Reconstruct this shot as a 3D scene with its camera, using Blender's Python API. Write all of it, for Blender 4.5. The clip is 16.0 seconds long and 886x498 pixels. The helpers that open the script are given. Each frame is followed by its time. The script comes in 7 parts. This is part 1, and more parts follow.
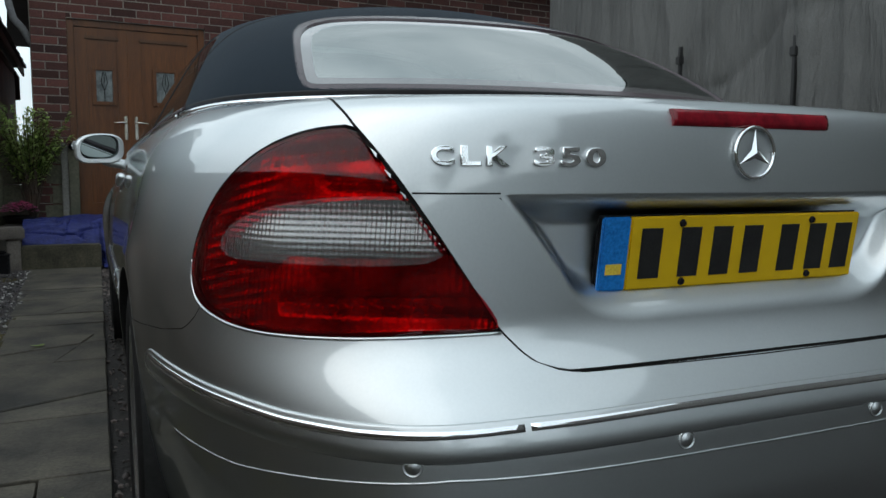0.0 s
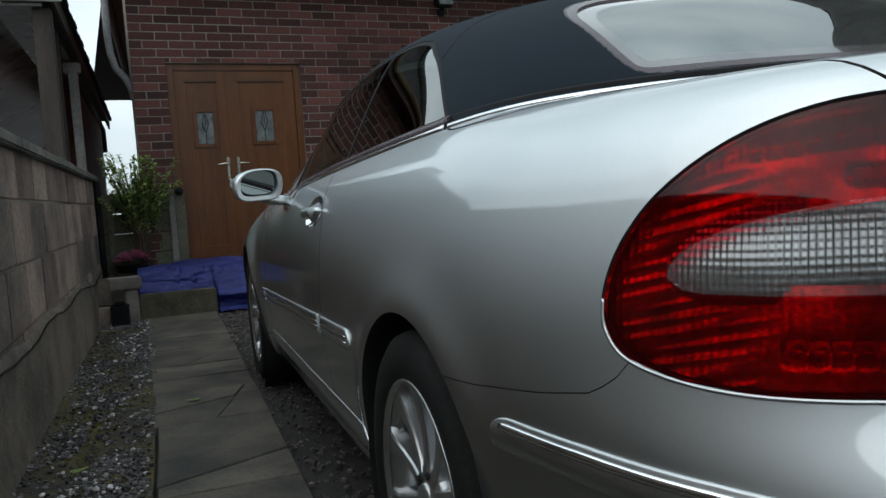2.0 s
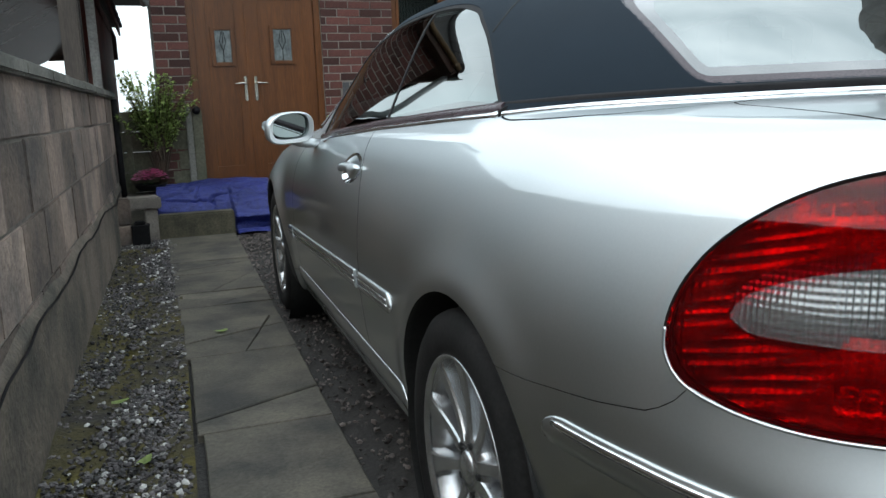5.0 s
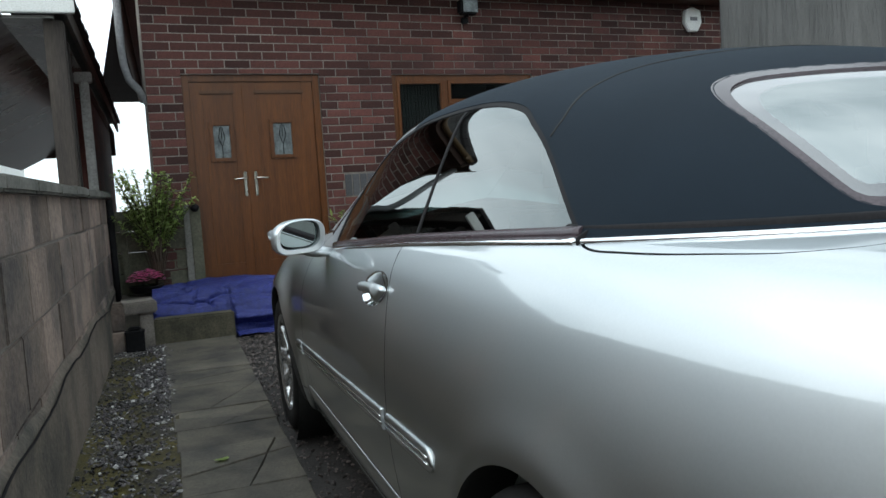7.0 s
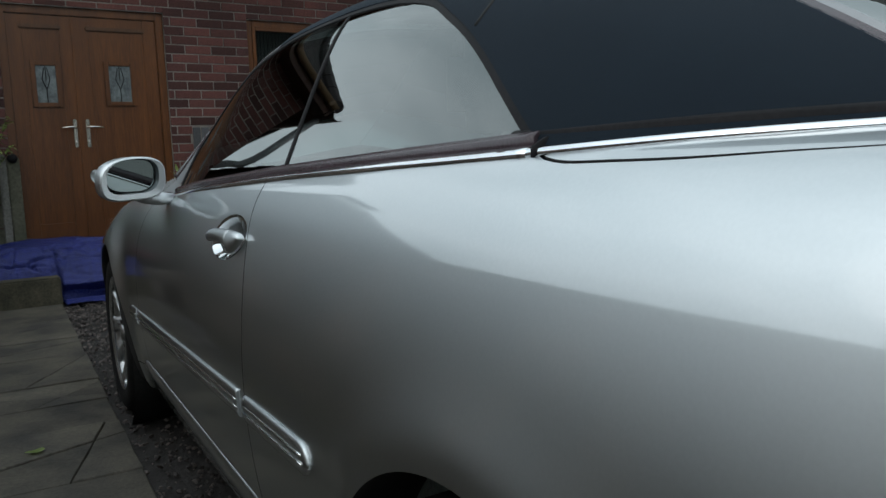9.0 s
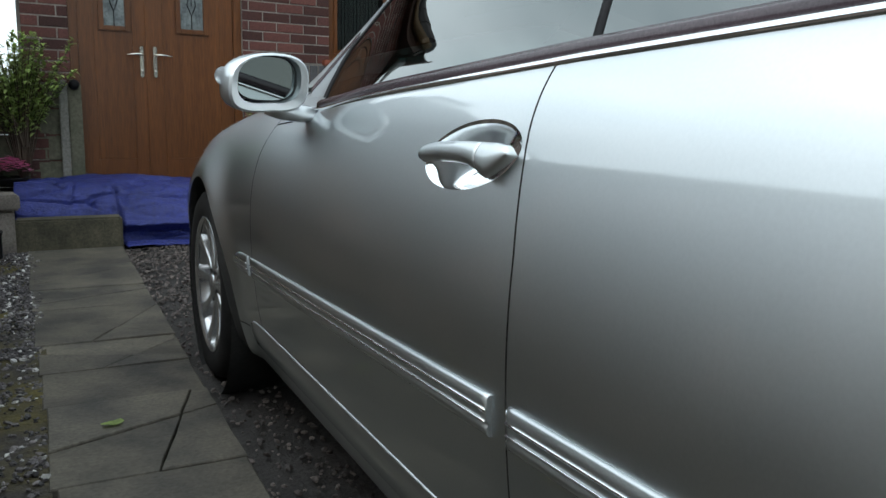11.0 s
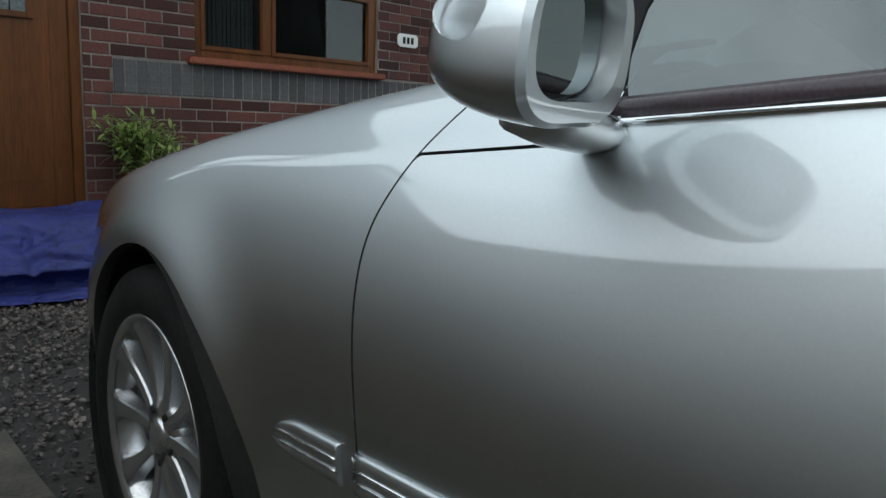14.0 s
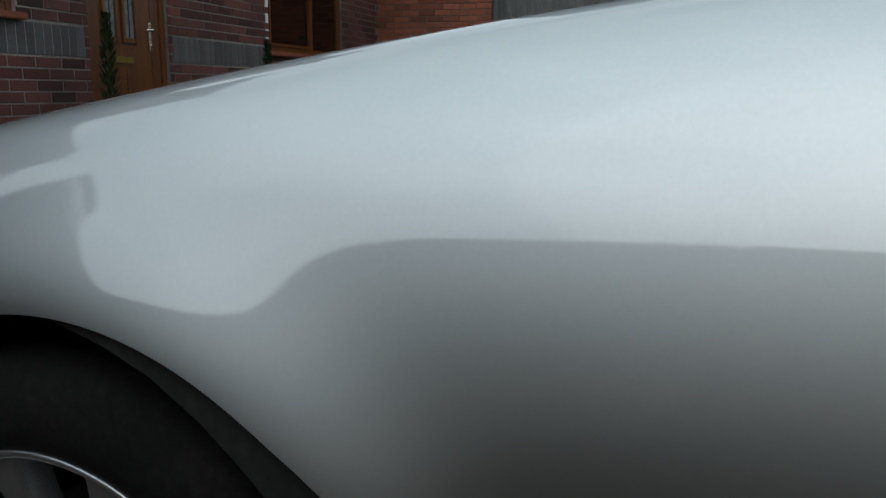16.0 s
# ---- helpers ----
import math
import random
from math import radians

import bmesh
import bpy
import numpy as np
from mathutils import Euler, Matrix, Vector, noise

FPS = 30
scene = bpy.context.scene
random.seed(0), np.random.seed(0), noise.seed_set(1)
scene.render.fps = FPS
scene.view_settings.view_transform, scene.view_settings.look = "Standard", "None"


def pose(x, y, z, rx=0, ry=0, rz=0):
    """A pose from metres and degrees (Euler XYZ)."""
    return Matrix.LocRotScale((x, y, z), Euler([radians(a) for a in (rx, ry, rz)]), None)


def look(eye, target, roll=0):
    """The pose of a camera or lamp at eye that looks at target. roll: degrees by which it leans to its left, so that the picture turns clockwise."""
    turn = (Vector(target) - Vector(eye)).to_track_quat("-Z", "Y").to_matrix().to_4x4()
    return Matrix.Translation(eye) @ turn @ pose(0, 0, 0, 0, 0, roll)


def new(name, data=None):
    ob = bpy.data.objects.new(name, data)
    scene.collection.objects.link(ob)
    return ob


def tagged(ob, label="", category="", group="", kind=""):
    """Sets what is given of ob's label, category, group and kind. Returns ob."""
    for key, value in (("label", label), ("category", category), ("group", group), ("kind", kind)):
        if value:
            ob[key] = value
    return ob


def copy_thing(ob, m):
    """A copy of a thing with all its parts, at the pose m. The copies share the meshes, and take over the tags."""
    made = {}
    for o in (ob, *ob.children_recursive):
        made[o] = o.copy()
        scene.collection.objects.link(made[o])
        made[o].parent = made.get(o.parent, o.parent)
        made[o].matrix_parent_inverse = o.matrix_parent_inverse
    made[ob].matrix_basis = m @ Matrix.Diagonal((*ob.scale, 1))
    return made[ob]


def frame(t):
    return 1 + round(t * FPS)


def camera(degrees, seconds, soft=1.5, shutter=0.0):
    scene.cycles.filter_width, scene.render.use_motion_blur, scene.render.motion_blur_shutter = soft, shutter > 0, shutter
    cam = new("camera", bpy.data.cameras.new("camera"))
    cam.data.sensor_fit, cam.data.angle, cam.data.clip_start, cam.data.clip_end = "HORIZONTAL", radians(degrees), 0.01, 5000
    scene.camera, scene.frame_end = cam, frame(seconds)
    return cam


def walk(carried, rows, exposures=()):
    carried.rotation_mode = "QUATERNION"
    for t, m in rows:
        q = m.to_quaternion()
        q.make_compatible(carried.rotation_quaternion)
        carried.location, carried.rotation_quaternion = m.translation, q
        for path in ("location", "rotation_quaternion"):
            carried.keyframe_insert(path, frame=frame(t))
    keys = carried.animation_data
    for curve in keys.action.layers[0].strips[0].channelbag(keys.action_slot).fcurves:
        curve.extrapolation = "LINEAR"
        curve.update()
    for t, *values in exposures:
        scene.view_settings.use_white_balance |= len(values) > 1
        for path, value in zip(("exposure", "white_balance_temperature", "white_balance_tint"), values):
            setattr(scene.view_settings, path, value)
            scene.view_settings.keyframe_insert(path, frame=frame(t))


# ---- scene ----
# camera: seconds, place, turn to the left, upward tilt, lean (degrees)
cam = camera(58.60, 16.0)
WALK = [
    (0, -0.9258, -0.7539, 0.8997, -23.770, -6.059, 0.462),
    (0.5, -1.0290, -0.6249, 0.9059, -31.209, -2.882, 0.894),
    (1, -1.1794, -0.4891, 0.9251, -33.698, 5.554, 0.378),
    (1.5, -1.2323, -0.3788, 0.9198, -33.255, 0.232, -4.814),
    (2, -1.2571, -0.2747, 0.8874, -19.321, -4.212, -3.879),
    (2.5, -1.1558, -0.2323, 0.9555, -13.087, -4.240, 4.099),
    (3, -1.1556, -0.3086, 1.0065, -18.653, -8.107, -2.777),
    (3.5, -1.2141, -0.3000, 1.0145, -20.284, -9.853, -2.623),
    (4, -1.2719, -0.3136, 1.0225, -18.112, -10.551, -1.930),
    (6.5, -1.3720, -0.0672, 1.0457, -19.390, -9.040, -2.656),
    (7, -1.3275, 0.0604, 1.1031, -19.034, -4.630, -3.684),
    (7.5, -1.2389, 0.1836, 1.1823, -28.467, -0.884, -2.384),
    (8, -1.2544, 0.2465, 1.1672, -31.155, 0.115, -1.902),
    (8.5, -1.2763, 0.2992, 1.0836, -31.912, -3.425, -1.064),
    (9, -1.2445, 0.4363, 1.0129, -29.431, -7.288, -1.955),
    (9.5, -1.2624, 0.5542, 0.9501, -23.400, -9.396, 0.147),
    (12, -1.3620, 1.5946, 0.8983, -31.365, -9.578, 0.090),
    (12.5, -1.3345, 1.8010, 0.9170, -33.359, -9.698, -1.279),
    (13, -1.3438, 1.9743, 0.9033, -34.610, -9.637, -1.199),
    (13.5, -1.3330, 2.1909, 0.9123, -34.769, -8.301, 0.580),
    (14, -1.3571, 2.4111, 0.8920, -40.644, -8.613, 1.698),
    (14.5, -1.3718, 2.6061, 0.8951, -43.050, -9.629, 1.607),
    (15, -1.3537, 2.8245, 0.9103, -49.736, -9.844, -0.537),
    (15.5, -1.3168, 3.0031, 0.8930, -57.030, -11.123, 0.870),
    (16, -1.3286, 3.2277, 0.8666, -67.798, -11.409, 0.660),
]


def aim(x, y, z, yaw, pitch, lean):
    return pose(x, y, z, 90 + pitch, 0, yaw) @ pose(0, 0, 0, 0, 0, lean)


EXPOSE = [(0.0, -0.25), (1.0, -0.58), (1.5, -0.63), (2.0, -0.33), (2.5, 0.17), (3.0, 0.27), (4.0, 0.44), (6.5, 0.55), (7.0, 0.32), (7.5, 0.0), (8.0, 0.02), (8.5, -0.15), (9.0, -0.38), (9.5, -0.33), (12.0, 0.72), (12.5, 0.45), (13.0, 0.38), (13.5, 0.12), (14.0, -0.04), (14.5, -0.07), (15.0, -0.30), (16.0, -0.72)]
walk(cam, [(t, aim(*p)) for t, *p in WALK], EXPOSE)

# ---- overcast daylight, the sun veiled behind cloud ----
SUN_AT = Vector((-0.66, -0.28, 0.70)).normalized()
world = bpy.data.worlds.new("overcast_sky")
scene.world = world
world.use_nodes = True
wn, wl = world.node_tree.nodes, world.node_tree.links
for n in list(wn):
    wn.remove(n)
w_out, w_bg = wn.new("ShaderNodeOutputWorld"), wn.new("ShaderNodeBackground")
sky = wn.new("ShaderNodeTexSky")
sky.sky_type, sky.sun_disc = "NISHITA", False
sky.sun_elevation, sky.sun_rotation = radians(44.3), radians(247)
sky.air_density, sky.dust_density = 1.0, 3.0
w_tc, w_map, w_noise, w_ramp, w_mix = (wn.new("ShaderNodeTexCoord"), wn.new("ShaderNodeMapping"), wn.new("ShaderNodeTexNoise"),
                                       wn.new("ShaderNodeValToRGB"), wn.new("ShaderNodeMixRGB"))
w_map.inputs["Scale"].default_value = (1.6, 1.6, 3.2)
w_noise.inputs["Scale"].default_value, w_noise.inputs["Detail"].default_value = 2.2, 5.0
w_ramp.color_ramp.elements[0].position, w_ramp.color_ramp.elements[0].color = 0.30, (7.7, 9.2, 9.85, 1)
w_ramp.color_ramp.elements[1].position, w_ramp.color_ramp.elements[1].color = 0.72, (12.6, 14.2, 14.9, 1)
w_mix.inputs[0].default_value = 0.82
wl.new(w_tc.outputs["Generated"], w_map.inputs["Vector"])
wl.new(w_map.outputs["Vector"], w_noise.inputs["Vector"])
wl.new(w_noise.outputs["Fac"], w_ramp.inputs["Fac"])
wl.new(sky.outputs["Color"], w_mix.inputs[1])
wl.new(w_ramp.outputs["Color"], w_mix.inputs[2])
# the cloud is brighter round the veiled sun
w_dot, w_glow, w_gain, w_mul = wn.new("ShaderNodeVectorMath"), wn.new("ShaderNodeMapRange"), wn.new("ShaderNodeMath"), wn.new("ShaderNodeVectorMath")
w_dot.operation, w_gain.operation, w_mul.operation = "DOT_PRODUCT", "POWER", "SCALE"
w_dot.inputs[1].default_value = SUN_AT
w_glow.inputs["From Min"].default_value, w_glow.inputs["From Max"].default_value = -0.1, 1.0
w_glow.inputs["To Min"].default_value, w_glow.inputs["To Max"].default_value = 1.0, 1.14
w_gain.inputs[1].default_value = 2.0
wl.new(w_tc.outputs["Generated"], w_dot.inputs[0])
wl.new(w_dot.outputs["Value"], w_glow.inputs["Value"])
wl.new(w_glow.outputs["Result"], w_gain.inputs[0])
wl.new(w_mix.outputs["Color"], w_mul.inputs[0])
wl.new(w_gain.outputs["Value"], w_mul.inputs["Scale"])
wl.new(w_mul.outputs["Vector"], w_bg.inputs["Color"])
wl.new(w_bg.outputs["Background"], w_out.inputs["Surface"])
w_bg.inputs["Strength"].default_value = 0.116

sun_data = bpy.data.lights.new("sun", "SUN")
sun_data.energy, sun_data.angle, sun_data.color = 0.5, radians(75), (1.0, 0.97, 0.93)
sun = new("sun", sun_data)
sun.matrix_world = look(tuple(SUN_AT * 20), (0, 0, 0))

# ---- materials ----
def material(name, base, rough=0.6, metal=0.0, spec=0.5):
    m = bpy.data.materials.new(name)
    m.use_nodes = True
    b = m.node_tree.nodes["Principled BSDF"]
    b.inputs["Base Color"].default_value = (*base, 1)
    b.inputs["Roughness"].default_value, b.inputs["Metallic"].default_value = rough, metal
    b.inputs["Specular IOR Level"].default_value = spec
    return m


def bsdf(m):
    return m.node_tree.nodes["Principled BSDF"]


def node(m, kind, **values):
    n = m.node_tree.nodes.new(kind)
    for key, value in values.items():
        n.inputs[key.replace("_", " ")].default_value = value
    return n


def link(m, a, b):
    m.node_tree.links.new(a, b)


def noise_of(m, scale, detail=4.0, rough=0.55, coords="Object", stretch=(1, 1, 1)):
    tc, mp = node(m, "ShaderNodeTexCoord"), node(m, "ShaderNodeMapping", Scale=stretch)
    n = node(m, "ShaderNodeTexNoise", Scale=scale, Detail=detail, Roughness=rough)
    link(m, tc.outputs[coords], mp.inputs["Vector"])
    link(m, mp.outputs["Vector"], n.inputs["Vector"])
    return n.outputs["Fac"]


def blend(m, fac, a, b, lo=0.35, hi=0.65):
    r = node(m, "ShaderNodeValToRGB")
    r.color_ramp.elements[0].position, r.color_ramp.elements[1].position = lo, hi
    r.color_ramp.elements[0].color, r.color_ramp.elements[1].color = (*a, 1), (*b, 1)
    link(m, fac, r.inputs["Fac"])
    return r.outputs["Color"]


def mixed(m, kind, fac, a, b):
    n = node(m, "ShaderNodeMixRGB")
    n.blend_type = kind
    for i, v in enumerate((fac, a, b)):
        if hasattr(v, "links"):
            link(m, v, n.inputs[i])
        else:
            n.inputs[i].default_value = v if i == 0 else (*v, 1)
    return n.outputs["Color"]


def bump(m, fac, strength=0.3, distance=0.004):
    b = node(m, "ShaderNodeBump", Strength=strength, Distance=distance)
    link(m, fac, b.inputs["Height"])
    link(m, b.outputs["Normal"], bsdf(m).inputs["Normal"])


def surface(name, a, b, scale, rough=0.8, fine=60.0, relief=0.3, depth=0.003, metal=0.0, vary="", amount=0.3, spec=0.4, stretch=(1, 1, 1), rough2=None):
    """A two-scale surface: large stains between two colours, fine grain over it, relief from the grain. vary: island or object."""
    m = material(name, a, rough, metal, spec)
    big, small = noise_of(m, scale, 5.0, 0.6, stretch=stretch), noise_of(m, fine, 4.0, 0.6, stretch=stretch)
    col = blend(m, big, a, b)
    col = mixed(m, "OVERLAY", 0.55, col, blend(m, small, (0.25,) * 3, (0.75,) * 3, 0.3, 0.7))
    if vary:
        src = node(m, "ShaderNodeNewGeometry").outputs["Random Per Island"] if vary == "island" else node(m, "ShaderNodeObjectInfo").outputs["Random"]
        lo, hi = max(0.0, 0.5 - amount), 0.5 + amount
        col = mixed(m, "OVERLAY", 1.0, col, blend(m, src, (lo,) * 3, (hi,) * 3, 0.0, 1.0))
    link(m, col, bsdf(m).inputs["Base Color"])
    if rough2 is not None:
        link(m, blend(m, big, (rough,) * 3, (rough2,) * 3), bsdf(m).inputs["Roughness"])
    if relief:
        bump(m, small, relief, depth)
    return m


# car
PAINT = material("silver_paint", (0.6, 0.625, 0.635), 0.4, 0.9)


def lacquer(m):
    """Metal flake under clear lacquer: a short-tailed flake gloss, and a sharp gloss over it by Fresnel."""
    nt = m.node_tree
    nt.nodes.remove(bsdf(m))
    flake_, coat_, fr, mx = (nt.nodes.new("ShaderNodeBsdfAnisotropic"), nt.nodes.new("ShaderNodeBsdfAnisotropic"), nt.nodes.new("ShaderNodeFresnel"), nt.nodes.new("ShaderNodeMixShader"))
    flake_.distribution, coat_.distribution = "BECKMANN", "GGX"
    flake_.inputs["Roughness"].default_value, coat_.inputs["Roughness"].default_value = 0.57, 0.06
    coat_.inputs["Color"].default_value = (1, 1, 1, 1)
    fr.inputs["IOR"].default_value = 2.1
    grain = blend(m, noise_of(m, 240.0, 2.0, 0.5), (0.575, 0.615, 0.632), (0.615, 0.655, 0.672), 0.3, 0.7)
    nt.links.new(mixed(m, "MIX", noise_of(m, 3.0, 3.0), grain, (0.595, 0.635, 0.652)), flake_.inputs["Color"])
    nt.links.new(fr.outputs[0], mx.inputs[0])
    nt.links.new(flake_.outputs[0], mx.inputs[1])
    nt.links.new(coat_.outputs[0], mx.inputs[2])
    nt.links.new(mx.outputs[0], nt.nodes["Material Output"].inputs["Surface"])


lacquer(PAINT)
CHROME = material("chrome", (0.86, 0.87, 0.88), 0.06, 1.0)
link(CHROME, blend(CHROME, noise_of(CHROME, 40.0), (0.04,) * 3, (0.11,) * 3), bsdf(CHROME).inputs["Roughness"])
ALLOY = surface("wheel_alloy", (0.50, 0.51, 0.52), (0.44, 0.45, 0.46), 14.0, 0.27, 400.0, 0.05, 0.0005, metal=0.9)
DARK_METAL = surface("dull_brake_metal", (0.10, 0.095, 0.09), (0.05, 0.046, 0.043), 9.0, 0.5, 200.0, 0.2, 0.001, metal=0.8)
RUBBER = surface("tyre_rubber", (0.010, 0.010, 0.010), (0.018, 0.017, 0.017), 9.0, 0.82, 130.0, 0.25, 0.001, spec=0.15)
SEAL = surface("black_seal", (0.008, 0.008, 0.009), (0.014, 0.013, 0.014), 12.0, 0.62, 220.0, 0.1, 0.0006, spec=0.10)
BELT_TRIM = surface("plum_black_trim", (0.060, 0.043, 0.050), (0.046, 0.034, 0.040), 8.0, 0.26, 260.0, 0.05, 0.0004)
DARK = surface("dark_underside_and_joints", (0.010, 0.010, 0.010), (0.020, 0.020, 0.019), 6.0, 0.9, 90.0, 0.2, 0.002)
FABRIC = surface("blue_black_fabric", (0.0028, 0.0074, 0.0130), (0.0042, 0.0098, 0.0165), 3.0, 0.93, 900.0, 0.35, 0.0009, spec=0.25)
bsdf(FABRIC).inputs["Sheen Weight"].default_value, bsdf(FABRIC).inputs["Sheen Roughness"].default_value = 0.05, 0.4
bsdf(FABRIC).inputs["Sheen Tint"].default_value = (0.25, 0.42, 0.60, 1)
BORDER = surface("window_border", (0.07, 0.066, 0.07), (0.06, 0.056, 0.06), 10.0, 0.12, 300.0, 0.0)
bsdf(BORDER).inputs["Coat Weight"].default_value, bsdf(BORDER).inputs["Coat Roughness"].default_value, bsdf(BORDER).inputs["Coat IOR"].default_value = 1.0, 0.02, 2.2
RED_GLASS = material("red_lens", (0.66, 0.006, 0.013), 0.03)
CLEAR_GLASS = material("clear_lens", (0.9, 0.92, 0.93), 0.03)
for m_, tr in ((RED_GLASS, 0.97), (CLEAR_GLASS, 0.95)):
    bsdf(m_).inputs["Transmission Weight"].default_value, bsdf(m_).inputs["IOR"].default_value = tr, 1.34
REFLECTOR = material("lamp_reflector", (0.33, 0.325, 0.32), 0.22, 1.0)
RED_REFLECTOR = surface("red_reflector", (0.60, 0.030, 0.028), (0.12, 0.005, 0.007), 14.0, 0.24, 160.0, 0.3, 0.003, metal=0.9)
AMBER = material("amber_bulb", (0.85, 0.36, 0.16), 0.2)
BRAKE_RED = surface("brake_light_red", (0.20, 0.006, 0.014), (0.11, 0.003, 0.008), 60.0, 0.12, 240.0, 0.15, 0.001)


def pane_material(name, tint, reflect=0.9, through_=0.75):
    """Thin window glass: mirror by Fresnel, the rest passes with a tint."""
    m = bpy.data.materials.new(name)
    m.use_nodes = True
    nt = m.node_tree
    nt.nodes.remove(nt.nodes["Principled BSDF"])
    out = nt.nodes["Material Output"]
    fr, mx = nt.nodes.new("ShaderNodeFresnel"), nt.nodes.new("ShaderNodeMixShader")
    gl, tp = nt.nodes.new("ShaderNodeBsdfGlossy"), nt.nodes.new("ShaderNodeBsdfTransparent")
    fr.inputs["IOR"].default_value = 1.0 + reflect
    gl.inputs["Roughness"].default_value, gl.inputs["Color"].default_value = 0.012, (0.96, 1.0, 0.99, 1)
    tp.inputs["Color"].default_value = (*[c * through_ for c in tint], 1)
    nt.links.new(fr.outputs[0], mx.inputs[0])
    nt.links.new(tp.outputs[0], mx.inputs[1])
    nt.links.new(gl.outputs[0], mx.inputs[2])
    nt.links.new(mx.outputs[0], out.inputs["Surface"])
    return m


CAR_GLASS = pane_material("tinted_car_glass", (0.40, 0.60, 0.57), 1.45, 0.24)
REAR_GLASS = pane_material("rear_window_glass", (0.45, 0.60, 0.58), 4.2, 0.40)
HOUSE_GLASS = pane_material("house_glass", (0.7, 0.75, 0.75), 0.65, 0.6)
MIRROR = material("mirror_glass", (0.20, 0.235, 0.235), 0.015, 1.0)
SEAT = surface("grey_leather", (0.20, 0.24, 0.235), (0.25, 0.29, 0.28), 5.0, 0.45, 180.0, 0.3, 0.0015)
DASH = surface("dark_green_grey_dash", (0.035, 0.047, 0.046), (0.05, 0.062, 0.06), 7.0, 0.55, 300.0, 0.3, 0.001)
CARPET = surface("car_carpet", (0.02, 0.022, 0.022), (0.03, 0.032, 0.032), 9.0, 0.95, 300.0, 0.4, 0.002)
PLATE_YELLOW = material("plate_yellow", (0.60, 0.385, 0.010), 0.22)
link(PLATE_YELLOW, blend(PLATE_YELLOW, noise_of(PLATE_YELLOW, 14.0), (0.62, 0.40, 0.010), (0.56, 0.36, 0.010)), bsdf(PLATE_YELLOW).inputs["Base Color"])
PLATE_BLUE = surface("plate_blue", (0.014, 0.17, 0.50), (0.012, 0.15, 0.45), 9.0, 0.25, 200.0, 0.05, 0.0004)
PLATE_INK = surface("plate_black", (0.012, 0.012, 0.012), (0.02, 0.02, 0.02), 20.0, 0.35, 300.0, 0.05, 0.0004)
PLATE_GOLD = surface("plate_gold", (0.70, 0.52, 0.06), (0.64, 0.47, 0.06), 20.0, 0.3, 300.0, 0.0)

# house and yard
BRICK = surface("red_brick", (0.100, 0.034, 0.026), (0.052, 0.022, 0.020), 1.3, 0.85, 70.0, 0.5, 0.004, vary="island", amount=0.27)
BRICK_OB = surface("red_brick_single", (0.100, 0.034, 0.026), (0.052, 0.022, 0.020), 1.3, 0.85, 70.0, 0.5, 0.004, vary="object", amount=0.27)
BRICK_BLUE = surface("blue_grey_brick", (0.085, 0.083, 0.085), (0.060, 0.060, 0.064), 3.0, 0.75, 60.0, 0.4, 0.003, vary="object", amount=0.12)
BRICK_LIGHT = surface("orange_brick", (0.26, 0.085, 0.045), (0.19, 0.06, 0.035), 2.0, 0.85, 60.0, 0.4, 0.004, vary="island", amount=0.2)
MORTAR = surface("pale_mortar", (0.27, 0.238, 0.208), (0.085, 0.072, 0.064), 1.1, 0.95, 90.0, 0.5, 0.004)
OAK = surface("oak_grain_plastic", (0.125, 0.042, 0.010), (0.082, 0.027, 0.006), 3.0, 0.38, 34.0, 0.15, 0.001, stretch=(3.5, 3.5, 0.25))
OAK_DARK = surface("oak_shadow_bar", (0.085, 0.035, 0.012), (0.06, 0.025, 0.01), 3.0, 0.5, 40.0, 0.1, 0.001)
TERRACOTTA = surface("brown_frame", (0.22, 0.075, 0.028), (0.16, 0.052, 0.02), 4.0, 0.5, 60.0, 0.2, 0.002)
WHITE = surface("white_plastic", (0.74, 0.74, 0.71), (0.66, 0.66, 0.63), 4.0, 0.45, 90.0, 0.05, 0.001)
BRASS = surface("polished_brass", (0.70, 0.50, 0.16), (0.62, 0.43, 0.13), 20.0, 0.22, 200.0, 0.05, 0.0005, metal=1.0)
SATIN = surface("satin_metal", (0.70, 0.66, 0.58), (0.62, 0.58, 0.50), 20.0, 0.2, 200.0, 0.05, 0.0005, metal=1.0)
ROOF_TILE = surface("charcoal_roof_tile", (0.015, 0.0135, 0.013), (0.026, 0.022, 0.021), 1.5, 0.85, 80.0, 0.5, 0.004, vary="island", amount=0.16)
GUTTER = surface("brown_gutter", (0.15, 0.092, 0.045), (0.085, 0.052, 0.028), 3.0, 0.4, 50.0, 0.1, 0.002)
SOFFIT = surface("brown_soffit", (0.075, 0.034, 0.022), (0.055, 0.027, 0.019), 3.0, 0.6, 50.0, 0.2, 0.002)
LEAD = surface("grey_lead", (0.20, 0.20, 0.205), (0.15, 0.15, 0.155), 6.0, 0.6, 60.0, 0.3, 0.003)
BLOCK = surface("concrete_block", (0.285, 0.212, 0.172), (0.100, 0.086, 0.079), 2.6, 0.95, 40.0, 0.9, 0.010, vary="object", amount=0.20)
RENDER = surface("mossy_render", (0.190, 0.152, 0.122), (0.062, 0.058, 0.049), 2.6, 0.95, 48.0, 0.7, 0.009)
COPING = surface("worn_coping", (0.20, 0.19, 0.168), (0.095, 0.094, 0.080), 3.0, 0.92, 60.0, 0.6, 0.006)
KERB = surface("mossy_kerb", (0.105, 0.092, 0.062), (0.045, 0.042, 0.028), 5.0, 0.92, 60.0, 0.6, 0.006)
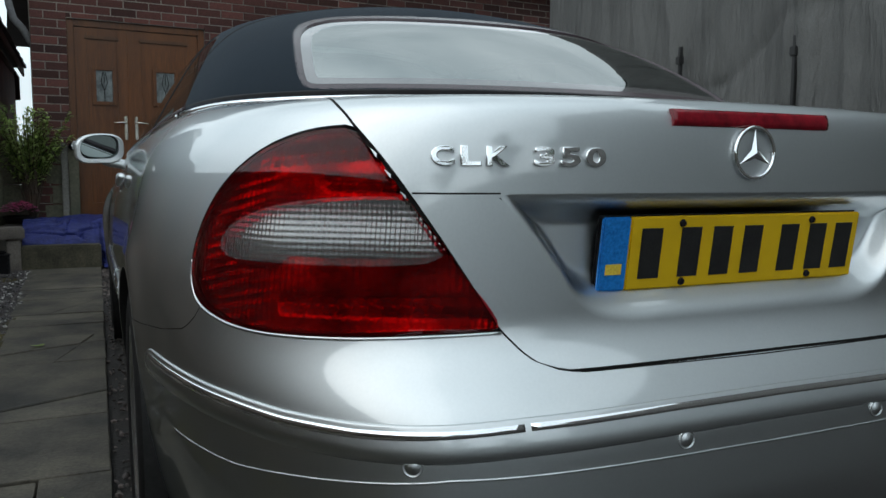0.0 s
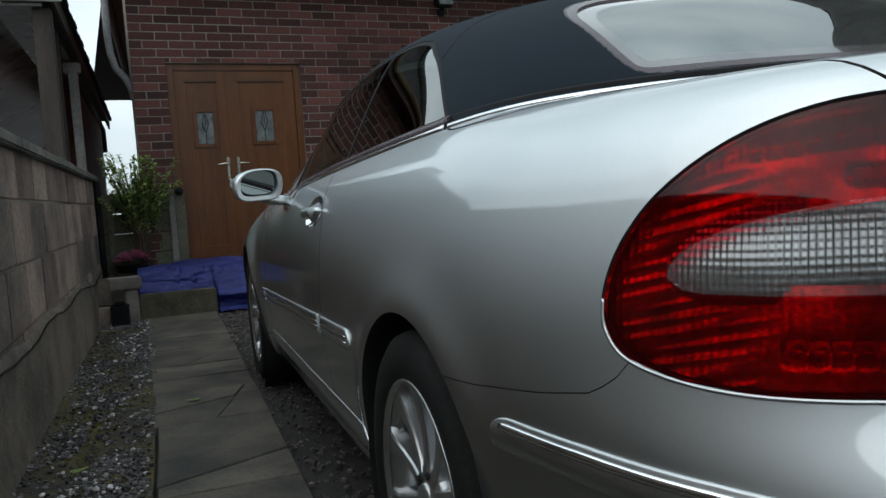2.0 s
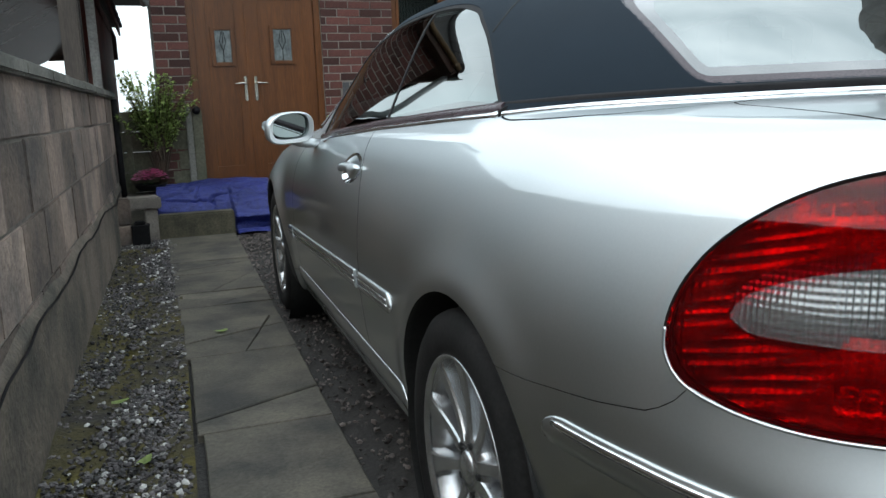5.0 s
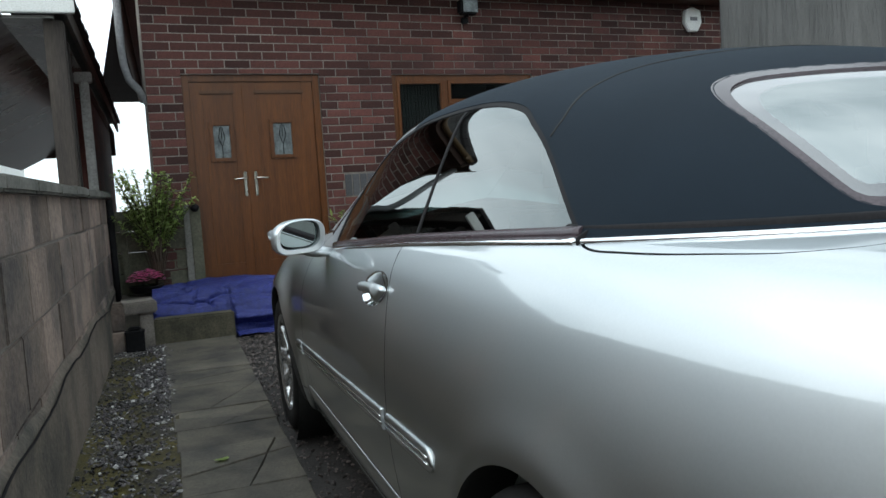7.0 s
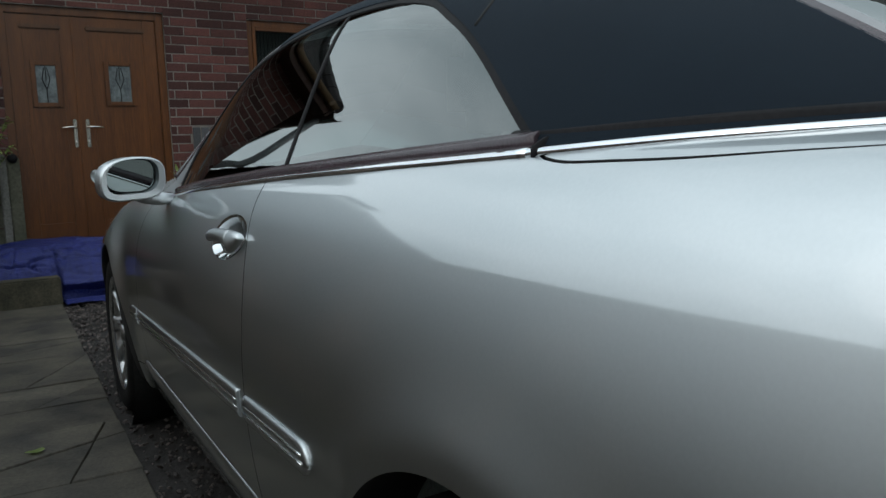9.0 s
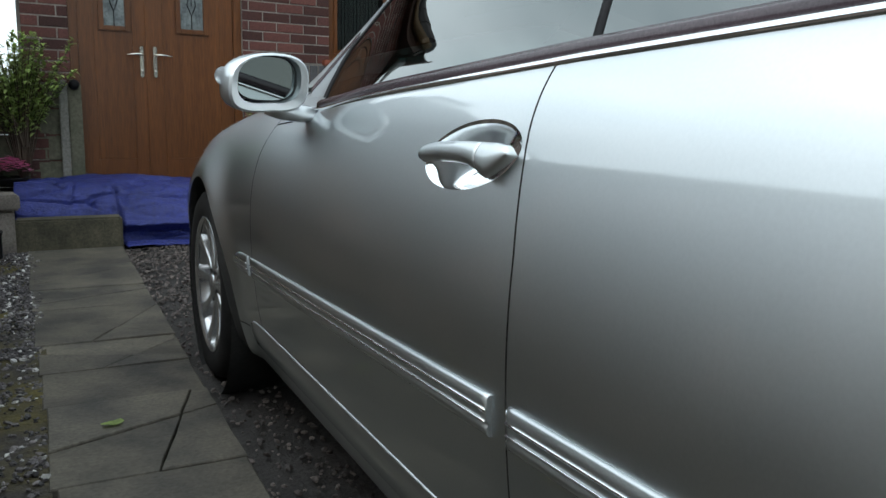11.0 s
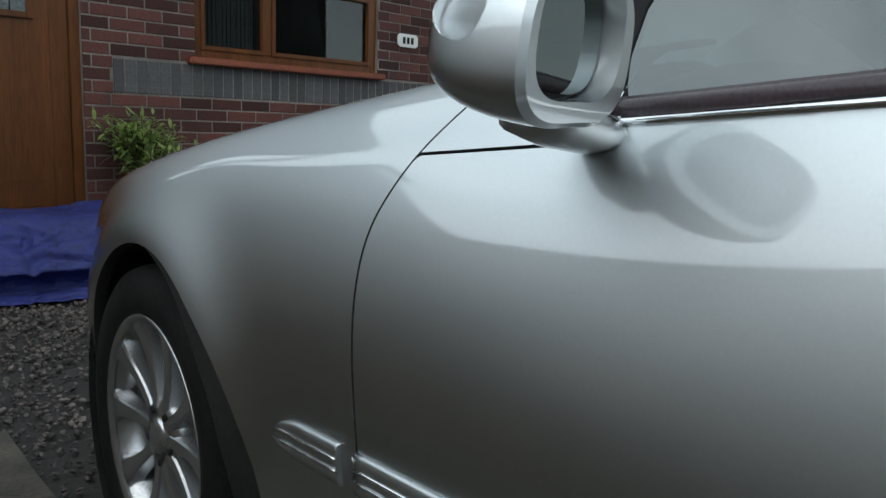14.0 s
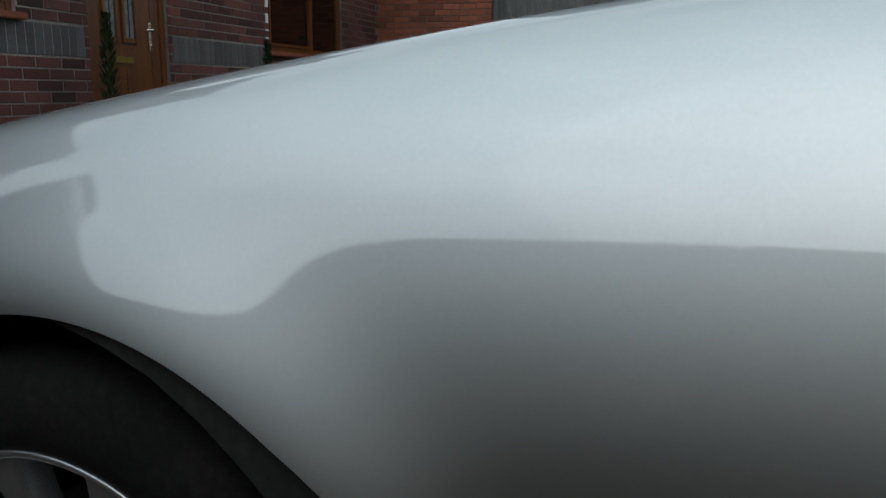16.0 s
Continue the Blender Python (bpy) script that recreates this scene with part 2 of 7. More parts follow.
SLAB = surface("wet_paving_slab", (0.112, 0.098, 0.076), (0.038, 0.035, 0.031), 3.4, 0.72, 85.0, 0.55, 0.004, vary="object", amount=0.12)
EARTH = surface("mossy_grit", (0.036, 0.031, 0.027), (0.085, 0.070, 0.014), 3.2, 0.95, 55.0, 0.8, 0.012)
STONE = surface("wet_grey_gravel", (0.090, 0.080, 0.080), (0.045, 0.040, 0.042), 5.0, 0.55, 60.0, 0.4, 0.002, vary="island", amount=0.46)
STONE_WHITE = surface("pale_quartz_stone", (0.46, 0.45, 0.43), (0.30, 0.29, 0.28), 5.0, 0.6, 60.0, 0.3, 0.002, vary="island", amount=0.25)
STONE_DARK = surface("dark_chippings", (0.120, 0.098, 0.088), (0.055, 0.047, 0.044), 5.0, 0.6, 60.0, 0.4, 0.002, vary="island", amount=0.34)
ASPHALT = surface("dark_drive", (0.040, 0.036, 0.034), (0.026, 0.024, 0.023), 2.4, 0.9, 70.0, 0.8, 0.010)
SHEET = surface("grey_sheeting", (0.104, 0.104, 0.100), (0.074, 0.075, 0.073), 0.8, 0.62, 240.0, 0.12, 0.001)
bump(SHEET, noise_of(SHEET, 2.6, 6.0, 0.62, stretch=(1, 1.6, 0.30)), 0.9, 0.10)
STRAP = surface("black_strap", (0.012, 0.012, 0.013), (0.02, 0.02, 0.02), 20.0, 0.6, 300.0, 0.2, 0.001)
BLUE_TARP = surface("blue_tarpaulin", (0.028, 0.038, 0.190), (0.019, 0.027, 0.135), 2.5, 0.46, 30.0, 0.30, 0.006)
bump(BLUE_TARP, noise_of(BLUE_TARP, 6.5, 8.0, 0.68), 0.85, 0.045)
FENCE = surface("weathered_fence", (0.120, 0.112, 0.080), (0.072, 0.074, 0.050), 2.5, 0.92, 45.0, 0.5, 0.004)
TIMBER = surface("weathered_timber", (0.070, 0.056, 0.046), (0.035, 0.029, 0.026), 2.0, 0.85, 36.0, 0.5, 0.003, stretch=(4, 4, 0.4))
CARPORT = surface("dark_carport_ceiling", (0.24, 0.23, 0.215), (0.10, 0.096, 0.09), 2.2, 0.14, 5.0, 0.25, 0.010)
DARK_TIMBER = surface("stained_dark_timber", (0.030, 0.024, 0.021), (0.018, 0.015, 0.014), 2.0, 0.8, 36.0, 0.5, 0.003, stretch=(4, 4, 0.4))
PALE_POST = surface("pale_painted_post", (0.44, 0.43, 0.41), (0.32, 0.31, 0.29), 3.0, 0.7, 50.0, 0.3, 0.002)
BARK = surface("bark", (0.07, 0.05, 0.035), (0.045, 0.034, 0.025), 8.0, 0.9, 60.0, 0.5, 0.004)
LEAF = surface("green_leaf", (0.075, 0.135, 0.024), (0.12, 0.19, 0.040), 4.0, 0.55, 70.0, 0.1, 0.001, vary="island", amount=0.25)
LEAF_YEL = surface("yellow_green_leaf", (0.33, 0.42, 0.14), (0.22, 0.32, 0.08), 4.0, 0.5, 70.0, 0.1, 0.001, vary="island", amount=0.22)
LEAF_DARK = surface("dark_conifer_leaf", (0.022, 0.040, 0.016), (0.03, 0.055, 0.02), 4.0, 0.6, 70.0, 0.1, 0.001, vary="island", amount=0.2)
PETAL = surface("magenta_petal", (0.72, 0.10, 0.34), (0.80, 0.34, 0.52), 8.0, 0.55, 60.0, 0.1, 0.001, vary="island", amount=0.25)
for m_ in (LEAF, LEAF_YEL, LEAF_DARK, PETAL):
    # thin leaves let light through
    nt_ = m_.node_tree
    tl, ms = nt_.nodes.new("ShaderNodeBsdfTranslucent"), nt_.nodes.new("ShaderNodeMixShader")
    ms.inputs[0].default_value = 0.42
    src_ = bsdf(m_).inputs["Base Color"].links[0].from_socket
    nt_.links.new(src_, tl.inputs["Color"])
    nt_.links.new(bsdf(m_).outputs[0], ms.inputs[1])
    nt_.links.new(tl.outputs[0], ms.inputs[2])
    nt_.links.new(ms.outputs[0], nt_.nodes["Material Output"].inputs["Surface"])
NET = surface("net_curtain", (0.78, 0.79, 0.77), (0.62, 0.64, 0.63), 3.0, 0.9, 120.0, 0.2, 0.003)
ROOM = surface("dim_room", (0.06, 0.055, 0.05), (0.04, 0.038, 0.036), 2.0, 0.9, 40.0, 0.1, 0.002)
LEADED = surface("leaded_glass", (0.17, 0.19, 0.19), (0.08, 0.09, 0.092), 14.0, 0.25, 90.0, 0.5, 0.003)


# ---- building helpers ----
def obj(name, bm, mat_, parent=None, label="", smooth=False):
    me = bpy.data.meshes.new(name)
    bm.to_mesh(me)
    bm.free()
    me.materials.append(mat_)
    if smooth:
        for p in me.polygons:
            p.use_smooth = True
    ob = new(name, me)
    if parent:
        ob.parent = parent
    if label:
        tagged(ob, label)
    return ob


def part(name, bm, mat_, parent, label="", smooth=False):
    return obj(name, bm, mat_, parent, label, smooth)


def thing(name, m, label, category, group="", kind=""):
    ob = new(name)
    ob.matrix_world = m
    ob.empty_display_size = 0.1
    return tagged(ob, label, category, group, kind)


def add_box(bm, x0, x1, y0, y1, z0, z1, bevel=0.0, turn=None):
    """One box, its edges rounded a little."""
    m = Matrix.Translation(((x0 + x1) / 2, (y0 + y1) / 2, (z0 + z1) / 2))
    if turn is not None:
        m = m @ turn
    v = bmesh.ops.create_cube(bm, size=1, matrix=m @ Matrix.Diagonal((x1 - x0, y1 - y0, z1 - z0, 1)))["verts"]
    if bevel:
        bmesh.ops.bevel(bm, geom=list({e for a in v for e in a.link_edges}), offset=bevel, segments=2, affect="EDGES", clamp_overlap=True)
    return bm


def boxes(*rows, bevel=0.0):
    bm = bmesh.new()
    for r in rows:
        add_box(bm, *r, bevel=bevel)
    return bm


def add_tube(bm, pts, radius, sides=10, caps=True):
    """A round tube along points; radius may be a list."""
    pts = [Vector(p) for p in pts]
    rings = []
    for i, p in enumerate(pts):
        d = (pts[min(i + 1, len(pts) - 1)] - pts[max(i - 1, 0)]).normalized()
        a = d.orthogonal().normalized() if not rings else (rings[-1][1] - d * rings[-1][1].dot(d)).normalized()
        b = d.cross(a)
        r = radius[i] if isinstance(radius, (list, tuple)) else radius
        rings.append(([bm.verts.new(p + r * (a * math.cos(t) + b * math.sin(t))) for t in [2 * math.pi * k / sides for k in range(sides)]], a))
    for (r0, _), (r1, _) in zip(rings, rings[1:]):
        for k in range(sides):
            bm.faces.new((r0[k], r0[(k + 1) % sides], r1[(k + 1) % sides], r1[k]))
    if caps:
        bm.faces.new(list(reversed(rings[0][0])))
        bm.faces.new(rings[-1][0])
    return bm


def add_lathe(bm, profile, seg=48, axis="x"):
    """A turned shape: profile of (distance along the axis, radius)."""
    rings = []
    for h, r in profile:
        ring = []
        for k in range(seg):
            t = 2 * math.pi * k / seg
            c, s = r * math.cos(t), r * math.sin(t)
            ring.append(bm.verts.new((h, c, s) if axis == "x" else (c, s, h)))
        rings.append(ring)
    for a, b in zip(rings, rings[1:]):
        for k in range(seg):
            bm.faces.new((a[k], a[(k + 1) % seg], b[(k + 1) % seg], b[k]))
    return bm


def raw(name, verts, faces, mat_, parent=None, label="", smooth=False, normals=None):
    me = bpy.data.meshes.new(name)
    me.from_pydata([tuple(v) for v in verts], [], faces)
    me.materials.append(mat_)
    if smooth:
        me.polygons.foreach_set("use_smooth", [True] * len(me.polygons))
    me.update()
    if normals is not None:
        me.normals_split_custom_set_from_vertices([tuple(n) for n in normals])
    ob = new(name, me)
    if parent:
        ob.parent = parent
    if label:
        tagged(ob, label)
    return ob

# ---- the car's body as a smooth surface: a level set, met by rays from its spine ----
def curve1(xs, ys):
    """A natural cubic spline through a few design stations."""
    xs, ys = np.array(xs, float), np.array(ys, float)
    n, h = len(xs), np.diff(xs)
    a, b = np.eye(n), np.zeros(n)
    for i in range(1, n - 1):
        a[i, i - 1:i + 2] = h[i - 1], 2 * (h[i - 1] + h[i]), h[i]
        b[i] = 6 * ((ys[i + 1] - ys[i]) / h[i] - (ys[i] - ys[i - 1]) / h[i - 1])
    m = np.linalg.solve(a, b)

    def f(x):
        x = np.clip(x, xs[0], xs[-1])
        i = np.clip(np.searchsorted(xs, x) - 1, 0, n - 2)
        u, v, d = xs[i + 1] - x, x - xs[i], h[i]
        return (m[i] * u**3 + m[i + 1] * v**3) / (6 * d) + (ys[i] / d - m[i] * d / 6) * u + (ys[i + 1] / d - m[i + 1] * d / 6) * v
    return f


def smax(a, b, r):
    return 0.5 * (a + b + np.sqrt((a - b) ** 2 + r * r))


def ramp(x, a, b):
    t = np.clip((x - a) / (b - a), 0, 1)
    return t * t * t * (t * (6 * t - 15) + 10)


HUB_R, HUB_F, HUB_Z = 1.09, 3.80, 0.315
deck_line = curve1([-0.3, 0.16, 0.6, 1.1, 2.0, 3.05, 3.5, 4.0, 4.4, 4.75], [0.985, 1.004, 1.030, 1.050, 1.040, 0.998, 0.942, 0.853, 0.757, 0.62])


def body_f(x, y, z):
    ax = np.abs(x)
    lift = np.clip(z - 0.58 + 0.03 * ramp(y, 3.0, 3.6), 0, 1)
    wing = ramp(y, 2.3, 3.05)
    a = 0.874 - (1 - wing) * 0.42 * lift**2 - wing * 1.02 * lift**2.3 - 0.38 * np.clip(0.58 - z, 0, 1) ** 2
    a = a - (1 - wing) * 1.94 * np.clip(z - 0.88, 0, 1) ** 2 - wing * 1.0 * np.clip(z - 0.78, 0, 1) ** 2
    for hub, out_, wide in ((HUB_R, 0.009, 0.06), (HUB_F, 0.031, 0.090)):
        a = a + out_ * np.exp(-((np.clip(np.hypot(y - hub, z - HUB_Z) - 0.372, -0.03, 9) / wide) ** 2))
    a = np.maximum(a, 0.4)
    tail = 0.168 - 0.092 * (1 - 0.6 * ramp(ax, 0.50, 0.80)) * ramp(-z, -0.70, -0.52) + 0.10 * (np.clip(0.45 - z, 0, 1) / 0.25) ** 2
    nose = 4.67 - 0.5 * np.clip(z - 0.5, 0, 1) ** 2 - 0.4 * np.clip(0.35 - z, 0, 1) ** 2
    p = 4.6
    q = ((ax / a) ** p + (np.clip(1.7 - y, 0, 9) / (1.7 - tail)) ** p + (np.clip(y - 3.0, 0, 9) / (nose - 3.0)) ** p) ** (1 / p)
    top = deck_line(y) - 0.036 * (ax / 0.87) ** 2.4
    r = 0.022 + 0.022 * ramp(y, 0.25, 0.7)
    return smax(smax((q - 1) * 0.87, z - top, r), 0.17 - z, 0.04)


roof_line = curve1([0.3, 0.55, 0.75, 1.0, 1.3, 1.7, 2.1, 2.5, 2.7], [0.86, 1.02, 1.12, 1.235, 1.325, 1.39, 1.415, 1.405, 1.39])


def cabin_f(x, y, z):
    ax = np.abs(x)
    w = np.maximum(0.765 - 0.55 * (z - 1.0) - 0.045 * ramp(y, 2.45, 3.0), 0.3)
    q = ((ax / w) ** 3.4 + (np.clip(1.5 - y, 0, 9) / 1.02) ** 3.4) ** (1 / 3.4)
    screen = z - (1.39 - 0.62 * (y - 2.66) - 0.115 * (ax / 0.66) ** 1.2 + 0.12 * np.clip(y - 3.05, 0, 0.2))
    top = roof_line(y) - 0.085 * (ax / 0.6) ** 2
    return smax(smax((q - 1) * 0.75, z - top, 0.09), screen * 0.85, 0.03)


def cast(f, o, d, far=3.0):
    """The distance along each ray at which f turns positive."""
    lo, hi = np.zeros(len(o)), np.full(len(o), far)
    for _ in range(34):
        mid = 0.5 * (lo + hi)
        p = o + d * mid[:, None]
        out = f(p[:, 0], p[:, 1], p[:, 2]) > 0
        lo, hi = np.where(out, lo, mid), np.where(out, mid, hi)
    return o + d * hi[:, None]


def spine_rays(y0, y1, z, step, fan, elev, front=True):
    """Rays for the left half: a fan round the tail, a comb along the side, a fan round the nose."""
    base = [((0, y0, z), a) for a in np.linspace(-90, -180, fan)[:-1]]
    base += [((0, y, z), -180) for y in np.linspace(y0, y1, int((y1 - y0) / step) + 1)]
    if front:
        base += [((0, y1, z), a) for a in np.linspace(-180, -270, fan)[1:]]
    o, d = [], []
    for org, a in base:
        a = np.radians(a)
        for e in np.radians(elev):
            o.append(org)
            d.append((np.cos(a) * np.cos(e), np.sin(a) * np.cos(e), np.sin(e)))
    return np.array(o), np.array(d), len(base), len(elev)


# ---- cutting panels out of the smooth surface ----
def gradient(f, p, e=0.0015):
    g = np.stack([f(p[:, 0] + e * i, p[:, 1] + e * j, p[:, 2] + e * k) - f(p[:, 0] - e * i, p[:, 1] - e * j, p[:, 2] - e * k)
                  for i, j, k in ((1, 0, 0), (0, 1, 0), (0, 0, 1))], 1)
    return g / np.maximum(np.linalg.norm(g, axis=1, keepdims=True), 1e-9)


def grid_faces(nu, nv):
    i, j = np.meshgrid(np.arange(nu - 1), np.arange(nv - 1), indexing="ij")
    a = (i * nv + j).ravel()
    return np.stack([a, a + nv, a + nv + 1, a + 1], 1)


def clip(verts, faces, rules):
    """Keeps what lies where every rule is below zero, cutting the faces along the line."""
    verts, faces = list(map(tuple, verts)), [tuple(f) for f in faces]
    for rule in rules:
        if not faces:
            break
        val = rule(np.array(verts))
        cut, kept = {}, []
        for f in faces:
            neg = [val[i] < 0 for i in f]
            if all(neg):
                kept.append(f)
            elif any(neg):
                out = []
                for a, b in zip(f, f[1:] + f[:1]):
                    if val[a] < 0:
                        out.append(a)
                    if (val[a] < 0) != (val[b] < 0):
                        key = (min(a, b), max(a, b))
                        if key not in cut:
                            t = val[a] / (val[a] - val[b])
                            cut[key] = len(verts)
                            verts.append(tuple(va + t * (vb - va) for va, vb in zip(verts[a], verts[b])))
                        out.append(cut[key])
                if len(out) > 2:
                    kept.append(tuple(out))
        used = sorted({i for f in kept for i in f})
        new_id = {old: i for i, old in enumerate(used)}
        verts, faces = [verts[i] for i in used], [tuple(new_id[i] for i in f) for f in kept]
    return np.array(verts).reshape(-1, 3), faces


def snap(f, p, rounds=3):
    """Back onto the surface after a cut."""
    for _ in range(rounds):
        n = gradient(f, p)
        e = 0.002
        v = f(p[:, 0], p[:, 1], p[:, 2])
        q = p + n * e
        slope = (f(q[:, 0], q[:, 1], q[:, 2]) - v) / e
        p = p - n * (v / np.where(np.abs(slope) < 0.2, 1.0, slope))[:, None]
    return p


def outward(v, fa, n):
    """Turns faces so that they look the way of the surface."""
    out = []
    for q in fa:
        side = np.cross(v[q[1]] - v[q[0]], v[q[2]] - v[q[1]])
        out.append(tuple(reversed(q)) if side @ n[q[0]] < 0 else tuple(q))
    return out


def panel(name, f, verts, faces, rules, mat_, parent, label="", both=True, skirt=0.012, lift=0.0, whole=False):
    """A panel of the body with its turned-in edge. both: also its mirror twin; whole: the two halves are one panel."""
    v, fa = clip(verts, faces, rules)
    if not len(v):
        return []
    v = snap(f, v)
    n = gradient(f, v)
    fa = outward(v, fa, n)
    v = v + n * lift
    count = {}
    for poly in fa:
        for a, b in zip(poly, poly[1:] + poly[:1]):
            count[(min(a, b), max(a, b))] = count.get((min(a, b), max(a, b)), 0) + 1
    vs, ns, fs = list(v), list(n), list(fa)
    if skirt:
        for poly in fa:
            for a, b in zip(poly, poly[1:] + poly[:1]):
                if count[(min(a, b), max(a, b))] == 1 and not (abs(v[a][0]) < 1e-3 and abs(v[b][0]) < 1e-3):
                    side = np.cross(v[b] - v[a], n[a])
                    size = np.linalg.norm(side)
                    if size < 1e-9:
                        continue
                    side, k = side / size, len(vs)
                    vs += [v[a], v[b], v[b] - n[b] * skirt, v[a] - n[a] * skirt]
                    ns += [0.7 * side + 0.7 * n[a], 0.7 * side + 0.7 * n[b], side, side]
                    fs.append((k + 1, k, k + 3, k + 2))
    vs, ns = np.array(vs), np.array(ns)
    flip = np.array([-1, 1, 1])
    twin = [tuple(reversed(p)) for p in fs]
    if whole:
        k = len(vs)
        made = [raw(name, np.vstack([vs, vs * flip]), fs + [tuple(i + k for i in p) for p in twin], mat_, parent, label, True, np.vstack([ns, ns * flip]))]
    else:
        made = [raw(name, vs, fs, mat_, parent, label, True, ns)]
        if both:
            made.append(raw(name, vs * flip, twin, mat_, parent, label, True, ns * flip))
    # turned-in edges of silver panels are coloured dark, as shade in the joints
    if mat_ is PAINT:
        for ob in made:
            ob.data.materials.append(DARK)
            ob.data.polygons.foreach_set("material_index", [0 if i % len(fs) < len(fa) else 1 for i in range(len(ob.data.polygons))])
    return made


def spline2(points, closed=False, per=8):
    """A smooth line through a few design points (Catmull-Rom)."""
    p = np.array(points, float)
    q = np.vstack([p[-1:], p, p[:2]]) if closed else np.vstack([2 * p[:1] - p[1:2], p, 2 * p[-1:] - p[-2:-1]])
    out = []
    for i in range(1, len(q) - 2):
        for t in np.linspace(0, 1, per, endpoint=False):
            out.append(0.5 * (2 * q[i] + (q[i + 1] - q[i - 1]) * t + (2 * q[i - 1] - 5 * q[i] + 4 * q[i + 1] - q[i + 2]) * t**2
                              + (3 * q[i] - q[i - 1] - 3 * q[i + 1] + q[i + 2]) * t**3))
    if not closed:
        out.append(p[-1])
    return np.array(out)


def region(poly, u, v):
    """Signed distance to a closed outline: below zero inside."""
    a, b = poly, np.roll(poly, -1, 0)
    full = np.full(len(u), 0.5)
    near = (u > a[:, 0].min() - 0.06) & (u < a[:, 0].max() + 0.06) & (v > a[:, 1].min() - 0.06) & (v < a[:, 1].max() + 0.06)
    u, v = u[near], v[near]
    best, inside = np.full(len(u), 9.0), np.zeros(len(u), bool)
    for (ax, ay), (bx, by) in zip(a, b):
        dx, dy = bx - ax, by - ay
        t = np.clip(((u - ax) * dx + (v - ay) * dy) / (dx * dx + dy * dy + 1e-12), 0, 1)
        best = np.minimum(best, np.hypot(u - ax - t * dx, v - ay - t * dy))
        cross = ((ay > v) != (by > v)) & (u < dx * (v - ay) / (by - ay + 1e-12) + ax)
        inside ^= cross
    full[near] = np.where(inside, -best, best)
    return full


def along(p):
    """The way round the body from the middle of the tail, in metres."""
    x, y = np.abs(p[:, 0]), p[:, 1]
    return np.where(y < 0.8, 0.87 * np.arctan2(x, 0.8 - y), 0.87 * math.pi / 2 + (y - 0.8))


car = thing("convertible_car", pose(0, 0, 0), "parked silver metallic two-door convertible with dark blue fabric roof", "car")

ELEV = np.r_[np.arange(-33, 30, 0.85), np.arange(30, 91, 2.5)]
ro, rd, BU, BV = spine_rays(0.8, 4.0, 0.6, 0.018, 64, ELEV)
BODY = cast(body_f, ro, rd)
BFACES = grid_faces(BU, BV)

GAP = 0.0019
LIGHT = np.vstack([spline2([(0.744, 0.951), (0.815, 0.945), (0.885, 0.927), (0.948, 0.897), (1.004, 0.856), (1.043, 0.807), (1.061, 0.759), (1.057, 0.721),
                            (1.030, 0.692), (0.965, 0.675), (0.88, 0.668), (0.75, 0.670), (0.63, 0.674), (0.520, 0.676)]), [(0.544, 0.712), (0.609, 0.789), (0.668, 0.857), (0.720, 0.922)]])
LENS = np.vstack([spline2([(0.604, 0.772), (0.669, 0.767), (0.78, 0.765), (0.90, 0.764), (0.955, 0.767), (0.976, 0.782), (0.956, 0.808), (0.898, 0.833), (0.816, 0.850),
                           (0.736, 0.857), (0.668, 0.858)])])


def g_light(p):
    return region(LIGHT, along(p), p[:, 2])


def g_lens(p):
    return region(LENS, along(p), p[:, 2])


def lid_edge(z):
    return np.interp(z, [0.615, 0.622, 0.638, 0.677, 0.951, 0.970, 0.984, 0.996, 1.006, 1.02], [0.30, 0.35, 0.392, 0.428, 0.604, 0.612, 0.618, 0.613, 0.597, 0.588])


def g_lid(p):
    x, y, z = np.abs(p[:, 0]), p[:, 1], p[:, 2]
    return np.maximum(np.maximum(x - lid_edge(z), 0.6215 - z), y - (0.665 - 0.06 * np.cos(np.clip(x / 0.6, 0, 1) * math.pi / 2)))


SEAM_S = [0, 0.40, 0.42, 0.468, 0.52, 0.63, 0.75, 0.88, 0.965, 1.024, 1.042, 1.077, 1.177, 1.339, 1.7]
SEAM_Z = [0.6175, 0.6195, 0.6235, 0.637, 0.675, 0.673, 0.669, 0.667, 0.674, 0.690, 0.664, 0.642, 0.625, 0.606, 0.588]


def g_bumper(p):
    return p[:, 2] - np.interp(along(p), SEAM_S, SEAM_Z)


def g_arch_r(p):
    return np.hypot(p[:, 1] - HUB_R, p[:, 2] - HUB_Z + 0.005) - 0.362


def g_arch_f(p):
    return np.hypot(p[:, 1] - HUB_F + 0.050, p[:, 2] - HUB_Z + 0.005) - 0.374 - 0.030 * np.clip((0.62 - p[:, 2]) / 0.2, 0, 1) * (p[:, 1] < 3.7)


def belt(y):
    return np.interp(y, [1.0, 1.15, 1.41, 1.88, 2.55, 2.87, 3.2], [1.012, 1.004, 0.992, 0.968, 0.924, 0.902, 0.88])


COVER = spline2([(0.560, 0.660), (0.605, 0.672), (0.645, 0.690), (0.678, 0.717), (0.706, 0.758), (0.728, 0.830), (0.744, 0.910), (0.753, 1.0), (0.756, 1.06), (0.748, 1.105), (0.730, 1.118)])


def g_cover(p):
    x, y = np.abs(p[:, 0]), p[:, 1]
    side = x - np.interp(y, COVER[:, 1], COVER[:, 0])
    back = (0.665 - 0.06 * np.cos(np.clip(x / 0.6, 0, 1) * math.pi / 2)) - y
    return np.maximum(np.maximum(np.maximum(side, back), y - 1.118), 0.93 - p[:, 2])


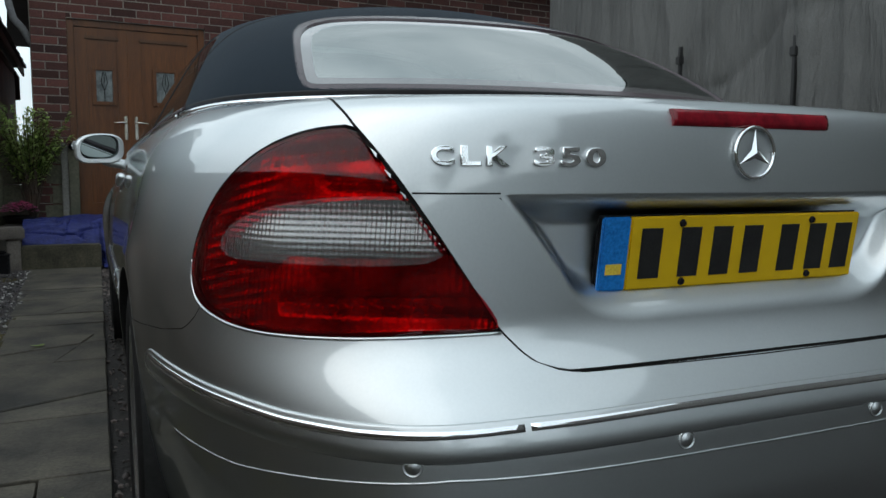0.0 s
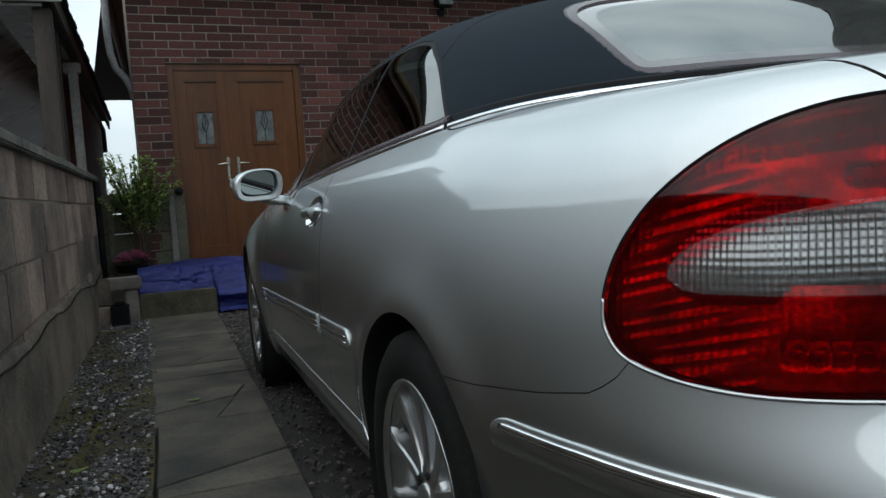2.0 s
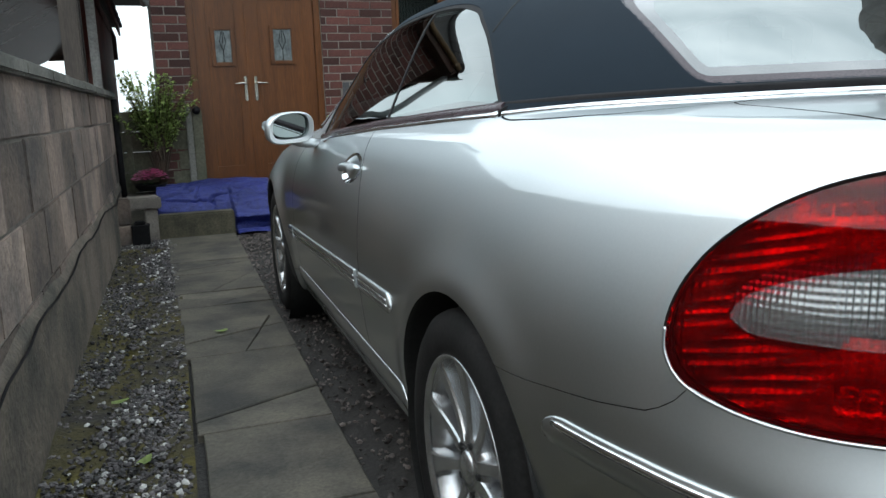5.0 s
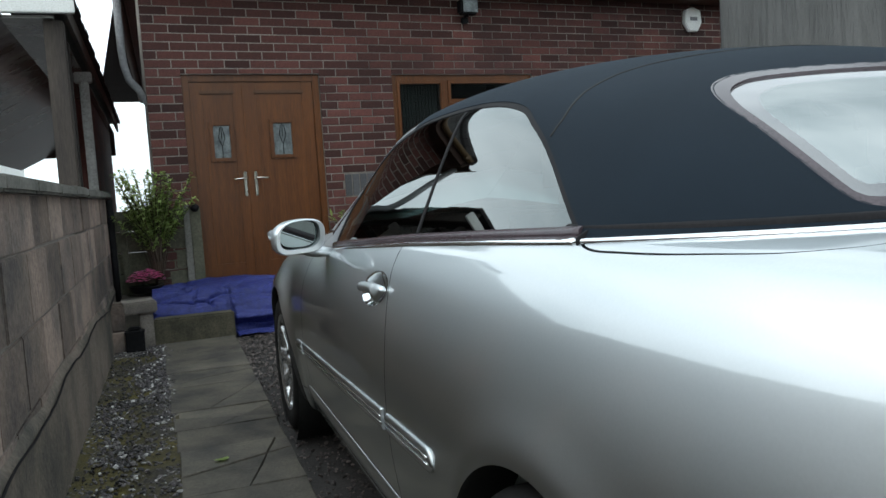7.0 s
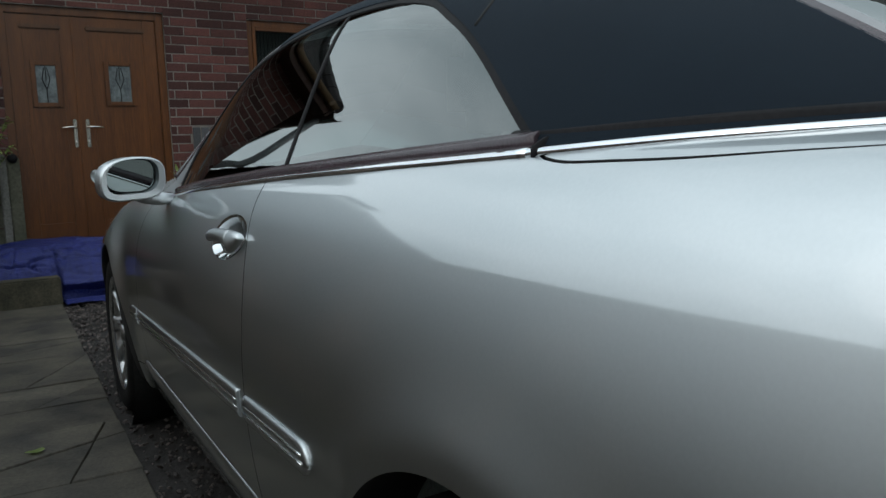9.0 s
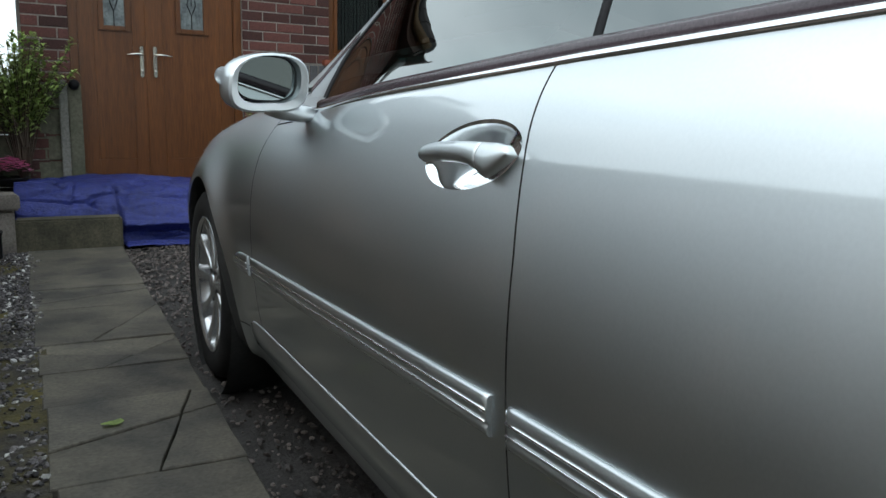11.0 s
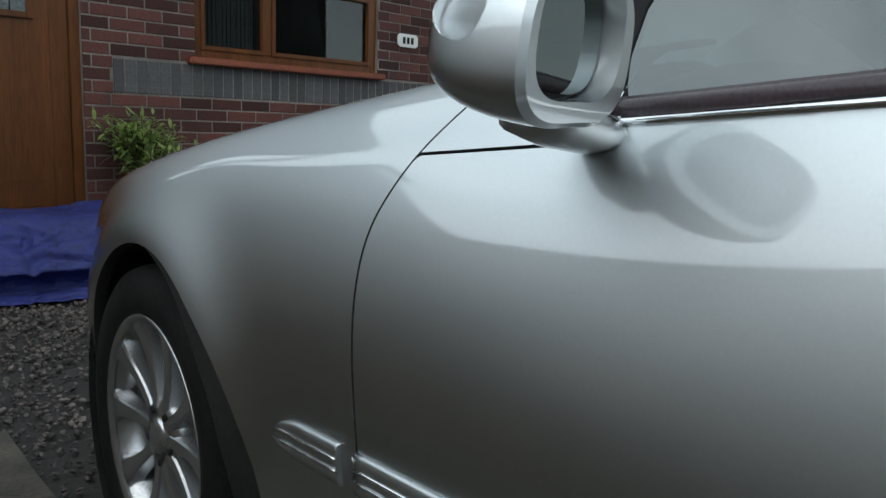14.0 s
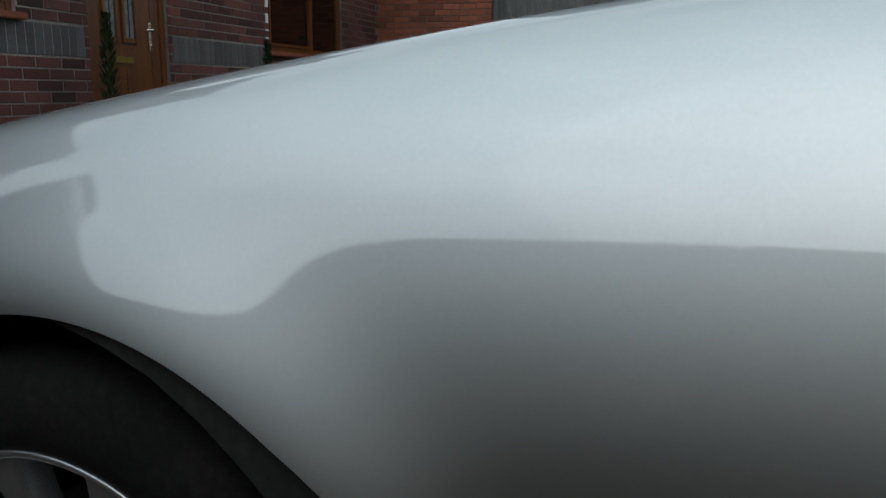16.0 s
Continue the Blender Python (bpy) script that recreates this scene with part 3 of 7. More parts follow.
gap_front = curve1([0.15, 0.42, 0.53, 0.67, 0.735, 0.78, 0.82, 0.865, 0.90, 0.945, 1.05], [3.105, 3.113, 3.118, 3.135, 3.139, 3.134, 3.120, 3.100, 3.080, 3.056, 2.99])


def gap_rear(z):
    return np.interp(z, [0.3, 0.56, 0.74, 0.88, 1.0], [1.862, 1.873, 1.886, 1.908, 1.920])


def sill(y):
    return np.interp(y, [1.3, 1.5, 3.0, 3.4], [0.335, 0.318, 0.312, 0.300])


def g_door(p):
    y, z = p[:, 1], p[:, 2]
    top = np.minimum(belt(y), np.interp(y, [2.80, 2.87, 3.10], [2.0, 0.884, 0.864]))
    return np.maximum(np.maximum(np.maximum(y - gap_front(z), gap_rear(z) - y), z - top), sill(y) - z)


def g_hood(p):
    return np.maximum(np.maximum(np.abs(p[:, 0]) - np.interp(p[:, 1], [3.0, 3.6, 4.4], [0.70, 0.66, 0.50]), 0.62 - p[:, 2]), 3.12 + 0.0 * p[:, 2] - p[:, 1])


def off(g, d=GAP):
    return lambda p: g(p) + d


def outside(g, d=GAP):
    return lambda p: -g(p) + d


def above(z0):
    return lambda p: z0 - p[:, 2]


def before(y0):
    return lambda p: p[:, 1] - y0


def behind(y0):
    return lambda p: y0 - p[:, 1]


# handle recess: a smooth bowl in the door
HANDLE = (2.036, 0.846)


quarter_rules = [before(1.93), lambda p: np.where((p[:, 1] < 0.5) & (p[:, 2] < 0.950) & (p[:, 2] > 0.66) & (along(p) < 0.742 - 0.77 * (0.951 - p[:, 2])), 1.0, -1.0), lambda p: p[:, 1] - gap_rear(p[:, 2]) + GAP, lambda p: np.where(p[:, 1] < 1.09, 0.0009 - g_bumper(p), -1.0), outside(g_light, 0.0035), outside(g_lid), outside(g_cover),
                 outside(g_arch_r, 0.0), lambda p: np.where(p[:, 1] > 1.13, p[:, 2] - belt(p[:, 1]), -1.0),
                 lambda p: np.where(p[:, 1] > 1.2, sill(p[:, 1]) - p[:, 2] + GAP, -1.0), lambda p: np.where(p[:, 1] > 1.14, 0.6 - np.abs(p[:, 0]), -1.0)]
panel("rear_quarter_panel", body_f, BODY, BFACES, quarter_rules, PAINT, car, skirt=0.022)
panel("boot_lid_cover", body_f, BODY, BFACES, [off(g_cover)], PAINT, car, "silver cover panel behind the fabric roof", whole=True)

RECESS = spline2([(0.43, 0.862), (0.345, 0.757), (0.300, 0.700), (0.235, 0.678), (0.12, 0.6765), (0.0, 0.676)])


def g_recess(p):
    x, z = np.abs(p[:, 0]), p[:, 2]
    return np.maximum(np.maximum(z - 0.862, np.interp(x, RECESS[::-1, 0], RECESS[::-1, 1]) - z), p[:, 1] - 0.45)


lid = panel("boot_lid", body_f, BODY, BFACES, [off(g_lid), outside(g_recess, 0.0)], PAINT, car, "silver boot lid with a plate recess", whole=True, skirt=0.02)[0]


def recess_f(x, y, z):
    ax = np.abs(x)
    low = np.interp(ax, RECESS[::-1, 0], RECESS[::-1, 1])
    d = np.minimum(0.866 - z, (z - low) * 0.8)
    depth = 0.048 * ramp(d, -0.002, 0.055) * ramp(0.866 - z, -0.001, 0.006)
    return body_f(x, y - depth * (y < 0.6), z)


NR = 90
rx, rz = np.meshgrid(np.linspace(-0.45, 0.0, NR), np.linspace(0.66, 0.868, 70), indexing="ij")
ro2 = np.stack([rx.ravel(), np.full(rx.size, 0.7), rz.ravel()], 1)
RECESS_GRID = cast(recess_f, ro2, np.tile([0.0, -1.0, 0.0], (len(ro2), 1)), 1.0)
panel("plate_recess", recess_f, RECESS_GRID, grid_faces(NR, 70), [lambda p: g_recess(p) - 0.003], PAINT, car, whole=True, skirt=0.0)

panel("rear_bumper", body_f, BODY, BFACES, [before(1.2), off(g_bumper, 0.0007), outside(g_lid), outside(g_arch_r, 0.0), above(0.19)], PAINT, car, "silver rear bumper with parking sensors", whole=True, skirt=0.016)
DELEV = np.arange(-33, 36, 0.42)
do_, dd_, DU, DV = spine_rays(1.84, 3.2, 0.6, 0.0075, 2, DELEV, front=False)


def bowl_r(p):
    dy = p[:, 1] - HANDLE[0]
    return np.hypot(dy / 0.121, (p[:, 2] - HANDLE[1] - 0.002 + 0.125 * dy) / 0.0450)


panel("door", body_f, cast(body_f, do_, dd_), grid_faces(DU, DV), [off(g_door), lambda p: 0.6 - np.abs(p[:, 0]), lambda p: (1.0 - bowl_r(p)) * 0.05], PAINT, car, skirt=0.004)
rr_, tt_ = np.meshgrid(np.linspace(0.02, 1.003, 18), np.linspace(0, 2 * math.pi, 73), indexing="ij")
bowl_y = HANDLE[0] + 0.121 * (rr_ * np.cos(tt_)).ravel()
bowl_z = HANDLE[1] + 0.002 + 0.0450 * (rr_ * np.sin(tt_)).ravel() - 0.125 * (bowl_y - HANDLE[0])
bowl_p = cast(body_f, np.stack([0 * bowl_y, bowl_y, bowl_z], 1), np.tile([-1.0, 0.0, 0.0], (len(bowl_y), 1)))
bowl_p = bowl_p - gradient(body_f, bowl_p) * (0.024 * np.clip(1 - rr_.ravel() ** 2, 0, 1) ** 1.1)[:, None]
for mirror in (1, -1):
    bf_ = [tuple(q) for q in grid_faces(18, 73)]
    raw("handle_recess", bowl_p * [mirror, 1, 1], bf_ if mirror == 1 else [tuple(reversed(q)) for q in bf_], PAINT, car, "", True)
panel("side_sill", body_f, BODY, BFACES, [behind(1.1), before(3.75), lambda p: p[:, 2] - sill(p[:, 1]) + GAP, outside(g_arch_r, 0.0), outside(g_arch_f, 0.0), above(0.185)], PAINT, car)
panel("front_wing", body_f, BODY, BFACES, [behind(2.9), lambda p: gap_front(p[:, 2]) - p[:, 1] + GAP, outside(g_arch_f, 0.0), outside(g_hood), lambda p: sill(p[:, 1]) - p[:, 2] + GAP,
                                           lambda p: np.where(p[:, 1] < 3.13, 0.55 - np.abs(p[:, 0]), -1.0), before(4.30)], PAINT, car, skirt=0.024)
panel("mirror_corner_panel", body_f, BODY, BFACES, [behind(2.70), lambda p: p[:, 1] - gap_front(p[:, 2]) + GAP, lambda p: np.interp(p[:, 1], [2.70, 2.87, 3.10], [0.895, 0.884, 0.864]) - p[:, 2] + GAP,
                                                    lambda p: 0.60 - np.abs(p[:, 0]), lambda p: p[:, 2] - np.interp(p[:, 1], [2.70, 2.86, 2.89, 3.1], [0.90, 0.905, 1.2, 1.2])], PAINT, car, skirt=0.006)
panel("bonnet", body_f, BODY, BFACES, [off(g_hood), before(4.55)], PAINT, car, "silver bonnet", whole=True)
panel("front_bumper", body_f, BODY, BFACES, [behind(4.30), outside(g_hood), above(0.19), outside(g_arch_f, 0.0)], PAINT, car, whole=True)


# added dark inner shell: its colour gives the joints shade and depth
def shell_f(x, y, z):
    return body_f(x, y, z) + 0.008


so, sd, SU, SV = spine_rays(0.8, 4.0, 0.6, 0.05, 24, np.r_[np.arange(-33, 30, 2.2), np.arange(30, 91, 5.0)])
SHELL = cast(shell_f, so, sd)
shell_v, shell_q = clip(SHELL, grid_faces(SU, SV), [lambda p: 0.366 - np.hypot(p[:, 1] - HUB_R, p[:, 2] - HUB_Z), lambda p: 0.366 - np.hypot(p[:, 1] - HUB_F, p[:, 2] - HUB_Z),
                                                     lambda p: np.where((p[:, 1] > 1.14) & (p[:, 1] < 3.1), p[:, 2] - belt(p[:, 1]) + 0.004, -1.0),
                                                     lambda p: np.where((np.abs(p[:, 0]) < 0.6) & (p[:, 1] > 1.14) & (p[:, 1] < 3.05), p[:, 2] - 0.5, -1.0),
                                                     lambda p: np.where((p[:, 1] < 0.5) & (np.abs(p[:, 0]) < 0.44), -g_recess(p) + 0.0, -1.0), outside(g_light, 0.0),
                                                     lambda p: np.where(np.abs(p[:, 0]) > 0.5, 1.3 - np.hypot((p[:, 1] - HANDLE[0]) / 0.124, (p[:, 2] - HANDLE[1]) / 0.056), -1.0)])
raw("inner_shell", np.vstack([shell_v, shell_v * [-1, 1, 1]]), shell_q + [tuple(i + len(shell_v) for i in reversed(q)) for q in shell_q], DARK, car, "", True)
for hub in (HUB_R, HUB_F):
    for sx in (-1, 1):
        bm = bmesh.new()
        add_lathe(bm, [(sx * 0.862, 0.362), (sx * 0.50, 0.375), (sx * 0.50, 0.05)], 56)
        bmesh.ops.transform(bm, matrix=pose(0, hub - (0.01 if hub > 2 else 0), HUB_Z - 0.005), verts=bm.verts)
        part("wheel_arch_liner", bm, DARK, car, smooth=True)
part("floor_pan", boxes((-0.78, 0.78, 0.35, 4.3, 0.17, 0.20)), DARK, car)

# tail lights: red outer lens, clear window, reflector behind
for side in (1,):
    lamp_l = panel("tail_light", body_f, BODY, BFACES, [off(g_light, 0.0012), outside(g_lens, 0.0)], RED_GLASS, car, "dark red tail light lens wrapping round the corner", skirt=0.01, lift=0.001)
    lens_l = panel("clear_window", body_f, BODY, BFACES, [lambda p: g_lens(p)], CLEAR_GLASS, car, "clear ribbed reversing light window", skirt=0.004, lift=0.0015)

    def bowl_f(x, y, z):
        s = np.where(y < 0.8, 0.87 * np.arctan2(np.abs(x), 0.8 - y), 1.4)
        rib = 0.0014 * np.abs(np.sin(s * 420)) + 0.0004 * np.abs(np.sin(z * 370)) + 0.003 * np.sin(s * 26 + 0.6) + 0.001 * np.sin(z * 70)
        return body_f(x, y, z) + 0.018 + 0.01 * ramp(s, 0.95, 0.72) + rib

    def red_f(x, y, z):
        s = np.where(y < 0.8, 0.87 * np.arctan2(np.abs(x), 0.8 - y), 1.4)
        corner = ramp(s, 0.84, 0.96)
        teeth = (np.exp(-((z - 0.918 - 0.10 * (0.75 - s)) / 0.011) ** 2) + np.exp(-((z - 0.872) / 0.007) ** 2) * (s < 0.80) + 1.2 * np.exp(-((z - 0.705) / 0.010) ** 2) * (s < 0.86)) * (1 - corner)
        rib = teeth * (0.0045 * np.abs(np.sin(s * 150)) + 0.004) + corner * 0.0020 * np.abs(np.sin(z * 200 + s * 40)) * np.abs(np.sin(z * 61 + s * 23)) + 0.0006 * np.abs(np.sin(s * 300)) + 0.003 * np.sin(s * 17 + z * 22)
        return body_f(x, y, z) + 0.020 + rib

    az = np.linspace(-118, -176, 400)
    el = np.linspace(-2, 30, 230)
    fo = np.tile([0.0, 0.8, 0.6], (len(az) * len(el), 1))
    aa, ee = [q.ravel() for q in np.meshgrid(np.radians(az), np.radians(el), indexing="ij")]
    fd = np.stack([np.cos(aa) * np.cos(ee), np.sin(aa) * np.cos(ee), np.sin(ee)], 1)
    for k, (f_, rules, mat_, nm) in enumerate(((bowl_f, [lambda p: g_lens(p) - 0.012], REFLECTOR, "reflector"), (red_f, [lambda p: g_light(p) - 0.002, lambda p: -g_lens(p) - 0.006], RED_REFLECTOR, "red_reflector"))):
        gv, gf = clip(cast(f_, fo, fd), grid_faces(len(az), len(el)), rules)
        for mirror in (1, -1):
            raw(nm, gv * [mirror, 1, 1], gf if mirror == 1 else [tuple(reversed(q)) for q in gf], mat_, (lens_l if k == 0 else lamp_l)[0 if mirror == 1 else 1], "", True)
    for mirror in (1, -1):
        bm = bmesh.new()
        bmesh.ops.create_uvsphere(bm, u_segments=16, v_segments=10, radius=0.007, matrix=pose(-0.655 * mirror, 0.375, 0.818) @ Matrix.Diagonal((0.9, 0.9, 1.5, 1)))
        part("amber_bulb", bm, AMBER, lens_l[0 if mirror == 1 else 1], smooth=True)
    # bright rim under the lens
    rim = [q for q in spline2([(1.063, 0.752), (1.059, 0.719), (1.030, 0.689), (0.965, 0.672), (0.88, 0.665), (0.75, 0.667), (0.63, 0.671), (0.525, 0.673)])]


def on_body(s, z, lift=0.0):
    """A point of the left side from the way round and the height."""
    s, z = np.atleast_1d(s).astype(float), np.atleast_1d(z).astype(float)
    az_ = np.where(s < 0.87 * math.pi / 2, -math.pi / 2 - s / 0.87, -math.pi)
    y0 = np.where(s < 0.87 * math.pi / 2, 0.8, 0.8 + s - 0.87 * math.pi / 2)
    o = np.stack([0 * s, y0, z], 1)
    d = np.stack([np.cos(az_), np.sin(az_), 0 * s], 1)
    p = cast(body_f, o, d)
    return p + gradient(body_f, p) * lift


def sweep(name, pts, nrm, profile, mat_, parent, label="", both=True, size=None):
    """A strip with a given cross-section (across, out) along points on the surface, and its mirror twin."""
    t = np.gradient(pts, axis=0)
    t /= np.linalg.norm(t, axis=1, keepdims=True)
    side = np.cross(nrm, t)
    side /= np.linalg.norm(side, axis=1, keepdims=True)
    m = len(profile)
    size = np.ones(len(pts)) if size is None else size
    vs = np.concatenate([(pts[i] + np.array([side[i] * a * size[i] + nrm[i] * b * min(1.0, size[i] + 0.3) for a, b in profile])) for i in range(len(pts))])
    fs = [(i * m + j, i * m + (j + 1) % m, (i + 1) * m + (j + 1) % m, (i + 1) * m + j) for i in range(len(pts) - 1) for j in range(m)]
    fs += [tuple(range(m - 1, -1, -1)), tuple((len(pts) - 1) * m + j for j in range(m))]
    made = []
    for mirror in ((1, -1) if both else (1,)):
        bm = bmesh.new()
        vv = [bm.verts.new(q) for q in vs * [mirror, 1, 1]]
        for q in fs:
            bm.faces.new([vv[i] for i in q])
        bmesh.ops.recalc_face_normals(bm, faces=bm.faces)
        ob = part(name, bm, mat_, parent, label)
        for poly in ob.data.polygons:
            poly.use_smooth = len(poly.vertices) == 4
        made.append(ob)
    return made


# fine joint across the lid, level with the top of the plate recess
jx = np.linspace(-0.543, -0.428, 14)
jp = cast(body_f, np.stack([jx, np.full(14, 0.7), np.full(14, 0.8625)], 1), np.tile([0.0, -1.0, 0.0], (14, 1)), 1.0)
sweep("lid_joint", jp, gradient(body_f, jp), [(-0.0014, -0.003), (-0.0012, 0.0006), (0.0012, 0.0006), (0.0014, -0.003)], DARK, lid)


def strip_on_body(name, s, z, profile, mat_, parent, label="", n=90, both=True, ends=(0, 0)):
    """ends: the length over which each end is rounded."""
    ss = np.linspace(s[0], s[-1], n)
    size = np.ones(n)
    for e, d in zip(ends, (ss - ss[0], ss[-1] - ss)):
        if e:
            size = size * np.sqrt(np.clip(1 - (1 - np.clip(d / e, 0, 1)) ** 2, 0.02, 1))
    p = on_body(ss, np.interp(ss, s, z))
    return sweep(name, p, gradient(body_f, p), profile, mat_, parent, label, both, size)


rim_p = on_body([q[0] for q in rim], [q[1] for q in rim])
sweep("lamp_rim", rim_p, gradient(body_f, rim_p), [(-0.0022, -0.004), (-0.002, 0.0015), (0.002, 0.0015), (0.0022, -0.004)], PAINT, car)
# bumper moulding with its bright insert, door mouldings
PAD = [(-0.032, -0.003), (-0.0315, 0.0035), (-0.029, 0.0060), (-0.012, 0.0078), (0.000, 0.0080), (0.0025, 0.0055), (0.0065, 0.0055), (0.009, 0.0078), (0.016, 0.0070), (0.020, 0.0045), (0.0215, -0.003)]
BRIGHT = [(-0.0055, 0.0), (-0.005, 0.0025), (0.0, 0.0035), (0.005, 0.0025), (0.0055, 0.0)]
side_s = 0.87 * math.pi / 2 - 0.8


def moulding(name, s0, s1, z0, z1, parent, ends=(0, 0)):
    pad = strip_on_body(name, [s0, s1], [z0, z1], PAD, PAINT, parent, n=max(40, int(abs(s1 - s0) * 60)), ends=ends)
    ss = np.linspace(s0 + (0.02 if ends[0] else 0.002), s1 - (0.02 if ends[1] else 0.002), max(16, int(abs(s1 - s0) * 50)))
    for k, (dz, w) in enumerate(((0.0135, 0.42), (-0.0005, 0.25))):
        p = on_body(ss, np.interp(ss, [s0, s1], [z0, z1]) + dz)
        nn = gradient(body_f, p)
        for ob, par in zip(sweep("bright_insert", p + nn * 0.0066, nn, [(a * w, b) for a, b in BRIGHT], CHROME, pad[0]), pad):
            ob.parent = par


moulding("door_moulding", side_s + 1.905, side_s + 3.118, 0.536, 0.494, car)
moulding("wing_moulding", side_s + 3.150, side_s + 3.310, 0.493, 0.487, car, (0, 0.075))
moulding("quarter_moulding", side_s + 1.520, side_s + 1.862, 0.547, 0.537, car, (0.035, 0))
bs = np.array([0.0, 0.25, 0.47, 0.57, 0.70, 0.81, 0.92, 1.09, 1.30])
bz = np.array([0.560, 0.559, 0.556, 0.552, 0.547, 0.547, 0.552, 0.555, 0.553])
bs, bz = np.r_[-bs[:0:-1], bs], np.r_[bz[:0:-1], bz]
strip_on_body("bumper_moulding", bs, bz - 0.006, [(-0.030, -0.003), (-0.0295, 0.0015), (-0.027, 0.0030), (0.0, 0.0036), (0.017, 0.0030), (0.0205, -0.003)], PAINT, car, n=220, ends=(0.06, 0.06), both=False)
for lo, hi in ((-1.27, -0.484), (-0.476, 0.476), (0.484, 1.27)):
    ss = np.linspace(lo, hi, 60)
    p = on_body(ss, np.interp(ss, bs, bz) + 0.010)
    nn = gradient(body_f, p)
    taper = np.sqrt(np.clip(1 - (1 - np.clip((1.275 - np.abs(ss)) / 0.03, 0, 1)) ** 2, 0.05, 1))
    sweep("bumper_bright_strip", p + nn * 0.0030, nn, [(a * 1.15, b * 1.1) for a, b in BRIGHT], CHROME, car, "chrome strip along the bumper", both=False, size=taper)
# sill moulding below the door, its top edge catching the light
strip_on_body("sill_moulding", [side_s + 1.47, side_s + 3.0, side_s + 3.27], [0.300, 0.296, 0.292], [(-0.05, -0.004), (-0.046, 0.003), (0.028, 0.0045), (0.0315, 0.003), (0.0325, -0.004)], PAINT, car, n=60, ends=(0.05, 0.12))
# lower bumper crease
strip_on_body("bumper_lower_lip", [-1.13, -0.91, -0.71, -0.57, 0.0, 0.57, 0.71, 0.91, 1.13], [0.467, 0.470, 0.490, 0.504, 0.502, 0.504, 0.490, 0.470, 0.467], [(-0.0022, -0.002), (-0.0015, 0.0010), (0.0015, 0.0010), (0.0022, -0.002)], PAINT, car, n=200, both=False)
for s_, z_ in ((0.620, 0.522), (0.222, 0.525)):
    c = on_body(s_, z_)
    n_ = gradient(body_f, c)[0]
    for mirror in (1, -1):
        bm = bmesh.new()
        add_lathe(bm, [(-0.002, 0.0145), (0.002, 0.0140), (0.002, 0.0125), (0.0002, 0.0120), (0.0015, 0.0095), (0.0035, 0.0080), (0.004, 0.0)], 24)
        q = Vector((n_[0] * mirror, n_[1], n_[2])).to_track_quat("X", "Z").to_matrix().to_4x4()
        bmesh.ops.transform(bm, matrix=Matrix.Translation((c[0][0] * mirror, c[0][1], c[0][2])) @ q, verts=bm.verts)
        part("parking_sensor", bm, PAINT, car, smooth=True)

# third brake light
br = []
for x_ in np.linspace(-0.155, 0.155, 40):
    br.append(x_)
br_o = np.stack([np.array(br), np.full(40, 0.7), np.full(40, 0.972)], 1)
br_p = cast(body_f, br_o, np.tile([0.0, -1.0, 0.0], (40, 1)), 1.0)
sweep("third_brake_light", br_p, gradient(body_f, br_p), [(-0.0135, -0.004), (-0.012, 0.003), (-0.005, 0.0055), (0.005, 0.0055), (0.012, 0.003), (0.0135, -0.004)], BRAKE_RED, car, "dark red brake light bar on the boot lip", both=False)


def rear_point(x, z, lift=0.0, f=body_f):
    p = cast(f, np.array([[x, 0.7, z]]), np.array([[0.0, -1.0, 0.0]]), 1.0)
    n = gradient(f, p)
    return (p + n * lift)[0], n[0]


# number plate: yellow board, blue band, plain bars for its characters, four screw caps
plate = new("number_plate")
plate.parent = car
plate.matrix_basis = pose(0, 0.196, 0.772, 90 + 7.5, 0, 0)
tagged(plate, "yellow plate with black bars and a blue band")
part("board", boxes((-0.211, 0.260, -0.0555, 0.0555, -0.004, 0.004), bevel=0.0025), PLATE_YELLOW, plate)
part("blue_band", boxes((-0.260, -0.2112, -0.0555, 0.0555, -0.004, 0.0042), bevel=0.0025), PLATE_BLUE, plate)
for x_, w_ in ((-0.172, 0.05), (-0.098, 0.05), (-0.036, 0.05), (0.026, 0.05), (0.104, 0.05), (0.166, 0.05), (0.225, 0.05)):
    part("plain_bar", boxes((x_ - w_ / 2 + 0.006, x_ + w_ / 2 - 0.006, -0.0385, 0.0385, 0.0042, 0.0050)), PLATE_INK, plate)
part("small_bar", boxes((-0.250, -0.222, -0.030, -0.014, 0.0044, 0.0050)), PLATE_GOLD, plate)
for x_, y_ in ((-0.118, 0.045), (0.148, 0.045), (-0.108, -0.046), (0.155, -0.046)):
    bm = bmesh.new()
    bmesh.ops.create_cone(bm, cap_ends=True, segments=14, radius1=0.006, radius2=0.0045, depth=0.004, matrix=pose(x_, y_, 0.0066))
    part("screw_cap", bm, SEAL, plate)
part("plate_holder", boxes((-0.262, 0.262, -0.057, 0.057, -0.012, -0.0045), bevel=0.003), SEAL, plate)

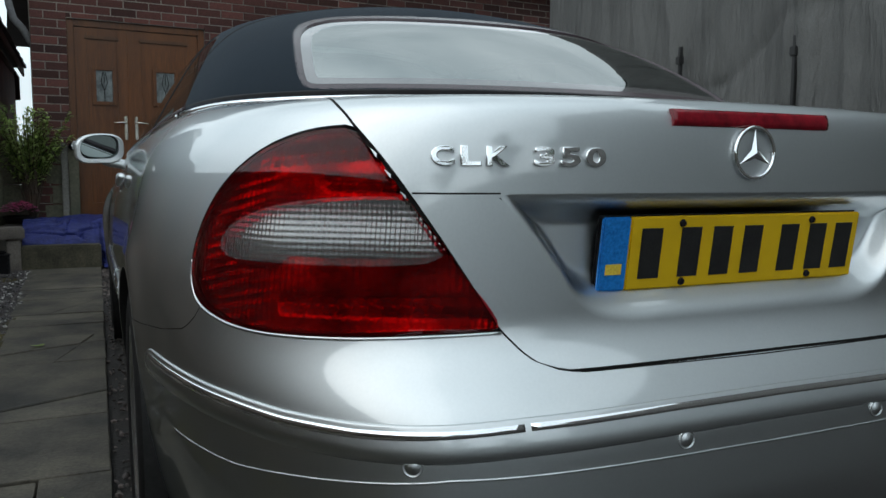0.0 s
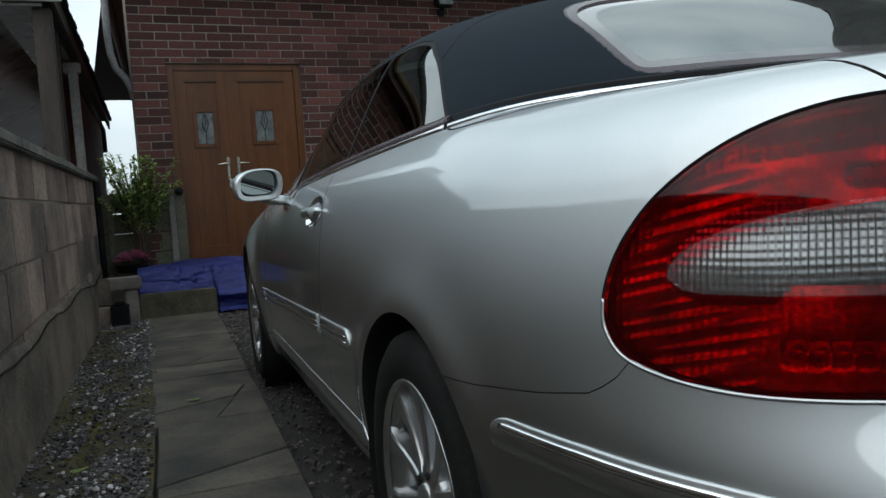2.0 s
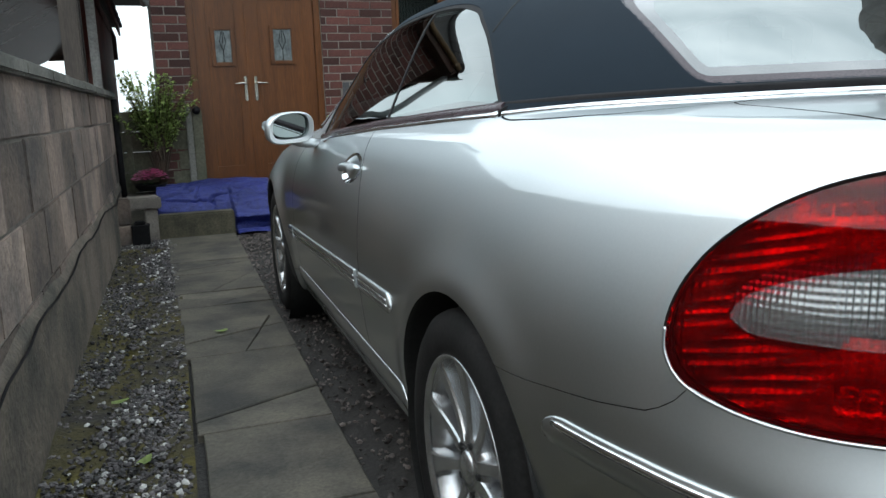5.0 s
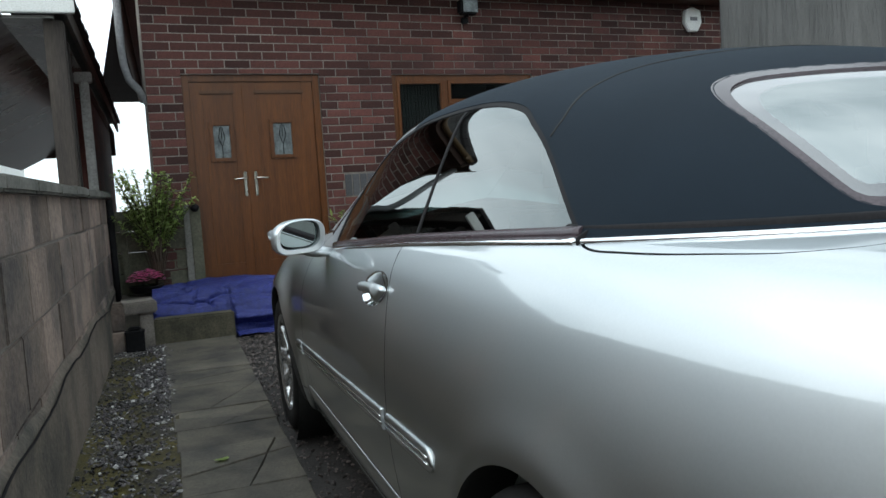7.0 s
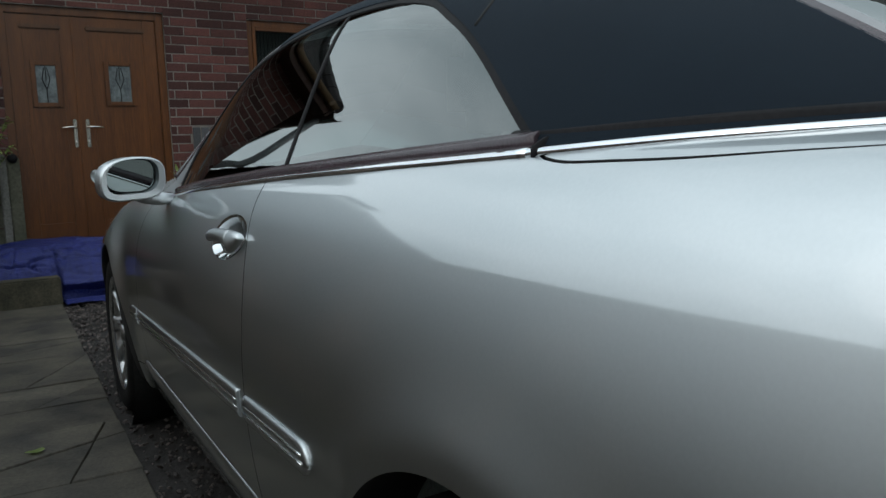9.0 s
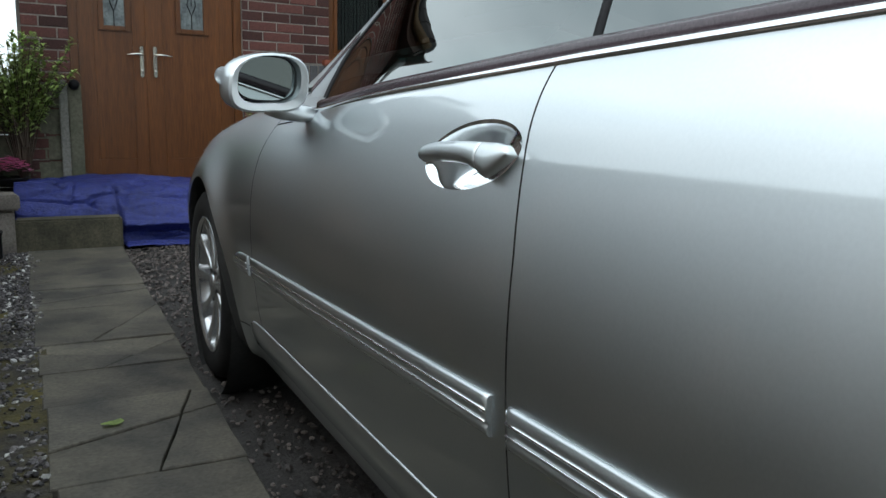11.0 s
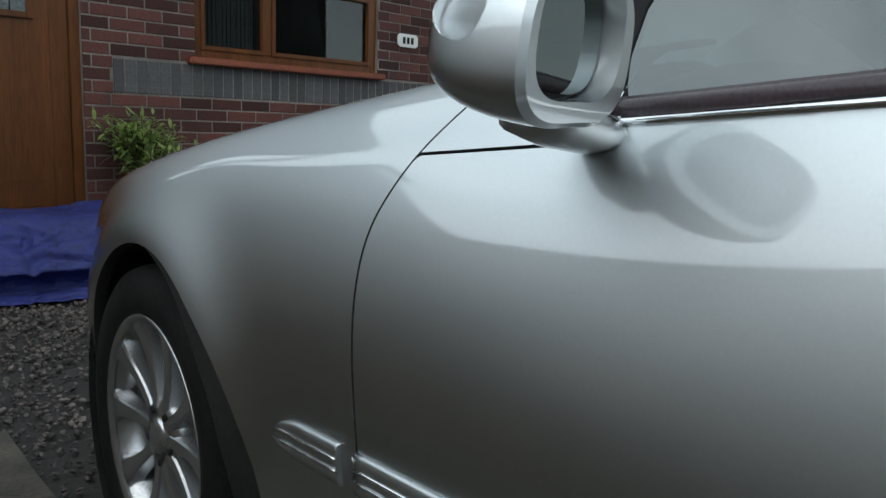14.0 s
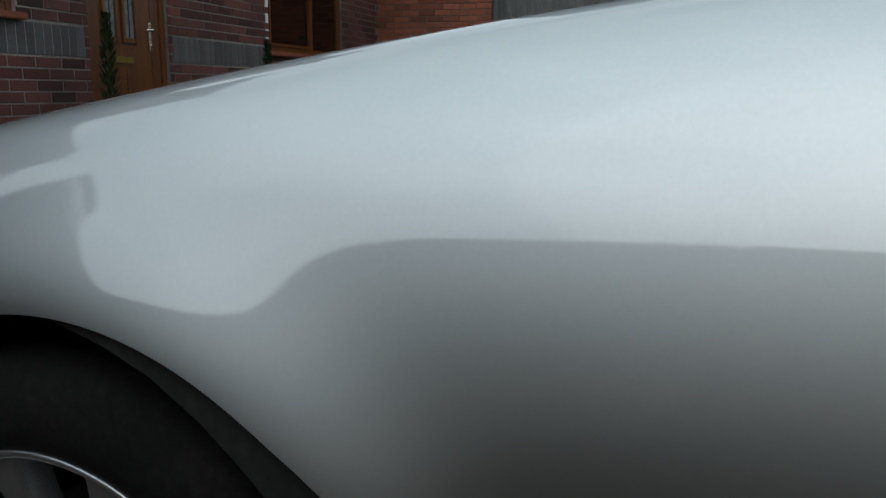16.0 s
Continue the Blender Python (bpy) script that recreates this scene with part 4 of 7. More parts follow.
# round emblem: a ring with three arms
ec, en = rear_point(0.0, 0.922, 0.004)
emblem = new("round_emblem")
emblem.parent = car
emblem.matrix_basis = Matrix.Translation(ec) @ Vector(en).to_track_quat("Z", "Y").to_matrix().to_4x4()
tagged(emblem, "round chrome emblem")
bm = bmesh.new()
tor = [(0.0385 + 0.0035 * math.cos(a), 0.003 * math.sin(a)) for a in np.linspace(0, 2 * math.pi, 11)[:-1]]
rings = [[bm.verts.new((r * math.cos(t), r * math.sin(t), h)) for r, h in tor] for t in np.linspace(0, 2 * math.pi, 49)[:-1]]
for i in range(48):
    for j in range(10):
        bm.faces.new((rings[i][j], rings[(i + 1) % 48][j], rings[(i + 1) % 48][(j + 1) % 10], rings[i][(j + 1) % 10]))
part("ring", bm, CHROME, emblem, smooth=True)
bm = bmesh.new()
for k in range(3):
    a = math.pi / 2 + k * 2 * math.pi / 3
    tip = bm.verts.new((0.036 * math.cos(a), 0.036 * math.sin(a), 0.0005))
    l, r = (bm.verts.new((0.0085 * math.cos(a + s * 1.05), 0.0085 * math.sin(a + s * 1.05), 0.0005)) for s in (1, -1))
    hub_v = bm.verts.new((0, 0, 0.0045))
    bm.faces.new((hub_v, l, tip))
    bm.faces.new((hub_v, tip, r))
part("arms", bm, CHROME, emblem)


def lettering(text, size, depth):
    cu = bpy.data.curves.new("letters", "FONT")
    cu.body, cu.size, cu.extrude, cu.bevel_depth, cu.bevel_resolution, cu.offset = text, size, depth, 0.0010, 1, 0.0008
    ob = bpy.data.objects.new("letters", cu)
    scene.collection.objects.link(ob)
    dg = bpy.context.evaluated_depsgraph_get()
    me = bpy.data.meshes.new_from_object(ob.evaluated_get(dg))
    bpy.data.objects.remove(ob)
    return me


# chrome model lettering, one mesh a character, bent to the lid
x_at = -0.519
for ch, w_ in (("C", 0.037), ("L", 0.034), ("K", 0.040), (" ", 0.026), ("3", 0.039), ("5", 0.039), ("0", 0.041)):
    if ch != " ":
        me = lettering(ch, 0.040, 0.0016)
        co = np.array([v.co[:] for v in me.vertices])
        lo, hi = co.min(0), co.max(0)
        w = w_ * 0.80
        sx_, sz_ = w / (hi[0] - lo[0]), 0.0265 / (hi[1] - lo[1])
        px, pz = x_at + (co[:, 0] - lo[0]) * sx_, 0.899 + (co[:, 1] - lo[1]) * sz_
        q = cast(body_f, np.stack([px, 0 * px + 0.7, pz], 1), np.tile([0.0, -1.0, 0.0], (len(px), 1)), 1.0)
        q = q + gradient(body_f, q) * (0.0025 + co[:, 2:3])
        for v, c_ in zip(me.vertices, q):
            v.co = Vector(c_)
        me.materials.clear()
        me.materials.append(CHROME)
        letter = new("chrome_letter", me)
        letter.parent = car
        tagged(letter, "raised chrome letter")
    x_at += w_

# ---- fabric roof, glass, trim ----
CE = np.r_[np.arange(-4, 40, 0.6), np.arange(40, 91, 1.6)]
co_, cd_, CU, CV = spine_rays(1.35, 3.27, 0.95, 0.020, 90, CE, front=False)
CAB = cast(cabin_f, co_, cd_)
CFACES = grid_faces(CU, CV)
WIN = np.vstack([spline2([(1.140, 1.014), (1.235, 1.072), (1.32, 1.122), (1.41, 1.168), (1.505, 1.208), (1.61, 1.247), (1.78, 1.277), (2.0, 1.290), (2.30, 1.286), (2.43, 1.266), (2.55, 1.234), (2.70, 1.162), (2.82, 1.084), (2.872, 1.040)]),
                 [(2.880, 1.012), (2.876, 0.965), (2.866, 0.938), (2.850, 0.912)], spline2([(2.55, 0.934), (1.88, 0.980), (1.41, 1.003)])])
REAR = spline2([(0.0, 1.046), (0.30, 1.046), (0.48, 1.045), (0.530, 1.046), (0.542, 1.060), (0.529, 1.113), (0.505, 1.172), (0.484, 1.204), (0.452, 1.230), (0.41, 1.247), (0.365, 1.255), (0.275, 1.258), (0.15, 1.257), (0.0, 1.256)])


def g_win(p):
    return np.where(np.abs(p[:, 0]) > 0.36, region(WIN, p[:, 1], p[:, 2]), 0.3)


def g_rear(p):
    return np.where(p[:, 1] < 1.45, np.maximum(region(np.vstack([REAR, [(-0.05, 1.256), (-0.05, 1.046)]]), np.abs(p[:, 0]), p[:, 2]), -0.5), 0.3)


def clear_of_body(p):
    return np.where(p[:, 1] < 1.115, -body_f(p[:, 0], p[:, 1], p[:, 2]) - 0.012, np.where(p[:, 1] > 2.86, np.maximum(-body_f(p[:, 0], p[:, 1], p[:, 2]) - 0.010, 0.89 - p[:, 2]), np.minimum(belt(p[:, 1]), 0.90) - 0.002 - p[:, 2] + np.maximum(0.0, belt(p[:, 1]) - 0.90)))


def g_screen(p):
    """Beyond the windscreen frame."""
    y, z = p[:, 1], p[:, 2]
    return np.where(np.abs(p[:, 0]) > 0.44, y - np.interp(z, [0.90, 0.957, 0.993, 1.03, 1.06, 1.095, 1.18, 1.253, 1.30, 1.35], [3.26, 3.185, 3.108, 3.045, 2.99, 2.925, 2.765, 2.61, 2.47, 2.46]), y - 2.46)


def seal_wide(p):
    return np.where(p[:, 1] > 2.4, np.interp(p[:, 2], [1.02, 1.07], [0.024, 0.014]), 0.010)


roof = panel("fabric_roof", cabin_f, CAB, CFACES, [clear_of_body, outside(g_win, 0.009), outside(g_rear, 0.002), lambda p: p[:, 1] - 2.42], FABRIC, car,
             "dark blue-black fabric convertible roof", whole=True, skirt=0.012, lift=0.004)[0]
panel("window_seal", cabin_f, CAB, CFACES, [clear_of_body, lambda p: g_win(p) - seal_wide(p), outside(g_win, 0.0), lambda p: p[:, 1] - 2.93], SEAL, car, skirt=0.01, lift=0.002)


def split(z):
    return np.interp(z, [0.97, 1.29], [1.872, 1.992])


panel("door_window", cabin_f, CAB, CFACES, [lambda p: g_win(p), lambda p: split(p[:, 2]) - p[:, 1] + 0.006, lambda p: 0.36 - np.abs(p[:, 0])], CAR_GLASS, car, "tinted door window", skirt=0.0)
panel("quarter_window", cabin_f, CAB, CFACES, [lambda p: g_win(p), lambda p: p[:, 1] - split(p[:, 2]) + 0.006, lambda p: 0.36 - np.abs(p[:, 0])], CAR_GLASS, car, "tinted rear quarter window", skirt=0.0)
panel("rear_window_seal", cabin_f, CAB, CFACES, [lambda p: g_rear(p) - 0.004, lambda p: -g_rear(p) - 0.008], BELT_TRIM, car, skirt=0.01, lift=0.004, whole=True)
panel("rear_window_border", cabin_f, CAB, CFACES, [lambda p: g_rear(p) + 0.007, lambda p: -g_rear(p) - 0.027], BORDER, car, skirt=0.003, whole=True)
panel("rear_window", cabin_f, CAB, CFACES, [lambda p: g_rear(p) + 0.026], REAR_GLASS, car, "large glass rear window", skirt=0.0, whole=True)
def pillar_foot(p):
    """Below the line where the windscreen pillar stands on the wing."""
    return np.interp(p[:, 1], [2.90, 2.99, 3.03, 3.2], [0.85, 0.92, 0.957, 0.958]) - p[:, 2]


panel("windscreen_frame", cabin_f, CAB, CFACES, [clear_of_body, lambda p: seal_wide(p) - g_win(p), lambda p: 2.42 - p[:, 1] + 0.002, lambda p: g_screen(p), pillar_foot], PAINT, car, "silver windscreen pillar", skirt=0.012, whole=True)
panel("windscreen_seal", cabin_f, CAB, CFACES, [clear_of_body, pillar_foot, lambda p: -g_screen(p), lambda p: g_screen(p) - 0.022], SEAL, car, skirt=0.008, whole=True)
panel("windscreen", cabin_f, CAB, CFACES, [clear_of_body, lambda p: 0.022 - g_screen(p)], CAR_GLASS, car, "raked glass windscreen", skirt=0.0, whole=True)


def on_cabin(y, elev):
    e = np.radians(np.atleast_1d(elev).astype(float))
    o = np.stack([0 * e, np.atleast_1d(y) + 0 * e, 0.95 + 0 * e], 1)
    p = cast(cabin_f, o, np.stack([-np.cos(e), 0 * e, np.sin(e)], 1))
    return p, gradient(cabin_f, p)


# black bar between the two side panes
dz_ = np.linspace(0.978, 1.286, 26)
dv_ = cast(cabin_f, np.stack([0 * dz_, split(dz_), dz_], 1), np.tile([-1.0, 0.0, 0.0], (26, 1)))
sweep("window_divider", dv_, gradient(cabin_f, dv_), [(-0.0075, -0.004), (-0.0065, 0.002), (0.0065, 0.002), (0.0075, -0.004)], SEAL, car)
# stitched seam over the roof
ee = np.linspace(19.5, 90, 70)
sp, sn = on_cabin(np.interp(ee, [16.5, 23, 30, 38, 45, 60, 90], [1.385, 1.390, 1.432, 1.460, 1.463, 1.44, 1.42]), ee)
sweep("roof_seam", sp + sn * 0.004, sn, [(-0.0035, -0.003), (-0.0028, 0.0014), (0.0028, 0.0014), (0.0035, -0.003)], DARK, roof)
# black joint between windscreen pillar and the corner panel
pz = np.linspace(0.950, 1.075, 20)
pj = cast(cabin_f, np.stack([0 * pz, np.interp(pz, [0.950, 0.985, 1.03, 1.06, 1.08], [3.028, 2.986, 2.938, 2.902, 2.872]), pz], 1), np.tile([-1.0, 0.0, 0.0], (20, 1)))
sweep("pillar_joint", pj, gradient(cabin_f, pj), [(-0.0125, -0.02), (-0.0120, 0.0012), (-0.009, 0.0016), (0.009, 0.0016), (0.0120, 0.0012), (0.0125, -0.02)], BELT_TRIM, car, size=np.interp(pz, [0.95, 1.075], [1.0, 0.75]))
# black joint under the pillar's foot, along the wing
py = np.linspace(3.02, 3.175, 16)
pf = cast(cabin_f, np.stack([0 * py, py, 0 * py + 0.9555], 1), np.tile([-1.0, 0.0, 0.0], (16, 1)))
sweep("pillar_foot_joint", pf, gradient(cabin_f, pf), [(-0.0018, -0.03), (-0.0016, -0.001), (0.0022, -0.001), (0.0024, -0.03)], SEAL, car)
# hem at the foot of the fabric and the chrome line round it
aa = np.radians(np.linspace(-90, -178, 60))
fo_ = np.tile([0.0, 1.2, 1.034], (60, 1))
foot = cast(cabin_f, fo_, np.stack([np.cos(aa), np.sin(aa), 0 * aa], 1))
fn = np.stack([np.cos(aa), np.sin(aa), 0 * aa], 1)


def drop_to_body(p):
    o = np.stack([p[:, 0], p[:, 1], np.full(len(p), 0.6)], 1)
    return cast(body_f, o, np.tile([0.0, 0.0, 1.0], (len(p), 1)), 1.0)


hem = drop_to_body(foot + fn * 0.004)
sweep("roof_hem", hem + [0, 0, 0.008], np.tile([0.0, 0.0, 1.0], (60, 1)), [(-0.008, -0.014), (-0.007, 0.006), (0.0, 0.009), (0.007, 0.005), (0.008, -0.014)], SEAL, car)
bright = drop_to_body(foot + fn * 0.024)
sweep("deck_chrome_line", bright + [0, 0, 0.002], np.tile([0.0, 0.0, 1.0], (60, 1)), [(-0.0065, -0.006), (-0.006, 0.002), (0.0, 0.0045), (0.006, 0.002), (0.0065, -0.006)], CHROME, car, "chrome line round the foot of the roof")
# belt line: plum-black seal above a chrome strip
by = np.linspace(1.124, 2.865, 90)
bp = np.array([on_body(side_s + y, belt(y) - 0.003)[0] for y in by])
bn = gradient(body_f, bp)
# the strip stands out to the glass where that bulges past the door skin
cb = cast(cabin_f, np.stack([0 * by, by, bp[:, 2] + 0.004], 1), np.tile([-1.0, 0.0, 0.0], (90, 1)))
bp[:, 0] = np.minimum(bp[:, 0], cb[:, 0] - 0.003)
flat = np.stack([-np.ones(90), 0 * by, 0 * by + 0.80], 1)
flat /= np.linalg.norm(flat, axis=1, keepdims=True)
sweep("belt_chrome", bp + [0, 0, 0.002], flat, [(-0.0065, -0.012), (-0.006, 0.003), (0.0, 0.005), (0.006, 0.003), (0.0065, -0.012)], CHROME, car, "chrome strip below the side windows", size=np.interp(by, [1.9, 2.75], [1.0, 0.5]))
sweep("belt_seal", bp + [0.010, 0, 0.0165], flat, [(-0.011, -0.02), (-0.010, 0.002), (0.0, 0.004), (0.009, -0.002), (0.012, -0.02)], BELT_TRIM, car, "plum-black window seal")

# black joint where the belt strip meets the deck line
je = drop_to_body(np.array([[-0.752, 1.112, 1.0], [-0.742, 1.112, 1.0], [-0.730, 1.112, 1.0], [-0.718, 1.112, 1.0]]))
sweep("belt_joint", je + [0, 0, 0.006], np.tile([0.0, 0.0, 1.0], (4, 1)), [(-0.0035, -0.012), (-0.0035, 0.005), (0.0035, 0.005), (0.0035, -0.012)], SEAL, car)

# ---- door handle ----
for y0_, y1_, nm in ((-0.118, -0.0592, "handle_cap"), (-0.0578, 0.117, "handle_grip")):
    hy = np.linspace(y0_, y1_, 34)
    h_top = np.interp(hy, [-0.118, -0.112, -0.09, -0.056, 0.0, 0.06, 0.105, 0.118], [0.010, 0.018, 0.0205, 0.0195, 0.0185, 0.015, 0.009, 0.0])
    h_low = np.interp(hy, [-0.118, -0.110, -0.095, -0.080, -0.068, -0.058, -0.03, 0.0, 0.05, 0.10, 0.118], [0.004, -0.006, -0.018, -0.026, -0.0235, -0.0185, -0.0130, -0.0115, -0.0125, -0.0165, -0.013])
    hp = on_body(side_s + HANDLE[0] + hy, HANDLE[1] + (h_top + h_low) / 2)
    hn = gradient(body_f, hp)
    tp = hp + hn * (0.010 * np.sqrt(np.clip(1 - (np.abs(hy) / 0.124) ** 4, 0, 1)) + 0.004)[:, None]
    hd = 0.007 + 0.004 * np.sqrt(np.clip(1 - (np.abs(hy) / 0.119) ** 6, 0, 1))
    tw = (h_top - h_low) / 2
    idx, lo = np.arange(34), nm == "handle_grip"
    for mirror in (1, -1):
        bm = bmesh.new()
        rings = []
        for p_, n_, w_, d_ in zip(tp, hn[idx], tw, hd):
            up = np.array([0, 0, 1.0]) - n_ * n_[2]
            rings.append([bm.verts.new((p_ + up * w_ * math.cos(a) + n_ * d_ * math.sin(a)) * [mirror, 1, 1]) for a in np.linspace(0, 2 * math.pi, 17)[:-1]])
        for a_, b_ in zip(rings, rings[1:]):
            for k in range(16):
                bm.faces.new((a_[k], a_[(k + 1) % 16], b_[(k + 1) % 16], b_[k]))
        bm.faces.new(rings[0]), bm.faces.new(rings[-1])
        bmesh.ops.recalc_face_normals(bm, faces=bm.faces)
        part(nm, bm, PAINT, car, "silver door handle" if lo else "", smooth=True)

# ---- door mirrors ----
for mirror in (-1, 1):
    wing = new("wing_mirror")
    wing.parent = car
    tagged(wing, "silver door mirror with a dark glass")
    wing.matrix_basis = Matrix.Translation((0.908 * mirror, 2.835, 0.961)) @ pose(0, 0, 0, 6, 0, -17 * mirror)

    def shell(rx, rz, y0, y1, n=40, rings=12, back=2.2):
        """Rounded housing open to the rear: rows from the rim to the nose."""
        bm = bmesh.new()
        rows = []
        for i in range(rings + 1):
            t = i / rings
            k = (1 - t ** back) ** (1 / back) if t < 1 else 0.02
            row = []
            for j in range(n):
                a = 2 * math.pi * j / n
                c, s = math.cos(a), math.sin(a)
                e = 2 / 2.9
                row.append(bm.verts.new((rx * k * math.copysign(abs(c) ** e, c) * (1 - 0.10 * (mirror * c < 0)), y0 + (y1 - y0) * t, rz * k * math.copysign(abs(s) ** e, s) - 0.012 * (mirror * c > 0) * abs(c))))
            rows.append(row)
        for a, b in zip(rows, rows[1:]):
            for j in range(n):
                bm.faces.new((a[j], a[(j + 1) % n], b[(j + 1) % n], b[j]))
        bm.faces.new(rows[-1])
        return bm, rows[0]

    bm, rim_row = shell(0.101, 0.061, -0.040, 0.074)
    lip = [bm.verts.new((v.co.x * 0.95, v.co.y - 0.005, v.co.z * 0.93)) for v in rim_row]
    inner = [bm.verts.new((v.co.x * 0.79 + 0.003 * mirror, v.co.y - 0.004, v.co.z * 0.80 + 0.007)) for v in rim_row]
    deep = [bm.verts.new((v.co.x * 0.76 + 0.003 * mirror, v.co.y + 0.024, v.co.z * 0.77 + 0.007)) for v in rim_row]
    crisp = [tuple(row) for row in (rim_row, lip, inner)]
    for a, b in ((lip, rim_row), (inner, lip), (deep, inner)):
        for j in range(40):
            bm.faces.new((a[j], a[(j + 1) % 40], b[(j + 1) % 40], b[j]))
    bmesh.ops.recalc_face_normals(bm, faces=bm.faces)
    for row in crisp:
        for j in range(40):
            bm.edges.get((row[j], row[(j + 1) % 40])).smooth = False
    part("housing", bm, PAINT, wing, smooth=True)
    bm = bmesh.new()
    e = 2 / 2.9
    ring = [bm.verts.new((0.003 * mirror + 0.101 * 0.780 * math.copysign(abs(math.cos(t)) ** e, math.cos(t)) * (1 - 0.10 * (mirror * math.cos(t) < 0)), -0.024, 0.007 + 0.061 * 0.785 * math.copysign(abs(math.sin(t)) ** e, math.sin(t)))) for t in np.linspace(0, 2 * math.pi, 41)[:-1]]
    bm.faces.new(ring)
    part("frame", bm, SEAL, wing)
    bm = bmesh.new()
    ring = [bm.verts.new((0.003 * mirror + 0.101 * 0.735 * math.copysign(abs(math.cos(t)) ** e, math.cos(t)) * (1 - 0.10 * (mirror * math.cos(t) < 0)), -0.0262, 0.007 + 0.061 * 0.735 * math.copysign(abs(math.sin(t)) ** e, math.sin(t)))) for t in np.linspace(0, 2 * math.pi, 41)[:-1]]
    bm.faces.new(ring)
    part("mirror_glass", bm, MIRROR, wing, "dark mirror glass")
    bm = bmesh.new()
    bmesh.ops.create_uvsphere(bm, u_segments=20, v_segments=12, radius=1, matrix=Matrix.Translation((0.090 * mirror, 0.008, 0.006)) @ Matrix.Diagonal((0.0095, 0.026, 0.019, 1)))
    part("indicator_lens", bm, CLEAR_GLASS, wing, "clear indicator lens", smooth=True)
    bm = bmesh.new()
    add_tube(bm, [(-0.036 * mirror, 0.014, -0.044), (-0.062 * mirror, 0.002, -0.058), (-0.090 * mirror, -0.012, -0.066), (-0.124 * mirror, -0.020, -0.068)], [0.036, 0.036, 0.032, 0.028], 16)
    for v in bm.verts:
        v.co.z = -0.066 + (v.co.z + 0.066) * 0.62
    part("foot", bm, PAINT, wing, smooth=True)

# ---- wheels ----
def make_wheel():
    w = new("wheel")
    w.parent = car
    bm = bmesh.new()
    add_lathe(bm, [(0.095, 0.225), (0.100, 0.26), (0.098, 0.295), (0.085, 0.312), (0.06, 0.317), (0.02, 0.3175), (0.018, 0.313), (0.010, 0.313), (0.008, 0.3175), (-0.03, 0.3175), (-0.032, 0.313), (-0.040, 0.313), (-0.042, 0.3175),
                   (-0.070, 0.317), (-0.088, 0.311), (-0.100, 0.294), (-0.104, 0.265), (-0.100, 0.240), (-0.094, 0.228)], 84)
    part("tyre", bm, RUBBER, w, smooth=True)
    bm = bmesh.new()
    add_lathe(bm, [(0.095, 0.225), (0.06, 0.205), (-0.02, 0.200), (-0.070, 0.212), (-0.090, 0.2255), (-0.096, 0.2290), (-0.0985, 0.2260), (-0.0965, 0.2215), (-0.088, 0.2155)], 84)
    part("rim", bm, ALLOY, w, smooth=True)
    for k in range(10):
        a = 2 * math.pi * k / 10 + 0.12
        bm = bmesh.new()
        rows = []
        for r, x, half in ((0.052, -0.078, 0.0165), (0.075, -0.074, 0.0135), (0.11, -0.0735, 0.0125), (0.15, -0.077, 0.0145), (0.185, -0.083, 0.0185), (0.212, -0.0885, 0.026), (0.2185, -0.0885, 0.033)):
            row = []
            for u, dx in ((-1.25, 0.030), (-1, 0.004), (-0.80, 0.0), (0.0, -0.0008), (0.80, 0.0), (1, 0.004), (1.25, 0.030)):
                t = a + u * half / r
                row.append(bm.verts.new((x + dx, r * math.cos(t), r * math.sin(t))))
            rows.append(row)
        for p, q in zip(rows, rows[1:]):
            for j in range(6):
                bm.faces.new((p[j], p[j + 1], q[j + 1], q[j]))
        bmesh.ops.recalc_face_normals(bm, faces=bm.faces)
        for col in (1, 2, 4, 5):
            for p, q in zip(rows, rows[1:]):
                bm.edges.get((p[col], q[col])).smooth = False
        ob = part("spoke", bm, ALLOY, w)
        for poly in ob.data.polygons:
            poly.use_smooth = True
    bm = bmesh.new()
    add_lathe(bm, [(-0.02, 0.075), (-0.062, 0.072), (-0.074, 0.064), (-0.077, 0.050), (-0.074, 0.036), (-0.080, 0.034), (-0.086, 0.029), (-0.088, 0.015), (-0.0885, 0.0)], 48)
    part("hub_cap", bm, ALLOY, w, smooth=True)
    for k in range(5):
        a = 2 * math.pi * k / 5 + 0.43
        bm = bmesh.new()
        bmesh.ops.create_cone(bm, cap_ends=True, segments=10, radius1=0.0085, radius2=0.0070, depth=0.012, matrix=Matrix.Translation((-0.075, 0.052 * math.cos(a), 0.052 * math.sin(a))) @ pose(0, 0, 0, 0, -90, 0))
        part("wheel_bolt", bm, DARK, w)
    bm = bmesh.new()
    add_lathe(bm, [(0.0, 0.03), (0.0, 0.155), (-0.012, 0.155), (-0.012, 0.03)], 40)
    part("brake_disc", bm, DARK_METAL, w, smooth=True)
    return w


wheel = make_wheel()
wheel.matrix_basis = pose(-0.765, HUB_R, 0.3175, 8, 0, 0)
for x_, y_, rz_, rx_ in ((-0.765, HUB_F, 0, 28), (0.765, HUB_R, 180, 15), (0.765, HUB_F, 180, 50)):
    wheel_copy = copy_thing(wheel, pose(x_, y_, 0.3175, 0, 0, rz_) @ pose(0, 0, 0, rx_, 0, 0))

